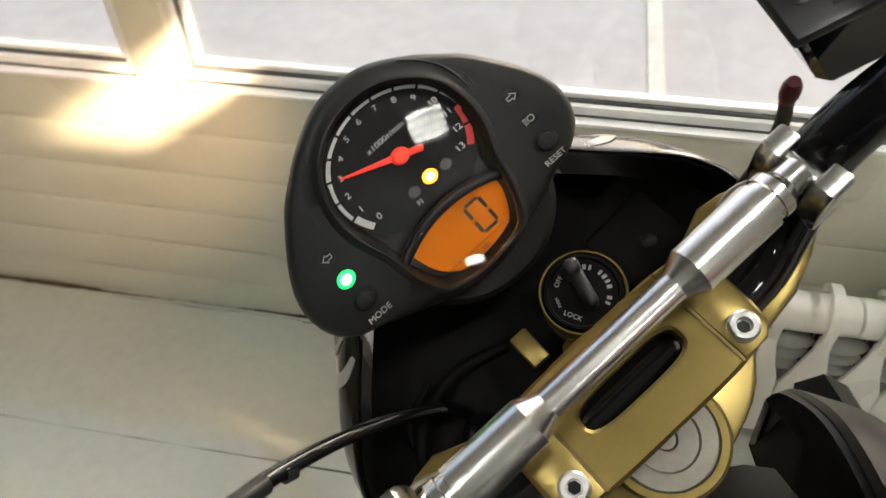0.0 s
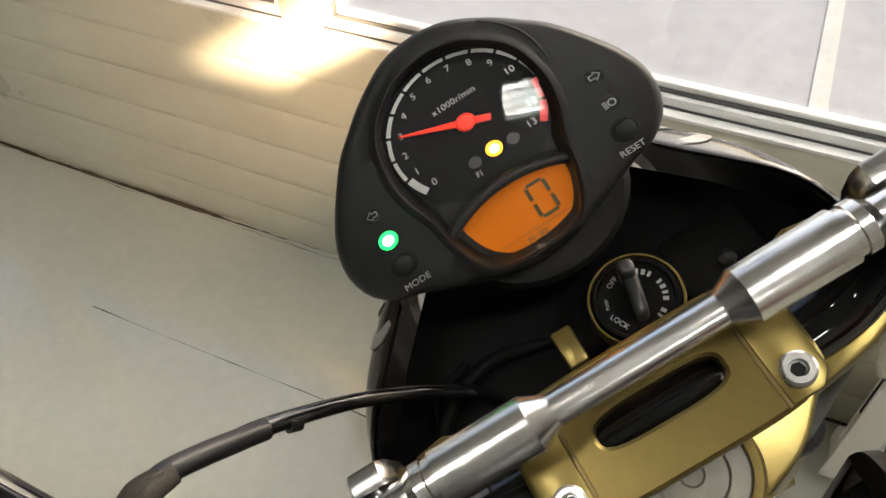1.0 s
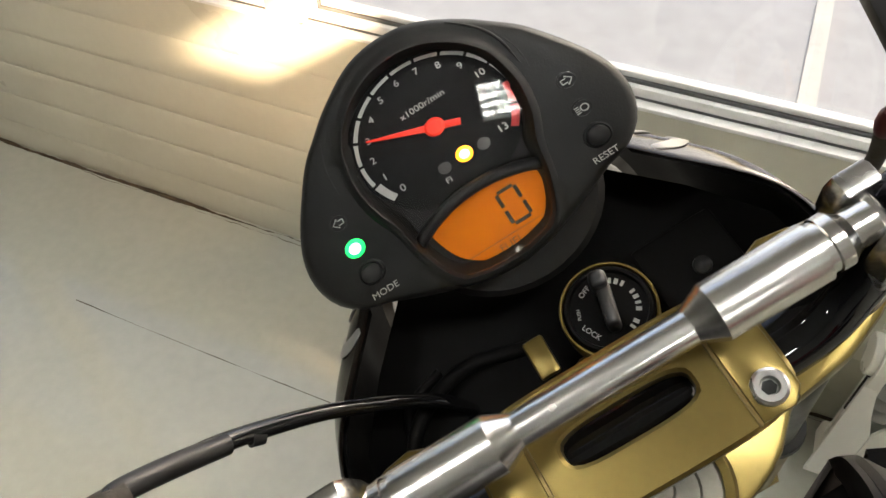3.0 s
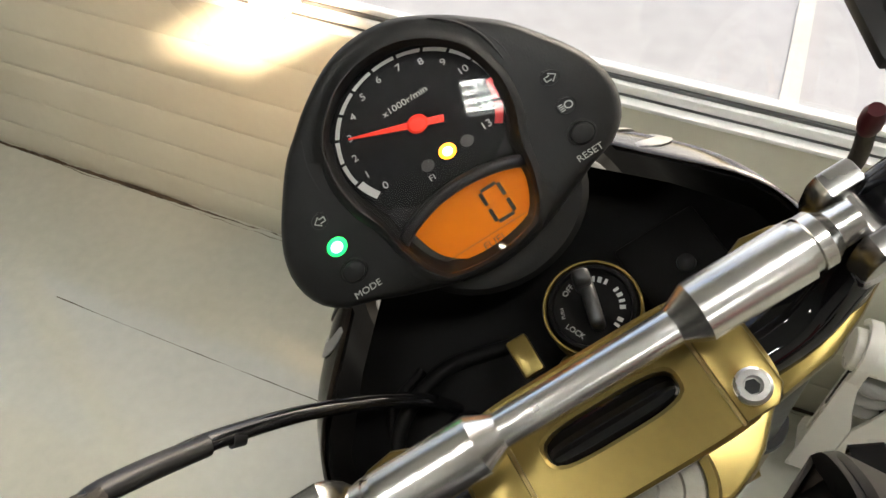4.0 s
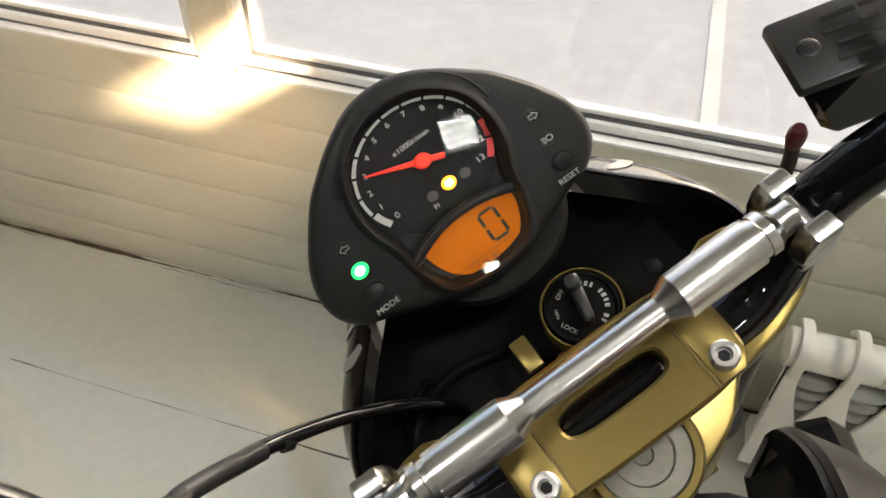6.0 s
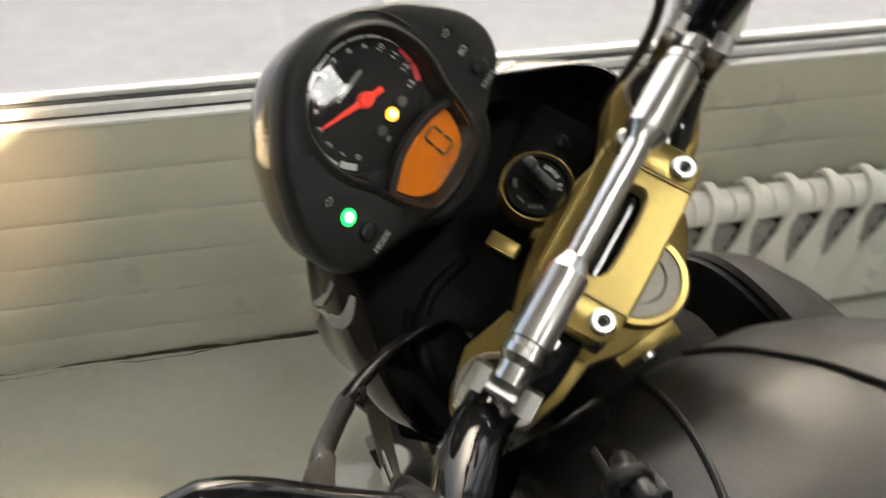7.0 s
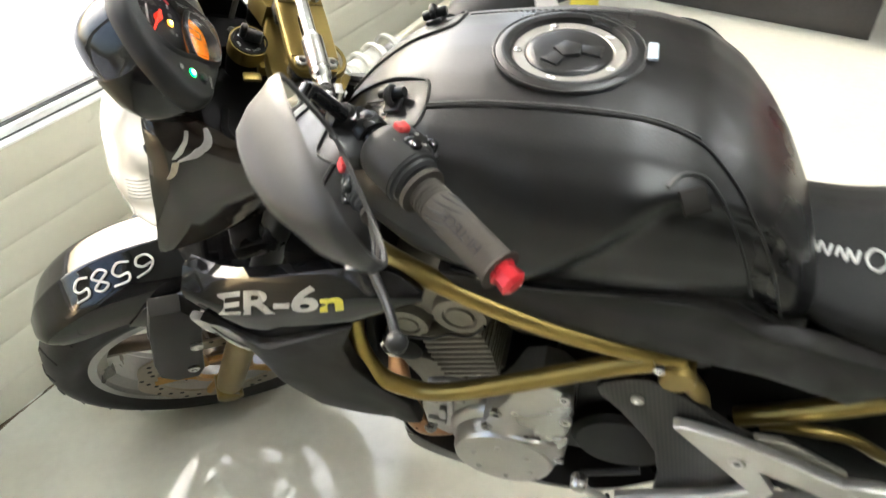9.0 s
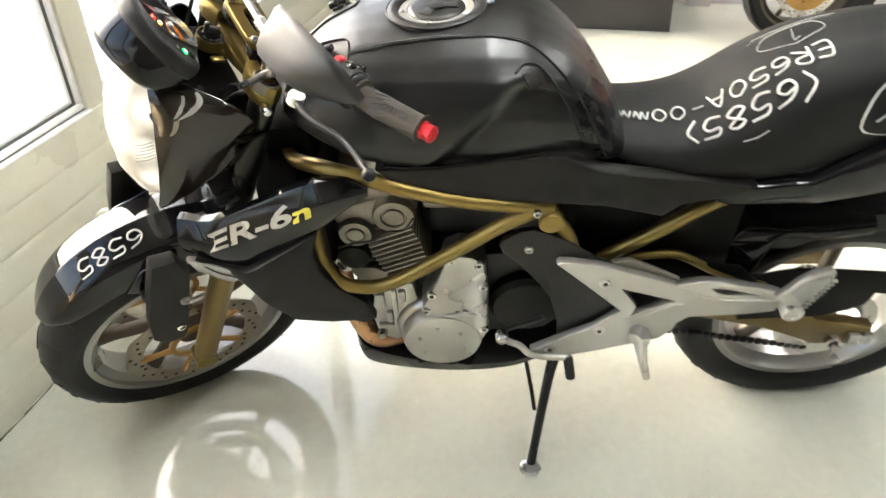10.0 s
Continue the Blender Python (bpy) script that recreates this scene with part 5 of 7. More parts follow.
# headlamp beam
BEAM_AT = BIKE @ ST @ Vector((1.312, 0.0, 0.900))
CUT = [(-0.88, 0.436), (-0.665, 0.438), (-0.40, 0.620), (-0.40, 0.745)]  # the bright field that the cut-off shade leaves on the wall
beam = new("headlamp_beam", bpy.data.lights.new("headlamp_beam", "SPOT"))
beam.data.energy, beam.data.color, beam.data.spot_size, beam.data.spot_blend, beam.data.shadow_soft_size = 120, (1.0, 0.72, 0.45), radians(30), 0.9, 0.0012
beam.matrix_world = look(BEAM_AT, (-0.63, 0.0, 0.545))
spill = new("headlamp_spill", bpy.data.lights.new("headlamp_spill", "SPOT"))
spill.data.energy, spill.data.color, spill.data.spot_size, spill.data.spot_blend, spill.data.shadow_soft_size = 11, (1.0, 0.62, 0.33), radians(46), 1.0, 0.006
aim = beam.matrix_world.to_3x3() @ Vector((0, 0, -1))
spill.matrix_world = look(BEAM_AT + aim * 0.037, (-0.80, 0.0, 0.43))
hole = []
for x, z in CUT:
    ray_ = Vector((x, 0.0, z)) - BEAM_AT
    hole.append(BEAM_AT + ray_ * (0.033 / ray_.dot(aim)))
side_, up_ = beam.matrix_world.to_3x3() @ Vector((1, 0, 0)), beam.matrix_world.to_3x3() @ Vector((0, 1, 0))
rim_ = [BEAM_AT + aim * 0.033 + side_ * (0.013 * a) + up_ * (0.013 * b) for a, b in ((-1, -1), (1, -1), (1, 1), (-1, 1))]
shade = part("beam_shade", bm_loft([hole, rim_, [p + aim * 0.0008 for p in rim_], [p + aim * 0.0008 for p in hole], hole], caps=False), M_DARK)
shade.parent = lampshell
shade.matrix_world = Matrix()
shade.matrix_parent_inverse = BIKE.inverted()


# ---- tank in its leather cover ----
TX = [1.045, 1.02, 0.98, 0.93, 0.87, 0.80, 0.72, 0.66, 0.61, 0.57, 0.54, 0.515, 0.498]
TZ = [0.925, 0.956, 0.988, 1.008, 1.020, 1.029, 1.030, 1.020, 0.992, 0.952, 0.910, 0.868, 0.838]
TW = [0.085, 0.118, 0.145, 0.166, 0.175, 0.190, 0.196, 0.190, 0.174, 0.156, 0.140, 0.122, 0.104]
TB = [0.890, 0.885, 0.872, 0.854, 0.844, 0.842, 0.846, 0.848, 0.844, 0.834, 0.824, 0.814, 0.806]


def skin_point(x, s, xs, zs, ws, bs, prof):
    """A point of a body skinned along x; s runs from the top's middle (0) down its left flank (1); negative s: the right flank."""
    x_, z, w, b = x, np.interp(-x, [-q for q in xs], zs), np.interp(-x, [-q for q in xs], ws), np.interp(-x, [-q for q in xs], bs)
    a = abs(s)
    fy = np.interp(a, [p[0] for p in prof], [p[1] for p in prof])
    fz = np.interp(a, [p[0] for p in prof], [p[2] for p in prof])
    return Vector((x_, math.copysign(fy * w, s) if s else 0.0, z + (b - z) * fz))


def smooth_list(v, k=2):
    v = list(v)
    for _ in range(k):
        v = [v[0]] + [(a + 2 * b + c) / 4 for a, b, c in zip(v, v[1:], v[2:])] + [v[-1]]
    return v


def dense(xs, *cols, n=44):
    q = np.linspace(xs[0], xs[-1], n)
    return [list(q)] + [smooth_list(np.interp(-q, [-x for x in xs], c), 4) for c in cols]


TPROF = [(0, 0, 0), (0.12, 0.26, 0.012), (0.25, 0.50, 0.05), (0.36, 0.70, 0.13), (0.46, 0.84, 0.24), (0.58, 0.945, 0.40), (0.7, 0.99, 0.58), (0.82, 1.0, 0.76), (0.92, 0.97, 0.92), (1, 0.92, 1.0)]
tx, tz, tw, tb = dense(TX, TZ, TW, TB, n=88)


def tank_at(x, s, up=0.0):
    p = skin_point(x, s, tx, tz, tw, tb, TPROF)
    if up:
        q = skin_point(x, s + 0.02, tx, tz, tw, tb, TPROF) - p
        r = skin_point(x - 0.005, s, tx, tz, tw, tb, TPROF) - p
        nn = q.cross(r)
        nn = nn if nn.z > 0 or (nn.y * s > 0) else -nn
        p = p + nn.normalized() * up
    return p


def ease(v):
    v = max(0.0, min(1.0, v))
    return v * v * (3 - 2 * v)


CAP_X = 0.800
ss = [k / 20 for k in range(21)]
s2 = [k / 44 for k in range(45)]
flanks = [-q for q in s2[:0:-1]] + s2
rings = [[tank_at(x, s) for s in flanks] for x in tx]
for ring_, x in zip(rings, tx):
    for s, p in zip(flanks, ring_):
        # the knee hollow behind a slanting crease, and the well of the filler cap
        a = abs(s)
        hollow = ease((0.690 + (a - 0.42) * 0.27 - x) / 0.045) * ease((a - 0.40) / 0.14) * ease((x - 0.535) / 0.05) * ease((1.04 - a) / 0.12)
        p.y -= math.copysign(0.022 * hollow, p.y)
        p.z -= 0.016 * ease((0.070 - math.hypot(p.x - CAP_X, p.y)) / 0.012)
tank = part("fuel_tank", bm_loft(rings), M_LEATHER, bike, "tank under a black leatherette cover with piping", 60)
tank.matrix_local = Matrix.Translation((0, 0.018, 0.940)) @ Matrix.Rotation(radians(5), 4, "X") @ Matrix.Translation((0, 0, -0.93))


def piping(points, r=0.0017, mat=None, up=0.0008, name="piping"):
    fine = smooth_path([(x, s, 0) for x, s in points], 8)
    return part(name, bm_tube([tank_at(p.x, p.y, up) for p in fine], r, 8, 1), mat or M_PIPING, tank)


for s in (1, -1):
    if s > 0:
        piping([(0.929, s * 0.285), (0.90, s * 0.275), (0.84, s * 0.262), (0.76, s * 0.250), (0.70, s * 0.252), (0.665, s * 0.275), (0.635, s * 0.330), (0.60, s * 0.440), (0.573, s * 0.58), (0.553, s * 0.78), (0.540, s * 0.96)])
        piping([(0.929, s * 0.275), (0.90, s * 0.265), (0.84, s * 0.252), (0.76, s * 0.240), (0.70, s * 0.242), (0.665, s * 0.262)], 0.0014, M_STITCH, 0.0012, "seam_fold")
    seam = [tank_at(p.x, p.y, 0.0006) for p in smooth_path([(0.924, s * 0.267, 0), (0.90, s * 0.259, 0), (0.84, s * 0.246, 0), (0.76, s * 0.234, 0), (0.70, s * 0.236, 0)], 10)]
    for a, b in zip(seam[1:], seam[2:]):
        mid_ = (a + b) / 2
        part("stitch", moved(bm_box((0, 0, 0), (0.0040, 0.0011, 0.0009)), Matrix.Translation(mid_) @ (b - a).to_track_quat("X", "Z").to_matrix().to_4x4()), M_STITCH, tank)
    # the flap in front with its buckle
    piping([(1.045, s * 0.09), (1.020, s * 0.105), (0.986, s * 0.120), (0.946, s * 0.150), (0.934, s * 0.175), (0.929, s * 0.24), (0.929, s * 0.30), (0.932, s * 0.345), (0.938, s * 0.365)], 0.0019, None, 0.001)
    at = 0.262 if s > 0 else -0.30
    bx = tank_at(0.963, at)
    bn = (tank_at(0.963, at, 0.01) - bx).normalized()
    bmx = frame_to(bx, bn, (1, 0, 0))
    buckle = part("strap_buckle", moved(bm_box((0, 0, 0.003), (0.030, 0.020, 0.005), 0.002), bmx), M_SATIN, tank, "black plastic strap buckle")
    hook = [(0.0080 * math.cos(radians(a)), 0.0, 0.010 + 0.0085 * math.sin(radians(a))) for a in range(-70, 215, 20)]
    part("buckle_hook", moved(bm_tube(hook, [0.005, 0.0047, 0.0043, 0.004, 0.003], 10, 2), bmx), M_SATIN, buckle)
    part("buckle_roller", moved(bm_lathe([(0.005, -0.015), (0.006, -0.012), (0.006, 0.012), (0.005, 0.015)], (0.004, 0, 0.010), (0, 1, 0), 14), bmx), M_SATIN, buckle)
    if s > 0:
        part("strap_end", moved(bm_box((-0.004, 0.018, 0.010), (0.004, 0.022, 0.002), 0.0008), bmx), M_PIPING, buckle)
    # the tag low on the flank and the notch of the cover
    t0 = tank_at(0.662, s * 0.44)
    tn = (tank_at(0.662, s * 0.44, 0.01) - t0).normalized()
    part("cover_tab", moved(bm_box((0, 0, 0.002), (0.027, 0.024, 0.004), 0.0015), frame_to(t0 - tn * 0.003, tn, (0, 0, 1))), M_BROWNTAB, tank, "dark brown stitched cover tab")
    piping([(0.688, s * 0.42), (0.676, s * 0.375), (0.655, s * 0.372), (0.636, s * 0.42)], 0.0022)
    piping([(0.634, s * 0.42), (0.618, s * 0.50), (0.600, s * 0.62), (0.585, s * 0.76)], 0.0016, None, -0.001)
# filler cap in its collar
cap_c = Vector((CAP_X, 0, 1.0195))
rim_c = Vector((CAP_X, 0, 1.0262))
cap_n = Vector((0.045, 0, 1)).normalized()
collar = part("cap_collar", bm_hoop([(0.0590, -0.016), (0.0598, -0.003), (0.0615, 0.0005), (0.0655, 0.0016), (0.0705, 0.0014), (0.0755, -0.0004), (0.0775, -0.006)], rim_c, cap_n, 56), M_LEATHER, tank, "stitched leatherette collar round the filler cap")
part("collar_piping", bm_hoop([(0.0775 + 0.0015 * math.cos(radians(a)), -0.0012 + 0.0015 * math.sin(radians(a))) for a in range(0, 360, 45)], rim_c, cap_n, 56), M_PIPING, collar)
fm = frame_to(cap_c, cap_n, (1, 0, 0))
rm = frame_to(rim_c, cap_n, (1, 0, 0))
for k in range(64):
    a = 2 * math.pi * k / 64
    part("stitch", moved(bm_box((0, 0, 0), (0.0012, 0.0042, 0.0012)), rm @ Matrix.Translation((0.0675 * math.cos(a), 0.0675 * math.sin(a), 0.0017)) @ Matrix.Rotation(a, 4, "Z")), M_STITCH, collar)
cap_ring = part("filler_ring", bm_hoop([(0.0455, -0.006), (0.0455, 0.0015), (0.0465, 0.0025), (0.0570, 0.0025), (0.0585, 0.0010), (0.0585, -0.006)], cap_c, cap_n, 56), M_SILVER, tank, "silver filler ring with five screws")
for k in range(5):
    a = radians(96 + 72 * k)
    part("ring_screw", moved(bm_lathe([(0.0042, 0.002), (0.0042, 0.004), (0.003, 0.0046), (0.0018, 0.0046), (0.0015, 0.003)], (0.0518 * math.cos(a), 0.0518 * math.sin(a), 0), (0, 0, 1), 14), fm), M_STEEL, cap_ring)
cap = part("filler_cap", bm_lathe([(0.0448, -0.006), (0.0448, 0.002), (0.043, 0.004), (0.035, 0.0055), (0.012, 0.006)], cap_c, cap_n, 48), M_SATIN, tank, "black filler cap with star-shaped lock cover")
pent = [(0.0155 * math.cos(radians(72 * k + 18)), 0.0155 * math.sin(radians(72 * k + 18))) for k in range(5)]
part("lock_cover", moved(bm_prism(pent, 0.005, 0.0012, Matrix.Translation((-0.004, 0, 0.0075))), fm), M_SATIN, cap)
for a0 in (150, 265):
    a = radians(a0)
    part("cap_rib", moved(bm_prism([(0.012, -0.007), (0.034, -0.010), (0.034, 0.010), (0.012, 0.007)], 0.004, 0.001, Matrix.Rotation(a, 4, "Z") @ Matrix.Translation((0, 0, 0.0062))), fm), M_SATIN, cap)
part("brand_tag", moved(bm_box((0, -0.083, 0.004), (0.030, 0.010, 0.004), 0.0015), rm @ Matrix.Rotation(radians(0), 4, "Z")), M_TAG, tank, "small pale blue cloth tag")

# ---- seat ----
SX = [0.575, 0.55, 0.50, 0.455, 0.40, 0.36, 0.31, 0.26, 0.21, 0.12, 0.02, -0.10, -0.20, -0.26]
SZ = [0.880, 0.876, 0.868, 0.866, 0.876, 0.896, 0.938, 0.968, 0.988, 1.005, 1.010, 1.012, 1.005, 0.985]
SW = [0.105, 0.125, 0.148, 0.158, 0.165, 0.168, 0.166, 0.162, 0.158, 0.148, 0.136, 0.118, 0.095, 0.06]
SB = [0.872, 0.845, 0.820, 0.806, 0.798, 0.796, 0.796, 0.798, 0.806, 0.850, 0.888, 0.920, 0.945, 0.96]
SPROF = [(0, 0, 0), (0.15, 0.30, 0.01), (0.30, 0.58, 0.05), (0.42, 0.78, 0.14), (0.54, 0.91, 0.30), (0.68, 0.98, 0.52), (0.82, 1.0, 0.74), (0.92, 0.985, 0.90), (1, 0.95, 1.0)]
sx, sz, sw, sb = dense(SX, SZ, SW, SB, n=50)
def seat_at(x, s, up=0.0):
    p = skin_point(x, s, sx, sz, sw, sb, SPROF)
    if s < 0:
        p.y, p.z = p.y * 0.60, p.z - 0.016 * min(1, -s / 0.4)
    if up:
        q = skin_point(x, s + 0.02, sx, sz, sw, sb, SPROF) - p
        r = skin_point(x - 0.005, s, sx, sz, sw, sb, SPROF) - p
        nn = q.cross(r).normalized()
        p = p + (nn if nn.z > 0 else -nn) * up
    return p
seat = part("seat", bm_loft([[seat_at(x, s) for s in [-q for q in ss[:0:-1]] + ss] for x in sx]), M_SEAT, bike, "black vinyl seat with white chalk writing", 60)
seat.matrix_local = Matrix.Translation((0, 0.07, 0.90)) @ Matrix.Rotation(radians(5), 4, "X") @ Matrix.Translation((0, -0.07, -0.90))
part("seat_piping", bm_tube([seat_at(x, 0.99, 0.002) for x in sx], 0.003, 8, 1), M_PIPING, seat)
E_ = [[(0.7, 1.0), (0.1, 1.0), (0.1, 0.0), (0.75, 0.0)], [(0.1, 0.5), (0.6, 0.5)]]
R_ = [[(0.1, 0.0), (0.1, 1.0), (0.6, 0.95), (0.65, 0.6), (0.1, 0.5), (0.75, 0.0)]]
ZERO = [(0.4, 1.0), (0.1, 0.6), (0.15, 0.15), (0.45, 0.0), (0.7, 0.4), (0.65, 0.85), (0.4, 1.0)]
A_ = [[(0.05, 0.0), (0.4, 1.0), (0.75, 0.0)], [(0.2, 0.4), (0.6, 0.4)]]
DASH = [[(0.1, 0.5), (0.6, 0.5)]]
ONE = [(0.3, 0.8), (0.5, 1.0), (0.45, 0.0)]
SQUIG = [(0.0, 0.2), (0.2, 0.8), (0.35, 0.2), (0.5, 0.8), (0.65, 0.2), (0.8, 0.7)]
def writing(strokes, x0, x1, s0, s1, r=0.0017):
    """Chalk on the seat: u from x0 to x1, v from s0 (foot) to s1 (head)."""
    w = max(p[0] for st in strokes for p in st)
    chalk(strokes, lambda u, v: seat_at(x0 + (x1 - x0) * u / w, s0 + (s1 - s0) * v, 0.0012), r, seat)
writing(line_of([E_, R_, SIX, FIVE, ZERO, A_, DASH, ZERO, ZERO, SQUIG, SQUIG, ONE], 0.9), 0.205, 0.535, 0.195, 0.30, 0.0017)
writing([[(0.4, 1.1), (0.0, 0.5), (0.4, -0.1)]] + [[(x + 0.7, y) for x, y in st] for st in line_of([SIX, FIVE, EIGHT, FIVE], 0.95)] + [[(4.6, 1.1), (5.0, 0.5), (4.6, -0.1)]], 0.238, 0.412, 0.355, 0.495, 0.0022)
writing([[(0.3, 0.55), (0.35, 0.6)], [(0.0, 0.2), (0.3, 0.5), (0.7, 0.4)]], 0.30, 0.335, 0.58, 0.64, 0.0010)
writing([[(0.5, 1.0), (0.0, 0.6), (0.2, 0.05), (0.8, 0.05), (1.0, 0.6), (0.5, 1.0)], [(0.45, 0.2), (0.5, 0.8), (0.4, 0.7)], [(-0.2, -0.2), (1.1, -0.25)], [(-0.3, -0.4), (1.0, -0.45)]], 0.20, 0.30, -0.02, 0.14, 0.0006)
writing([[(0.5, 1.0), (0.0, 0.6), (0.2, 0.05), (0.8, 0.05), (1.0, 0.6), (0.5, 1.0)], [(0.0, 0.35), (0.5, 0.45), (0.8, 0.6)]], 0.055, 0.162, 0.52, 0.94, 0.0016)


# ---- frame, covers and engine ----
def flank(outline, thick, y, s, bev=0.003, steps=0):
    pts = [(p.x, p.y) for p in closed_curve([(*p, 0) for p in outline], steps)] if steps else outline
    return bm_prism(pts, thick, bev, Matrix.Translation((0, s * y, 0)) @ pose(0, 0, 0, 90))


def bent(bm, f):
    """Moves every point sideways by f(x, z), outward on its own side."""
    bmesh.ops.triangulate(bm, faces=bm.faces[:])
    bmesh.ops.subdivide_edges(bm, edges=[e for e in bm.edges if e.calc_length() > 0.03], cuts=2, use_grid_fill=False)
    bmesh.ops.triangulate(bm, faces=bm.faces[:])
    for v in bm.verts:
        v.co.y += math.copysign(f(v.co.x, v.co.z), v.co.y)
    return bm


SCOOP_TOP = smooth_path([(-1.243, 0.756, 0.1985), (-1.190, 0.756, 0.2070), (-1.118, 0.790, 0.2150), (-1.023, 0.838, 0.2200), (-0.961, 0.852, 0.2190), (-0.912, 0.846, 0.2150)], 8)
SCOOP_LOW = smooth_path([(-1.243, 0.694, 0), (-1.190, 0.672, 0), (-1.138, 0.664, 0), (-1.078, 0.704, 0), (-1.003, 0.757, 0), (-0.912, 0.832, 0)], 8)


def scoop_line(x):
    """Upper edge, lower edge and side of a radiator scoop."""
    return curve_at(SCOOP_TOP, -x, 1), curve_at(SCOOP_LOW, -x, 1), curve_at(SCOOP_TOP, -x, 2)


def scoop_side(x, z):
    zt, zb, y = scoop_line(x)
    return y + float(np.interp((zt - z) / (zt - zb), [0, 0.05, 0.33, 0.40, 0.52, 0.75, 0.94, 1], [-0.0225, -0.019, -0.0045, -0.001, 0, -0.001, -0.004, -0.007]))


for s in (1, -1):
    part("frame_tube", bm_tube([(1.075, s * 0.045, 0.792), (1.04, s * 0.105, 0.815), (0.985, s * 0.158, 0.843), (0.905, s * 0.186, 0.838), (0.80, s * 0.194, 0.808), (0.70, s * 0.192, 0.786), (0.620, s * 0.182, 0.770)], 0.0130, 14), M_GOLD, bike, "gold upper frame tube")
    part("frame_tube", bm_tube([(0.650, s * 0.193, 0.772), (0.700, s * 0.196, 0.745), (0.786, s * 0.200, 0.684), (0.862, s * 0.202, 0.630), (0.910, s * 0.202, 0.604), (0.945, s * 0.200, 0.598), (0.985, s * 0.196, 0.606), (1.012, s * 0.186, 0.650), (1.020, s * 0.172, 0.700), (1.020, s * 0.150, 0.74)], 0.0130, 14), M_GOLD, bike, "gold lower frame tube")
    node = part("frame_node", bm_lathe([(0.021, -0.03), (0.021, 0.010), (0.019, 0.013), (0.006, 0.0135)], (0.622, s * 0.190, 0.748), (0, s, 0), 24), M_GOLD, bike, "gold round frame joint")
    part("frame_strut", bm_tube([(0.618, s * 0.185, 0.748), (0.590, s * 0.178, 0.700), (0.572, s * 0.165, 0.640)], 0.013, 12), M_GOLD, bike)
    part("frame_bolt", hex_bolt((0.648, s * 0.208, 0.782), (0, s, 0), 0.007, 0.006), M_STEEL, node)
    part("rear_frame_tube", bm_tube([(0.520, s * 0.150, 0.608), (0.440, s * 0.152, 0.668), (0.350, s * 0.150, 0.738), (0.22, s * 0.13, 0.80)], 0.0135, 12, 4), M_GOLD, bike, "gold rear frame tube")
    part("rear_frame_tube", bm_tube([(0.490, s * 0.150, 0.602), (0.471, s * 0.150, 0.608), (0.432, s * 0.152, 0.615), (0.392, s * 0.152, 0.616), (0.364, s * 0.152, 0.604), (0.310, s * 0.150, 0.567), (0.251, s * 0.150, 0.536), (0.200, s * 0.150, 0.516)], 0.0085, 12), M_GOLD, bike)
    # cover under the tank
    side = [(0.900, 0.862), (0.780, 0.870), (0.700, 0.884), (0.640, 0.884), (0.590, 0.868), (0.550, 0.852), (0.500, 0.836), (0.386, 0.820), (0.30, 0.805), (0.335, 0.785), (0.415, 0.770), (0.440, 0.745), (0.540, 0.775), (0.640, 0.790), (0.760, 0.808), (0.870, 0.830)]
    cover_ = part("side_cover", bent(flank(side, 0.03, 0.172 if s > 0 else 0.145, s, 0.005), lambda x, z: 0.012 * math.exp(-((x - 0.72) / 0.18) ** 2) - 0.014 * math.exp(-((x - 0.56) / 0.06) ** 2) * max(0, min(1, (z - 0.80) / 0.05))), M_COVER, bike, "dark grey plastic side cover")
    part("cover_lip", bm_tube([(0.885, s * 0.186, 0.866), (0.80, s * 0.196, 0.872), (0.71, s * 0.196, 0.884), (0.64, s * 0.190, 0.884)], [0.004, 0.004, 0.003, 0.001], 8), M_BLACK, cover_)
    if s < 0:
        cover_.location = (0, 0.04, -0.05)
    # radiator scoop: gloss arm above, matte blade below, clear turn lamp between
    rows = []
    for x in np.linspace(1.243, 0.912, 40):
        zt, zb, y = scoop_line(x)
        h = zt - zb
        rows.append([(x, s * (y + dy * min(1, h / 0.05)), z) for dy, z in ((-0.045, zt - 0.006), (-0.026, zt - 0.001), (-0.0225, zt), (-0.019, zt - 0.004), (-0.0045, zt - 0.33 * h), (-0.001, zt - 0.40 * h), (0.0, zt - 0.52 * h), (-0.001, zt - 0.75 * h), (-0.004, zb + 0.06 * h), (-0.007, zb), (-0.045, zb + 0.004))])
    scoop = part("radiator_scoop", bm_loft(rows), M_BLACK, bike, "gloss black radiator scoop with model lettering", 50)
    blade = [(1.222, 0.690), (1.175, 0.660), (1.148, 0.632), (1.110, 0.575), (1.075, 0.530), (1.010, 0.512), (0.954, 0.504), (0.930, 0.520), (0.945, 0.560), (0.988, 0.610), (1.012, 0.660), (1.018, 0.705), (1.002, 0.756), (1.078, 0.708), (1.138, 0.670), (1.190, 0.676)]
    part("scoop_blade", bent(flank(blade, 0.022, 0.196, s, 0.004), lambda x, z: np.interp(x, [0.93, 1.02, 1.12, 1.22], [0.0, 0.014, 0.024, -0.010]) - 0.05 * max(0, 0.64 - z)), M_COVER, scoop, "matte dark grey lower blade")
    lamp_side = lambda x, z: np.interp(x, [1.13, 1.18, 1.235], [0.010, 0.006, -0.006])
    part("turn_lamp", bent(flank([(1.238, 0.690), (1.190, 0.672), (1.136, 0.664), (1.150, 0.646), (1.166, 0.634), (1.200, 0.638), (1.226, 0.660)], 0.016, 0.200, s, 0.004), lamp_side), M_CLEARLAMP, scoop, "clear white turn lamp lens")
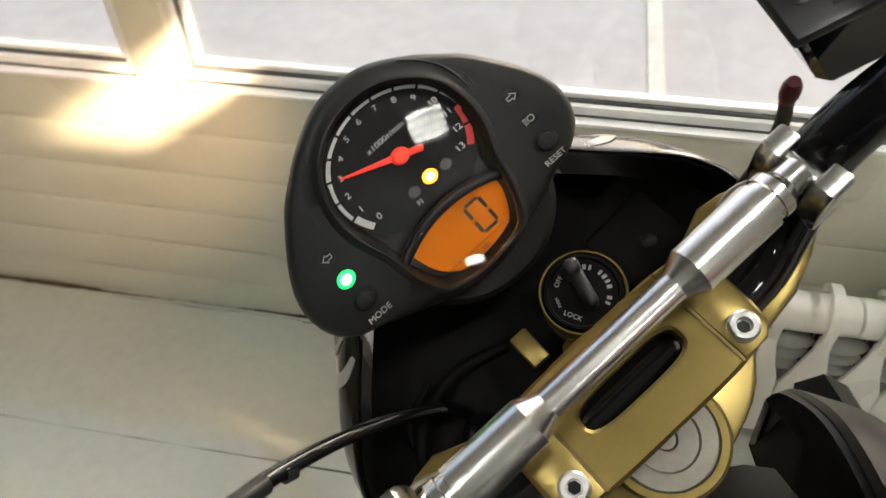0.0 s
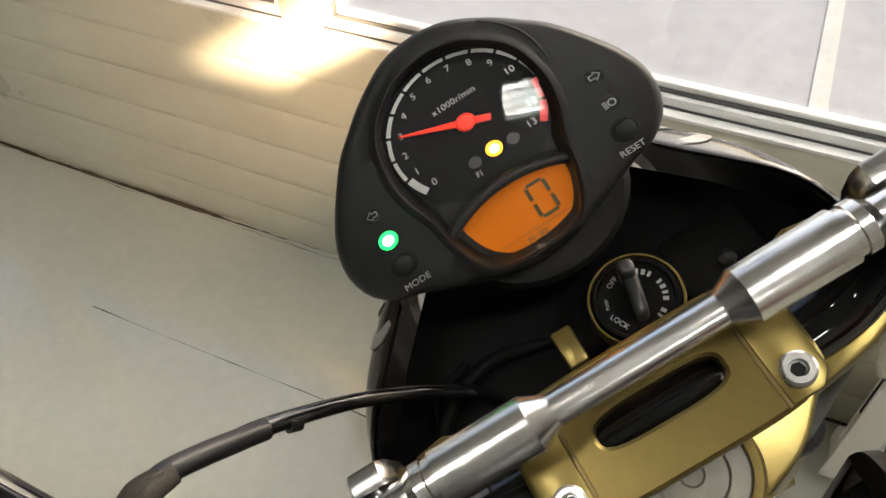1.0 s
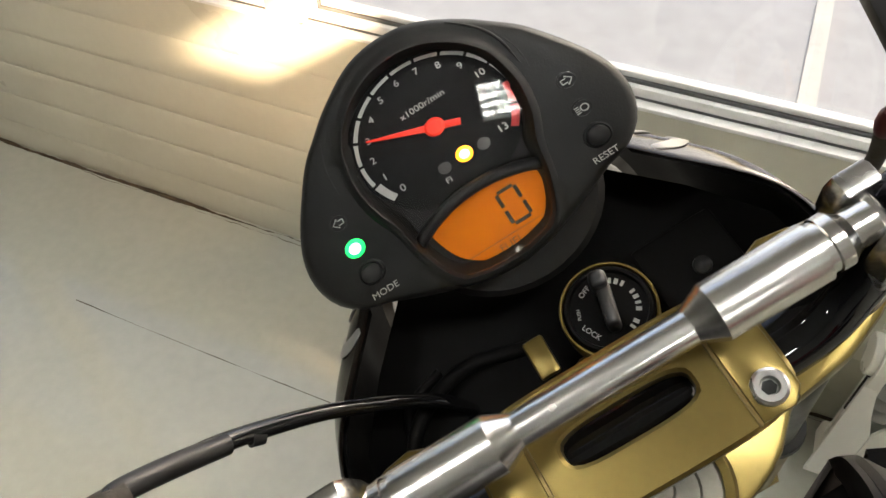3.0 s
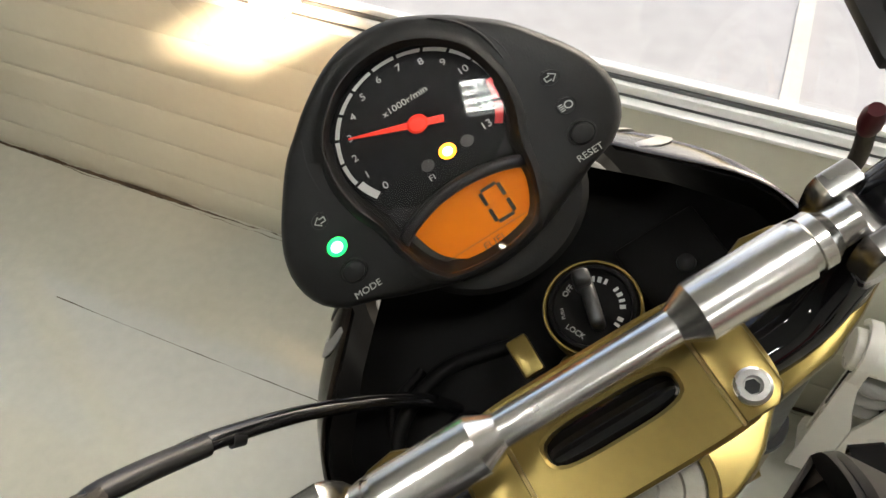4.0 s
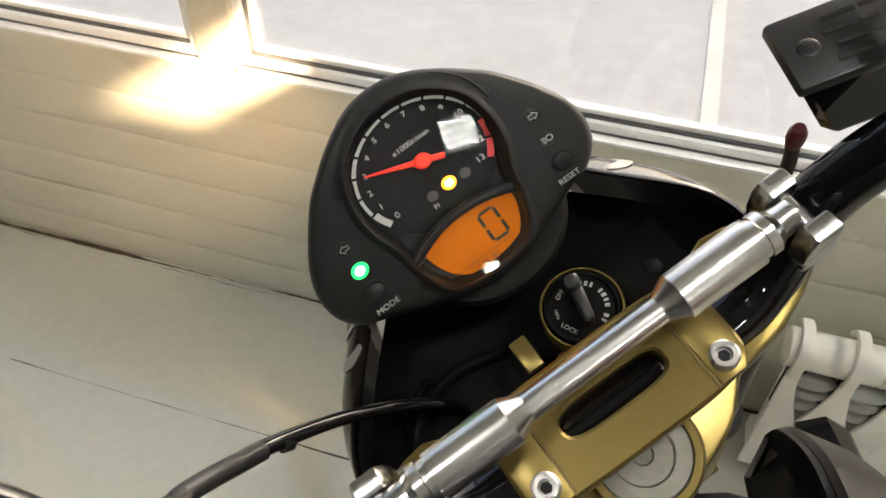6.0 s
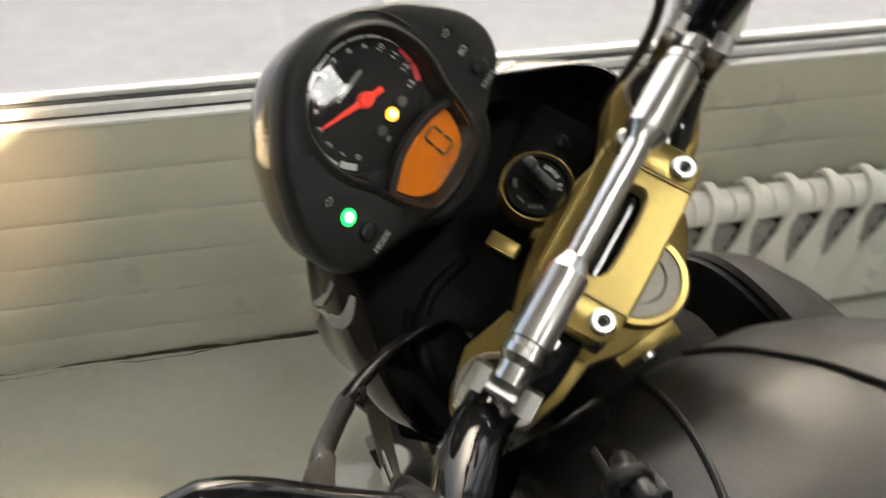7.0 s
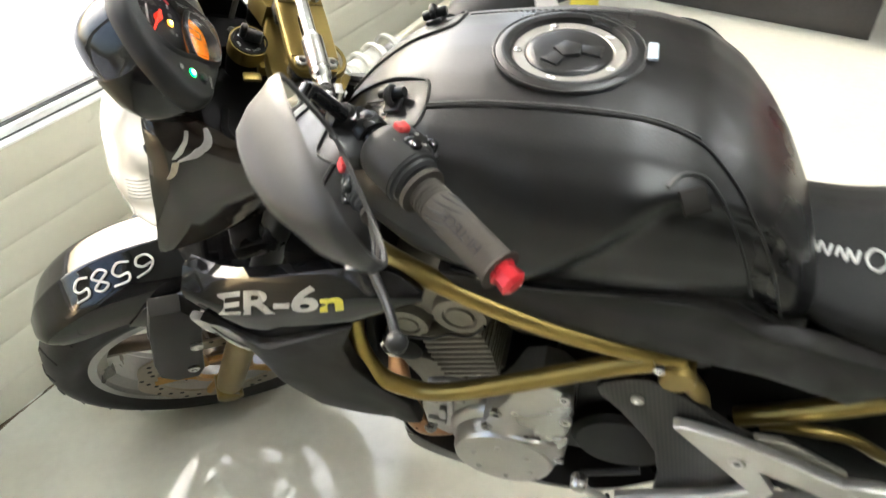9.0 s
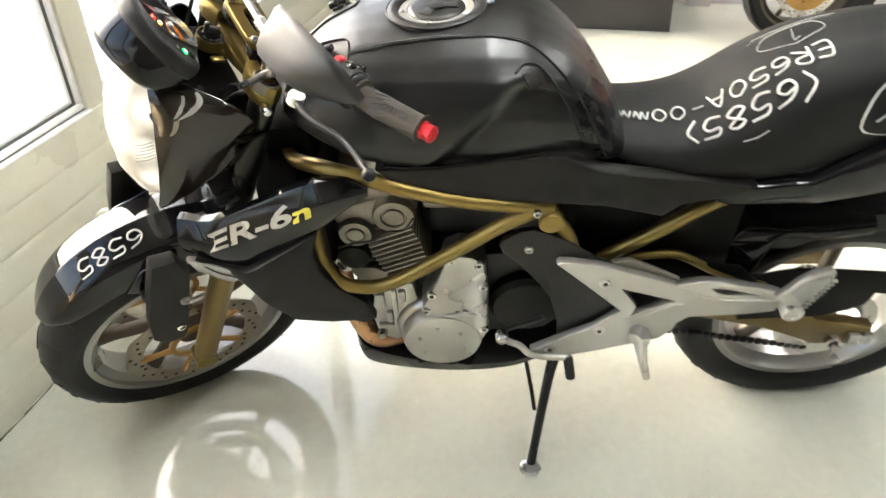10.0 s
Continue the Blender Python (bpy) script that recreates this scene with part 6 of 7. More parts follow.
    part("lamp_seam", bm_tube([(1.232, s * 0.2035, 0.680), (1.190, s * 0.2140, 0.660), (1.158, s * 0.2165, 0.648)], 0.0011, 6), M_DARK, scoop)
    if s < 0:
        scoop.location = (0, 0.034, -0.012)
        rows = []
        for x, z, wide in ((1.236, 0.735, 0.3), (1.216, 0.775, 0.7), (1.190, 0.808, 0.9), (1.155, 0.842, 1.0), (1.125, 0.858, 1.0), (1.090, 0.864, 1.0), (1.045, 0.862, 0.9), (0.995, 0.852, 0.8)):
            o = [(x - 0.075 * wide, -0.080, z - 0.105 * wide), (x - 0.020 * wide, -0.110, z - 0.060 * wide), (x - 0.006, -0.103, z - 0.016), (x, -0.100, z - 0.003), (x, -0.105, z), (x - 0.002, -0.112, z - 0.003), (x - 0.006, -0.140, z - 0.022), (x - 0.012, -0.172, z - 0.060), (x - 0.016, -0.182, z - 0.110)]
            rows.append(o + [(a + 0.004, b + (0.004 if k < 4 else -0.001), c - 0.006) for k, (a, b, c) in reversed(list(enumerate(o)))])
        rows = [list(r) for r in zip(*[smooth_path(c, 4) for c in zip(*rows)])]
        part("scoop_inner", bm_loft(rows), M_COVER, scoop, "dull black hollow inside of the scoop", 40).location = (0, -0.034, 0.012)
    if s > 0:
        for body, mat, x, size in (("ER-6", M_SILVERPRINT, 1.116, 0.064), ("n", M_YELLOWPRINT, 1.020, 0.056)):
            t = text_bm(body, size, 0.0004, 0.0016)
            mm = pose(0, 0, 0, 90, 0, 180)
            t = moved(moved(t, Matrix.Diagonal((1.46, 0.62, 1, 1))), Matrix.Translation((x, 0, 0.757 + (1.116 - x) * 0.46)) @ mm @ Matrix.Rotation(radians(27), 4, "Z") @ Matrix(((1, 0.60, 0, 0), (0, 1, 0, 0), (0, 0, 1, 0), (0, 0, 0, 1))))
            for v in t.verts:
                v.co.y += scoop_side(v.co.x, v.co.z) + 0.0008
            part("lettering", t, mat, scoop)
    # carbon heel plate and silver footrest hanger
    carbon = [(0.705, 0.688), (0.700, 0.702), (0.672, 0.723), (0.649, 0.727), (0.625, 0.718), (0.585, 0.692), (0.565, 0.673), (0.533, 0.648), (0.491, 0.627), (0.460, 0.560), (0.470, 0.505), (0.560, 0.430), (0.588, 0.420), (0.593, 0.485), (0.601, 0.511), (0.608, 0.545), (0.631, 0.586), (0.669, 0.640), (0.699, 0.671)]
    plate = part("heel_plate", flank(carbon, 0.012, 0.188, s, 0.003), M_CARBON, bike, "carbon fibre heel plate with bolts")
    part("plate_bolt", hex_bolt((0.655, s * 0.194, 0.682), (0, s, 0), 0.008, 0.005), M_STEEL, plate)
    up = [(0.608, 0.662), (0.602, 0.667), (0.585, 0.666), (0.536, 0.656), (0.496, 0.642), (0.445, 0.622), (0.392, 0.598), (0.378, 0.603), (0.350, 0.608), (0.315, 0.606), (0.262, 0.591), (0.220, 0.580), (0.203, 0.572), (0.196, 0.545), (0.203, 0.522), (0.252, 0.514), (0.313, 0.511), (0.354, 0.509), (0.373, 0.492), (0.378, 0.471), (0.399, 0.443), (0.437, 0.431), (0.507, 0.409), (0.566, 0.393), (0.633, 0.400), (0.641, 0.411), (0.577, 0.454), (0.527, 0.483), (0.483, 0.530), (0.539, 0.590)]
    hole = [(0.487, 0.592), (0.437, 0.574), (0.388, 0.555), (0.425, 0.535), (0.461, 0.516), (0.455, 0.541)]
    slot = [(0.330, 0.589), (0.299, 0.584), (0.244, 0.567), (0.300, 0.570), (0.318, 0.577)]
    hanger = part("footrest_hanger", bm_plate(up, [hole, slot], 0.016, 0.0028, Matrix.Translation((0, s * 0.206, 0)) @ pose(0, 0, 0, 90)), M_SILVER, bike, "silver forked footrest hanger")
    part("hanger_web", flank([(0.510, 0.646), (0.478, 0.650), (0.440, 0.630), (0.384, 0.596), (0.392, 0.580), (0.492, 0.624)], 0.010, 0.192, s, 0.002), M_CAST, hanger)
    part("hanger_ridge", bm_tube([(0.384, s * 0.2145, 0.590), (0.350, s * 0.2150, 0.573), (0.310, s * 0.2155, 0.560), (0.260, s * 0.2150, 0.556), (0.206, s * 0.2145, 0.553)], [0.0012, 0.003, 0.0032, 0.003, 0.002], 8), M_SILVER, hanger)
    part("hanger_ridge", bm_tube([(0.470, s * 0.2145, 0.507), (0.430, s * 0.2150, 0.522), (0.392, s * 0.2150, 0.546), (0.372, s * 0.2145, 0.548)], [0.0012, 0.003, 0.003, 0.0015], 8), M_SILVER, hanger)
    for x, z in ((0.520, 0.612), (0.515, 0.474), (0.604, 0.418)):
        hb = part("hanger_bolt", bm_lathe([(0.011, 0), (0.011, 0.0035), (0.009, 0.0048), (0.0055, 0.005), (0.0050, 0.0036), (0.001, 0.0034)], (x, s * 0.2135, z), (0, s, 0), 20), M_STEEL, hanger)
        part("bolt_socket", bm_lathe([(0.0046, 0.0038), (0.0046, 0.0044)], (x, s * 0.2135, z), (0, s, 0), 6), M_DARK, hb)
    peg = part("footrest", bm_tube([(0.441, s * 0.232, 0.466), (0.438, s * 0.240, 0.452), (0.434, s * 0.250, 0.430), (0.424, s * 0.258, 0.395), (0.420, s * 0.260, 0.382), (0.419, s * 0.260, 0.379)], [0.013, 0.012, 0.0085, 0.0075, 0.0075, 0.005], 16, 1), M_STEEL, bike, "steel rider footrest")
    part("footrest_clamp", merge(bm_box((0.438, s * 0.226, 0.470), (0.030, 0.030, 0.020), 0.004), bm_lathe([(0.013, -0.014), (0.014, -0.012), (0.014, 0.012), (0.011, 0.014), (0.004, 0.015)], (0.447, s * 0.228, 0.476), (0.5, s * 0.85, 0), 18)), M_ALU, peg)
    pil = [(0.226, 0.590), (0.212, 0.612), (0.200, 0.632), (0.178, 0.652), (0.152, 0.661), (0.144, 0.654), (0.144, 0.632), (0.160, 0.598), (0.172, 0.560), (0.190, 0.556)]
    pillion = part("pillion_footrest", flank(pil, 0.016, 0.232, s, 0.004), M_SILVER, bike, "folded silver pillion footrest with a ribbed rubber pad")
    part("rubber_pad", flank([(0.206, 0.606), (0.192, 0.630), (0.172, 0.645), (0.153, 0.652), (0.152, 0.634), (0.168, 0.600), (0.180, 0.578)], 0.004, 0.2415, s, 0.001), M_RIM, pillion, "grey ribbed rubber pad")
    for k in range(9):
        part("pad_tooth", bm_box((0.1735 - 0.0035 * k, s * 0.243, 0.572 + 0.0085 * k), (0.010, 0.006, 0.0045), 0.001), M_SILVER, pillion)
    part("pillion_pivot", bm_lathe([(0.020, -0.016), (0.020, 0.010), (0.017, 0.014), (0.010, 0.0145), (0.009, 0.011), (0.002, 0.0105)], (0.184, s * 0.228, 0.545), (0, s, 0), 24), M_ALU, pillion)
    part("pivot_pin", bm_lathe([(0.007, 0), (0.007, 0.016), (0.005, 0.018), (0.001, 0.0182)], (0.196, s * 0.226, 0.566), (0, s, 0), 14), M_STEEL, pillion)
# engine
engine = part("crankcase", merge(bm_box((0.76, 0, 0.455), (0.34, 0.26, 0.21), 0.03), bm_box((0.66, 0, 0.52), (0.20, 0.26, 0.16), 0.02)), M_SATIN, bike, "black crankcase of the twin-cylinder engine")
part("sump", bm_box((0.78, 0, 0.335), (0.24, 0.18, 0.06), 0.02), M_CAST, engine)
for s in (1, -1):
    front = [(0.935, 0.535), (0.905, 0.552), (0.862, 0.548), (0.850, 0.470), (0.868, 0.395), (0.905, 0.372), (0.940, 0.392), (0.948, 0.450)]
    fc = part("front_case", flank(front, 0.060, 0.125, s, 0.008), M_CASE, engine, "pale cast front of the crankcase")
    for x, z, w, h in ((0.928, 0.508, 0.018, 0.040), (0.900, 0.500, 0.010, 0.075), (0.922, 0.430, 0.030, 0.012), (0.885, 0.520, 0.014, 0.030), (0.912, 0.458, 0.012, 0.030)):
        part("cast_rib", bm_box((x, s * 0.158, z), (w, 0.012, h), 0.003), M_CASE, fc)
    part("drain_plug", bm_lathe([(0.010, 0), (0.010, 0.012), (0.007, 0.016), (0.002, 0.017)], (0.932, s * 0.155, 0.408), (0, s, 0), 6), M_STEEL, fc)
    part("side_case", bm_lathe([(0.092, 0.120), (0.092, 0.152), (0.088, 0.164), (0.079, 0.170), (0.077, 0.190), (0.073, 0.198), (0.062, 0.2015), (0.03, 0.2025), (0.004, 0.2027)], (0.811, 0, 0.424), (0, s, 0), 56), M_CASE, engine, "silver round engine cover")
    for k in range(6):
        a = radians(60 * k + 20)
        part("case_screw", hex_bolt((0.811 + 0.046 * math.cos(a), s * 0.200, 0.424 + 0.046 * math.sin(a)), (0, s, 0), 0.0050, 0.0045), M_CASE, engine)
    upper = [(0.800, 0.652), (0.772, 0.668), (0.748, 0.660), (0.730, 0.638), (0.722, 0.580), (0.722, 0.450), (0.738, 0.400), (0.790, 0.420), (0.838, 0.478), (0.846, 0.520), (0.836, 0.545), (0.815, 0.600)]
    cover = part("upper_case", bent(flank(upper, 0.066, 0.158, s, 0.010), lambda x, z: 0.006 * math.exp(-((x - 0.775) / 0.04) ** 2)), M_CASE, engine, "silver upper engine cover")
    part("case_edge", bm_tube([(0.742, s * 0.193, 0.500), (0.765, s * 0.198, 0.512), (0.792, s * 0.197, 0.508), (0.815, s * 0.190, 0.500)], [0.003, 0.004, 0.004, 0.002], 8), M_CASE, cover)
    for x, z in ((0.786, 0.650), (0.740, 0.640), (0.732, 0.580), (0.826, 0.560), (0.838, 0.515), (0.730, 0.455)):
        sc = part("cover_screw", hex_bolt((x, s * 0.188, z), (0, s, 0), 0.0085, 0.008), M_STEEL, cover)
        part("screw_socket", bm_lathe([(0.0042, 0.0066), (0.0042, 0.0072)], (x, s * 0.188, z), (0, s, 0), 6), M_DARK, sc)
tiltm = Matrix.Translation((0.888, 0, 0.650)) @ pose(0, 0, 0, 0, 22, 0)
cyl = part("cylinder_block", moved(bm_box((0, 0, -0.02), (0.074, 0.28, 0.13), 0.01), tiltm), M_CAST, bike, "finned cylinder block")
for k in range(9):
    part("cooling_fin", moved(bm_box((0.002 - 0.0012 * k, 0, -0.058 + k * 0.0118), (0.094 - 0.002 * abs(k - 5), 0.325, 0.0046), 0.0018), tiltm), M_CAST, cyl)
head = part("cylinder_head", moved(bm_box((0, 0, 0.082), (0.150, 0.290, 0.062), 0.016), tiltm), M_CAST, bike, "cast cylinder head with round covers")
for s in (1, -1):
    for x, z, r in ((0.884, 0.728, 0.037), (0.954, 0.688, 0.030)):
        c = (x, s * 0.142, z)
        part("cam_cover", bm_lathe([(r, -0.03), (r, 0.010), (r * 0.93, 0.016), (r * 0.62, 0.017), (r * 0.57, 0.013), (r * 0.50, 0.013), (r * 0.46, 0.017), (r * 0.12, 0.018)], c, (0, s, 0), 32), M_CAST, head)
    c = (0.962, s * 0.150, 0.632)
    part("plug_cover", bm_lathe([(0.030, -0.08), (0.031, 0.0), (0.027, 0.012), (0.015, 0.017), (0.004, 0.0175)], c, (0, s, 0), 28), M_COVER, head)
    part("pipe_flange", bm_lathe([(0.024, 0), (0.026, 0.006), (0.022, 0.014), (0.018, 0.015)], (0.985, s * 0.130, 0.598), (0.7, s * 0.3, -0.5), 20), M_CHROME, head, "bright exhaust flange")
part("head_wire", bm_tube([(0.985, 0.168, 0.668), (0.955, 0.172, 0.682), (0.920, 0.172, 0.688), (0.895, 0.174, 0.710), (0.868, 0.172, 0.712), (0.850, 0.168, 0.735)], 0.0022, 6), M_DARK, head)
part("coolant_hose", bm_tube([(0.83, 0.15, 0.76), (0.79, 0.155, 0.765), (0.75, 0.15, 0.77), (0.71, 0.12, 0.78)], [0.012, 0.013, 0.012, 0.011], 12), M_CAST, bike)
for s in (1, -1):
    part("exhaust_header", bm_tube([(0.94, s * 0.07, 0.62), (1.00, s * 0.09, 0.56), (0.990, s * 0.124, 0.45), (0.970, s * 0.134, 0.385), (0.938, s * 0.130, 0.345), (0.86, s * 0.09, 0.325)], 0.019, 14), M_COPPER, bike, "heat-tinted exhaust header")
    part("engine_mount", bm_prism([(0.985, 0.59), (0.93, 0.585), (0.87, 0.545), (0.885, 0.49), (0.93, 0.46), (0.95, 0.53)], 0.02, 0.004, Matrix.Translation((0, s * 0.135, 0)) @ pose(0, 0, 0, 90)), M_CAST, bike)
part("headstock", bm_box((1.075, 0, 0.785), (0.12, 0.14, 0.14), 0.03), M_INNER, bike, "black headstock and wiring")
part("radiator_shroud", bm_box((1.070, 0, 0.715), (0.07, 0.33, 0.19), 0.012), M_INNER, bike, "black radiator shroud")
part("radiator_core", bm_box((1.02, 0, 0.64), (0.03, 0.30, 0.28), 0.005), M_DARK, bike, "dark radiator behind the front wheel")
rows = []
for x, w, z0, z1 in ((0.998, 0.10, 0.31, 0.395), (0.988, 0.140, 0.262, 0.375), (0.95, 0.155, 0.236, 0.335), (0.80, 0.160, 0.232, 0.290), (0.66, 0.155, 0.246, 0.292), (0.55, 0.12, 0.275, 0.310)):
    rows.append([(x, w, z1), (x, w * 0.97, (z0 + z1) / 2), (x, w * 0.75, z0 + 0.006), (x, 0, z0), (x, -w * 0.75, z0 + 0.006), (x, -w * 0.97, (z0 + z1) / 2), (x, -w, z1)])
rows = [list(r) for r in zip(*[smooth_path(c, 5) for c in zip(*rows)])]
part("belly_pan", bm_loft(rows), M_SATIN, bike, "black belly pan under the engine")
part("inner_block", bm_box((0.66, 0, 0.72), (0.36, 0.24, 0.17), 0.03), M_SATIN, bike, "black airbox and wiring under the tank")
part("sprocket_cover", bm_lathe([(0.075, 0.08), (0.075, 0.150), (0.066, 0.160), (0.02, 0.162)], (0.645, 0, 0.478), (0, 1, 0), 32), M_COVER, bike, "black front sprocket cover")
part("battery_box", bm_box((0.4225, 0, 0.63), (0.305, 0.25, 0.26), 0.02), M_INNER, bike, "black battery box and inner mudguard")
part("chain_guard", flank([(0.53, 0.60), (0.40, 0.60), (0.26, 0.575), (0.21, 0.522), (0.24, 0.475), (0.40, 0.44), (0.52, 0.42)], 0.010, 0.150, 1, 0.002), M_INNER, bike, "black chain guard")
part("chain_guard", flank([(0.235, 0.530), (0.140, 0.550), (0.075, 0.545), (-0.060, 0.530), (-0.100, 0.500), (-0.070, 0.470), (-0.025, 0.476), (-0.017, 0.441), (0.010, 0.424), (0.059, 0.407), (0.220, 0.400)], 0.008, 0.136, 1, 0.002), M_INNER, bike, "black upper chain guard")
# gear lever and side stand
gear = part("gear_lever", bm_tube([(0.696, 0.232, 0.476), (0.681, 0.236, 0.471), (0.664, 0.236, 0.460), (0.647, 0.236, 0.436), (0.620, 0.236, 0.424), (0.573, 0.236, 0.419)], [0.006, 0.006, 0.0062, 0.0065, 0.0068, 0.0072], 12), M_SILVER, bike, "silver gear lever with black rubber")
part("lever_joint", bm_lathe([(0.010, -0.008), (0.012, -0.004), (0.012, 0.010), (0.009, 0.014), (0.003, 0.015)], (0.698, 0.228, 0.482), (0, 1, 0), 18), M_STEEL, gear)
part("lever_rubber", bm_lathe([(0.008, -0.002), (0.0095, 0.004), (0.0095, 0.040), (0.007, 0.044)], (0.571, 0.236, 0.420), (-0.12, 0.62, -0.78), 18), M_RUBBER, gear)
part("lever_rod", bm_tube([(0.698, 0.216, 0.482), (0.66, 0.210, 0.490), (0.62, 0.205, 0.505)], 0.0045, 10), M_SATIN, gear)
foot = Vector((0.630, 0.290, 0.072))
stand = part("side_stand", bm_tube([(0.580, 0.150, 0.300), (0.592, 0.175, 0.245), (0.612, 0.235, 0.160), foot], [0.013, 0.011, 0.010, 0.010], 14), M_SATIN, bike, "black side stand, down")
part("stand_foot", bm_lathe([(0.022, 0.0), (0.024, 0.004), (0.022, 0.010), (0.008, 0.016)], (0.630, 0.292, 0.0712), (0, -0.2348, 0.972), 20), M_STEEL, stand)
part("stand_spring", bm_tube([(0.640, 0.165, 0.30), (0.628, 0.190, 0.235), (0.620, 0.21, 0.185)], 0.0045, 8), M_SATIN, stand)
# swing arm, chain, mudguard, tail
for s in (1, -1):
    arm = [(0.500, 0.500), (0.420, 0.505), (0.310, 0.480), (0.160, 0.440), (0.050, 0.378), (-0.075, 0.345), (-0.085, 0.290), (0.030, 0.292), (0.150, 0.350), (0.300, 0.395), (0.480, 0.430)]
    sw_ = part("swing_arm", flank(arm, 0.030, 0.112, s, 0.006), M_GOLDDARK, bike, "gold box-section swing arm")
    part("axle_nut", bm_lathe([(0.017, 0), (0.017, 0.012), (0.011, 0.014), (0.010, 0.026), (0.008, 0.028)], (0.0, s * 0.128, 0.312), (0, s, 0), 6), M_STEEL, sw_)
    part("chain_adjuster", bm_box((-0.055, s * 0.132, 0.318), (0.05, 0.012, 0.030), 0.003), M_STEEL, sw_)
part("sprocket", bm_hoop([(0.070, -0.003), (0.104, -0.003), (0.106, 0.003), (0.070, 0.003)], (0, 0.085, 0.312), (0, 1, 0), 44), M_STEEL, bike)
for k in range(36):
    a = k / 35
    part("chain_link", bm_box((0.62 - 0.60 * a, 0.086, 0.362 - 0.135 * a), (0.014, 0.010, 0.012), 0.002), M_DARK, bike)
    part("chain_link", bm_box((0.62 - 0.60 * a, 0.086, 0.535 - 0.120 * a), (0.014, 0.010, 0.012), 0.002), M_DARK, bike)
rings = []
for k in range(15):
    a = radians(40 + 120 * k / 14)
    r = 0.345
    o = [(RA[0] + (r - q) * math.cos(a), y, RA[2] + (r - q) * math.sin(a)) for y, q in ((-0.098, 0.05), (-0.09, 0.015), (-0.05, 0), (0.05, 0), (0.09, 0.015), (0.098, 0.05))]
    rings.append(o + [(RA[0] + (math.hypot(x - RA[0], z - RA[2]) - 0.004) * math.cos(a), y * 0.96, RA[2] + (math.hypot(x - RA[0], z - RA[2]) - 0.004) * math.sin(a)) for x, y, z in o[::-1]])
part("rear_mudguard", bm_loft(rings), M_BLACK, bike, "gloss black rear mudguard")
part("rear_shock", bm_tube([(0.43, -0.09, 0.62), (0.28, -0.09, 0.52)], 0.03, 16, 1), M_SATIN, bike)
rows = []
for x, z, w in ((0.330, 0.500, 0.050), (0.318, 0.545, 0.090), (0.292, 0.588, 0.112), (0.250, 0.625, 0.120), (0.190, 0.640, 0.122), (0.110, 0.638, 0.120), (0.020, 0.642, 0.112)):
    cross = [(0, 0.012), (0.55, 0.008), (0.84, -0.004), (0.97, -0.030), (1.0, -0.075), (0.96, -0.120)]
    rows.append([(x - 0.25 * max(0, -q) * (x > 0.2), f * w, z + q * (1.0 if x > 0.24 else 0.62 if x > 0.2 else 0.28)) for f, q in [(-f, q) for f, q in cross[:0:-1]] + cross])
rows = [list(r) for r in zip(*[smooth_path(c, 4) for c in zip(*rows)])]
rows = [r + [Vector((p.x - 0.003, p.y * 0.965, p.z - 0.004)) for p in r[::-1]] for r in [list(smooth_path([tuple(p) for p in r], 3)) for r in rows]]
part("hugger", bm_loft(rows), M_BLACK, bike, "gloss black inner mudguard over the rear tyre", 60)
for s in (1, -1):
    tail = [(0.405, 0.790), (0.30, 0.800), (0.21, 0.806), (0.12, 0.855), (0.0, 0.905), (-0.15, 0.945), (-0.28, 0.965), (-0.34, 0.955), (-0.22, 0.895), (-0.05, 0.82), (0.08, 0.765), (0.18, 0.742), (0.33, 0.755)]
    tail_ = part("tail_panel", bent(flank(tail, 0.03, 0.150, s, 0.006), lambda x, z: -0.05 * max(0, 0.05 - x) + 0.016 * (1 - min(1, ((z - np.interp(x, [-0.3, 0.0, 0.15, 0.4], [0.95, 0.87, 0.80, 0.775])) / 0.045) ** 2))), M_BLACK, bike, "gloss black tail panel", 50)
    part("tail_trim", bm_tube([(0.410, s * 0.168, 0.772), (0.322, s * 0.172, 0.776), (0.231, s * 0.174, 0.780), (0.150, s * 0.172, 0.800)], [0.002, 0.0035, 0.0035, 0.002], 8), M_BLACK, tail_)
    if s < 0:
        tail_.location = (0, 0.03, -0.04)
part("tail_under", bm_box((0.02, 0, 0.84), (0.50, 0.20, 0.06), 0.02), M_SATIN, bike)
part("tail_lamp", bm_box((-0.33, 0, 0.945), (0.04, 0.10, 0.04), 0.012), M_REDPLASTIC, bike)


# ---- small off-road bike by the wall, far motorcycle, platform ----
def knobby(name, c, r, half, axis, parent, rim_mat):
    m = frame_to(c, axis)
    tyre = part(name, moved(bm_hoop([(r * 0.5, -half * 0.8), (r * 0.75, -half), (r * 0.93, -half * 0.9), (r * 0.95, 0), (r * 0.93, half * 0.9), (r * 0.75, half), (r * 0.5, half * 0.8)], (0, 0, 0), (0, 0, 1), 40), m), M_RUBBER, parent, "knobbly off-road tyre")
    for k in range(22):
        for j in (-0.7, 0, 0.7):
            a = 2 * math.pi * (k + (0.5 if j == 0 else 0)) / 22
            part("knob", moved(bm_box((r * 0.965, 0, 0), (r * 0.09, r * 0.15, half * 0.42), 0.002, 1), m @ Matrix.Rotation(a, 4, "Z") @ Matrix.Translation((0, 0, j * half))), M_RUBBER, tyre)
    part("wheel_rim", moved(bm_lathe([(r * 0.55, -half * 0.8), (r * 0.52, -half * 0.6), (r * 0.42, -half * 0.3), (r * 0.12, -half * 0.2), (r * 0.12, half * 0.2), (r * 0.42, half * 0.3), (r * 0.52, half * 0.6), (r * 0.55, half * 0.8)], (0, 0, 0), (0, 0, 1), 32), m), rim_mat, tyre)
    return tyre


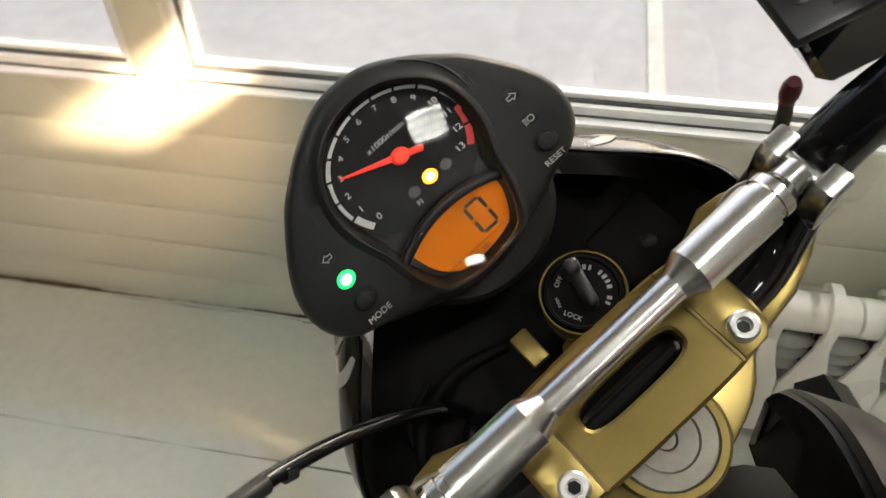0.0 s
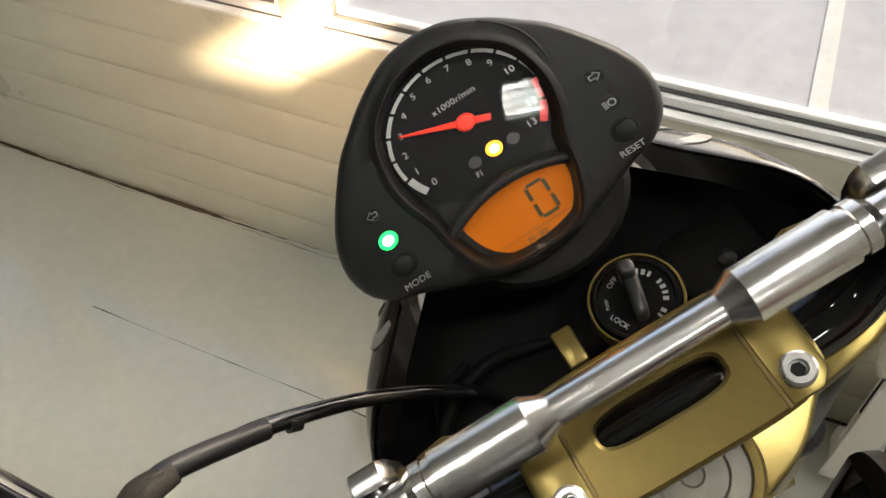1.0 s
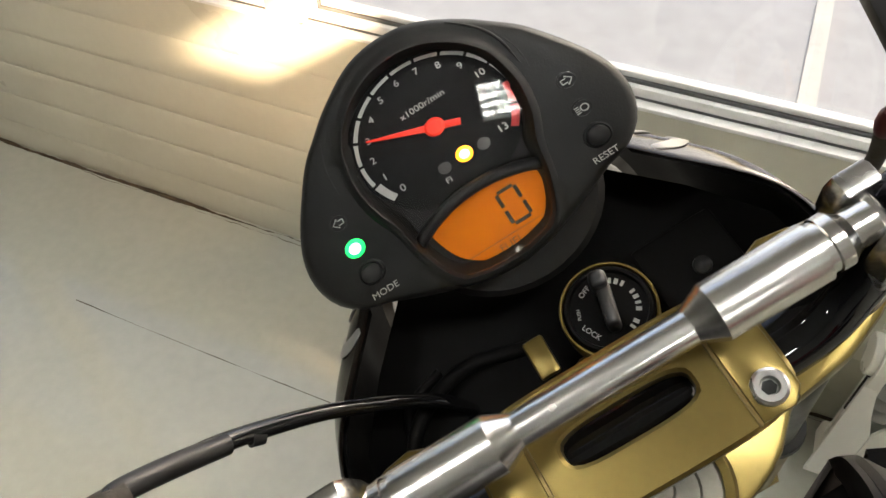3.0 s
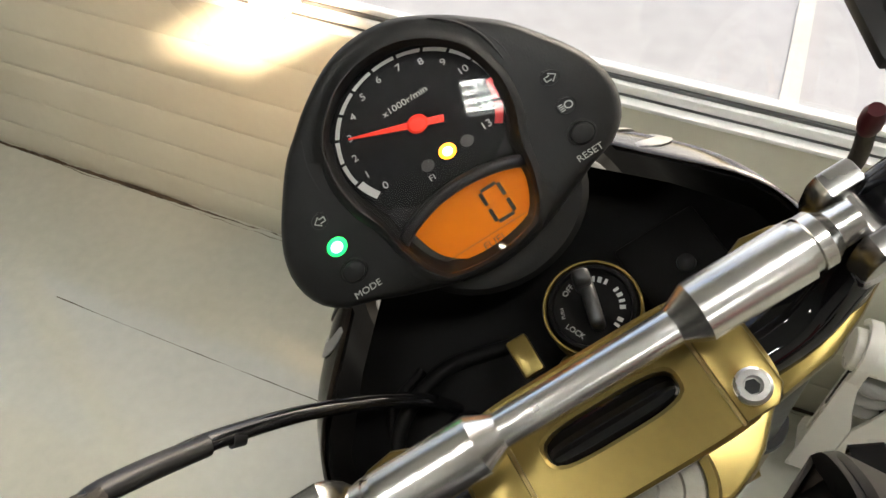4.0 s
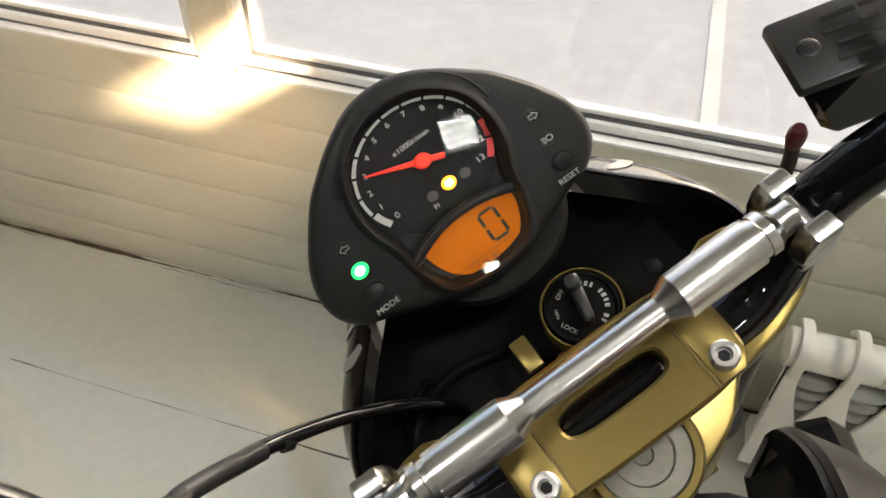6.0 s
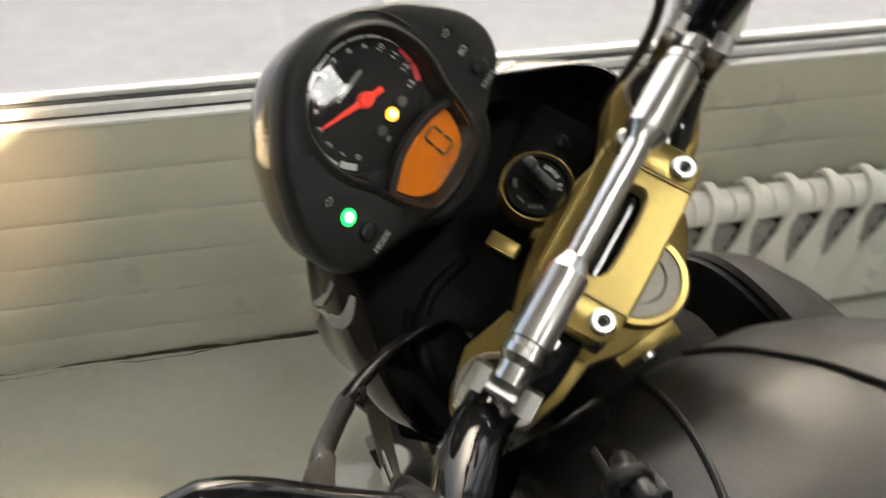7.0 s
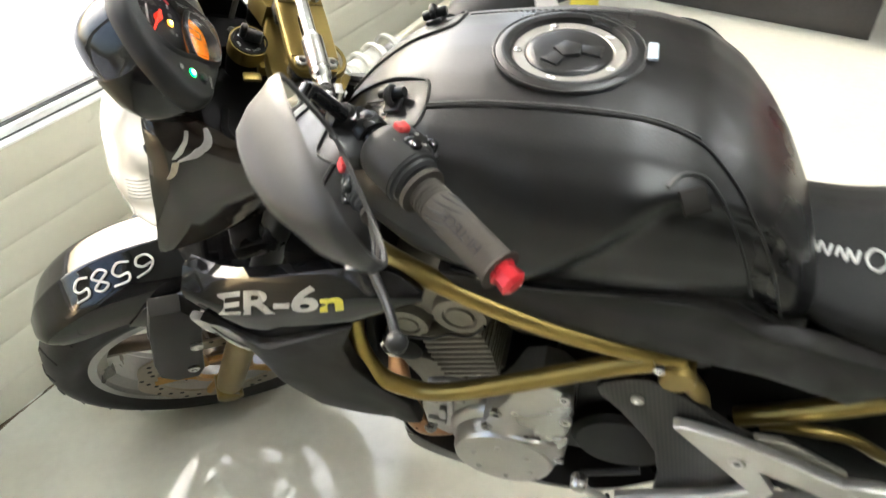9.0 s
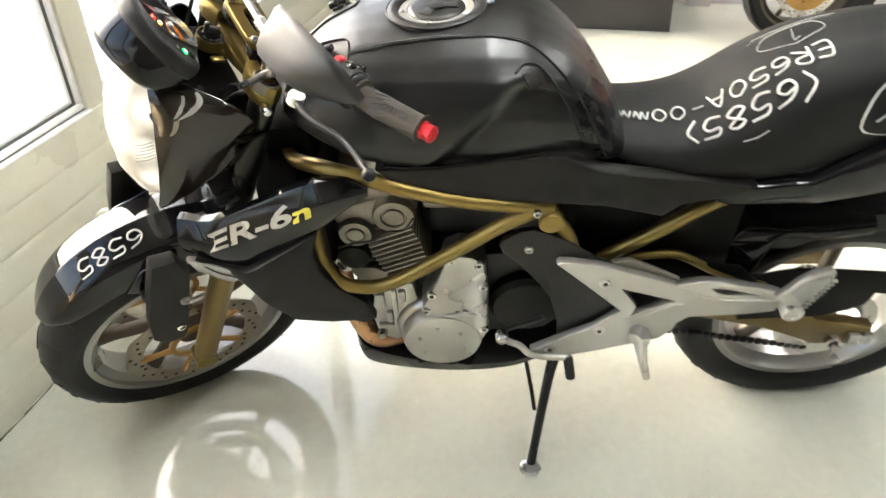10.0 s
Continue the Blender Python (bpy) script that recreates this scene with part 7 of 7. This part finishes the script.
quad = thing("off_road_bike", "small black off-road bike with silver guard bar and knobbly tyres", "bike", pose(1.90, -0.42, 0, 0, 0, -20))
for x, y in ((-0.28, -0.14), (0.34, -0.14)):
    knobby("knobbly_tyre", (x, y, 0.155), 0.155, 0.050, (0, 1, 0), quad, M_ALU)
part("chassis", merge(bm_tube([(-0.34, 0.06, 0.20), (0.34, 0.06, 0.20)], 0.014, 10, 1), bm_tube([(-0.34, -0.06, 0.20), (0.34, -0.06, 0.20)], 0.014, 10, 1), bm_tube([(-0.28, -0.05, 0.155), (-0.28, -0.20, 0.155)], 0.010, 10, 1), bm_tube([(0.34, -0.06, 0.155), (0.34, -0.20, 0.155)], 0.010, 10, 1), bm_tube([(0.34, -0.20, 0.155), (0.10, -0.16, 0.22)], 0.013, 10, 1)), M_SATIN, quad)
part("guard_bar", bm_tube([(-0.43, -0.17, 0.10), (-0.42, -0.18, 0.20), (-0.36, -0.185, 0.30), (-0.27, -0.185, 0.345), (-0.20, -0.185, 0.32), (-0.155, -0.18, 0.22), (-0.15, -0.17, 0.10)], 0.011, 12), M_STEEL, quad, "bright tubular guard bar")
part("guard_bar", bm_tube([(-0.27, -0.185, 0.345), (-0.27, -0.15, 0.40), (-0.26, -0.08, 0.43)], 0.011, 12), M_STEEL, quad)
part("engine", merge(bm_box((0.02, 0, 0.27), (0.22, 0.18, 0.18), 0.02), bm_lathe([(0.06, 0), (0.06, 0.03), (0.045, 0.045)], (0.02, -0.1, 0.28), (0, -1, 0), 20)), M_ALU, quad)
part("body_shell", bm_loft([ring_ for ring_ in [[(x, w * math.cos(a), z + h * math.sin(a)) for a in (2 * math.pi * i / 20 for i in range(20))] for x, w, z, h in ((-0.36, 0.05, 0.43, 0.02), (-0.28, 0.10, 0.44, 0.04), (-0.12, 0.10, 0.46, 0.06), (0.1, 0.09, 0.44, 0.05), (0.26, 0.11, 0.44, 0.04), (0.36, 0.08, 0.46, 0.02))]]), M_PLASTIC, quad, "black plastic body")
part("number_panel", bm_prism([(-0.06, -0.05), (0.06, -0.05), (0.045, 0.07), (-0.045, 0.07)], 0.006, 0.002, Matrix.Translation((-0.05, -0.115, 0.43)) @ pose(0, 0, 0, 70)), M_PVC, quad, "white body panel")
part("side_panel", bm_prism([(-0.09, -0.03), (0.07, -0.04), (0.09, 0.03), (-0.06, 0.05)], 0.006, 0.002, Matrix.Translation((0.14, -0.12, 0.40)) @ pose(0, 0, 0, 75)), M_YELLOWPRINT, quad, "yellow body panel")
part("seat", bm_box((0.13, 0, 0.51), (0.30, 0.14, 0.05), 0.025), M_SEAT, quad)
part("handlebar", bm_tube([(-0.20, 0.24, 0.60), (-0.19, 0.10, 0.59), (-0.17, 0, 0.54), (-0.19, -0.10, 0.59), (-0.20, -0.24, 0.60)], 0.011, 10), M_SATIN, quad)
for k in range(20):
    part("chain_link", bm_box((0.02 + 0.014 * k, -0.112, 0.24 - 0.0025 * k), (0.010, 0.007, 0.009), 0.0015, 1), M_DARK, quad)

far = thing("motorcycle", "far black sports motorcycle with red brake caliper", "motorcycle", pose(3.31, -2.17, 0, -8, 0, 100))


def far_part(name, bm, mat, label=""):
    return part(name, bm, mat, far, label)


FW = (0, 0, 0.300)
far_part("tyre", bm_hoop([(0.222, -0.045), (0.255, -0.060), (0.285, -0.045), (0.300, 0), (0.285, 0.045), (0.255, 0.060), (0.222, 0.045)], FW, (0, 1, 0), 64), M_RUBBER)
rimf = far_part("wheel_rim", bm_hoop([(0.195, -0.03), (0.212, -0.047), (0.230, -0.047), (0.218, -0.03), (0.218, 0.03), (0.230, 0.047), (0.212, 0.047), (0.195, 0.03)], FW, (0, 1, 0), 56), M_SPOKE)
for k in range(6):
    a = 2 * math.pi * k / 6
    part("spoke", bm_tube([(0.03 * math.cos(a), 0, 0.3 + 0.03 * math.sin(a)), (0.205 * math.cos(a), 0, 0.3 + 0.205 * math.sin(a))], [0.016, 0.011], 10, 1), M_SPOKE, rimf)
for s in (1, -1):
    discf = far_part("brake_disc", bm_hoop([(0.115, -0.002), (0.150, -0.002), (0.150, 0.002), (0.115, 0.002)], (0, s * 0.07, 0.3), (0, 1, 0), 60), M_STEEL)
    for k in range(30):
        a, q = 2 * math.pi * k / 30, (0.123, 0.132, 0.141)[k % 3]
        part("drilled_hole", bm_lathe([(0.004, -0.0026), (0.004, 0.0026)], (q * math.cos(a), s * 0.07, 0.3 + q * math.sin(a)), (0, 1, 0), 8), M_DARK, discf)
    part("carrier", bm_hoop([(0.04, -0.004), (0.113, -0.003), (0.113, 0.003), (0.04, 0.004)], (0, s * 0.068, 0.3), (0, 1, 0), 40), M_CARRIER, discf)
    far_part("brake_caliper", bm_box((-0.06, s * 0.088, 0.42), (0.07, 0.05, 0.11), 0.012), M_REDPLASTIC, "red brake caliper")
    far_part("fork_leg", bm_tube([(0.02, s * 0.105, 0.28), (-0.28, s * 0.105, 0.92)], 0.027, 14, 1), M_SATIN)
far_part("mudguard", bm_hoop([(0.325, -0.07), (0.33, 0), (0.325, 0.07), (0.318, 0.07), (0.323, 0), (0.318, -0.07)], (-0.03, 0, 0.33), (0, 1, 0), 40), M_BLACK)
rows = []
for x, w, z, h in ((0.06, 0.05, 0.86, 0.05), (-0.10, 0.16, 0.88, 0.16), (-0.35, 0.22, 0.82, 0.28), (-0.7, 0.19, 0.72, 0.28), (-1.0, 0.15, 0.80, 0.12), (-1.4, 0.12, 0.88, 0.10), (-1.7, 0.06, 0.98, 0.04)):
    rows.append([(x, w * math.cos(a), z + h * math.sin(a)) for a in (2 * math.pi * i / 24 for i in range(24))])
far_part("fairing", bm_loft(rows), M_FARRED, "red and black fairing")
far_part("tyre", bm_hoop([(0.222, -0.06), (0.265, -0.085), (0.295, -0.06), (0.312, 0), (0.295, 0.06), (0.265, 0.085), (0.222, 0.06)], (-1.42, 0, 0.312), (0, 1, 0), 64), M_RUBBER)
far_part("wheel_rim", bm_lathe([(0.225, -0.06), (0.20, -0.03), (0.05, -0.02), (0.05, 0.02), (0.20, 0.03), (0.225, 0.06)], (-1.42, 0, 0.312), (0, 1, 0), 40), M_SPOKE)
far_part("swing_arm", bm_box((-1.1, 0, 0.40), (0.7, 0.22, 0.06), 0.01), M_SATIN)

plat = thing("display_platform", "low dark grey display platform with a pale wooden edge", "platform", pose(3.34, -1.56, 0))
part("front_board", bm_box((0.30, 0.62, 0.095), (0.60, 1.24, 0.19), 0.004), M_PLATFORM, plat)
part("top_board", bm_box((0.30, 0.62, 0.199), (0.62, 1.26, 0.016), 0.003), M_TAN, plat)
setting("wall_panel", bm_box((3.930, -0.86, 1.80), (0.040, 1.58, 1.55), 0.004), M_WALLPANEL, "dark brown board on the upper wall", "wall panel")
setting("pilaster", bm_box((3.90, -1.73, HEIGHT / 2), (0.10, 0.13, HEIGHT - 0.002), 0.004), M_PLAIN, "white boxed pilaster on the wall", "pilaster")
setting("baseboard", bm_box((3.942, -3.8, 0.05), (0.016, 4.0, 0.10), 0.003), M_PVC, "white skirting board", "baseboard")
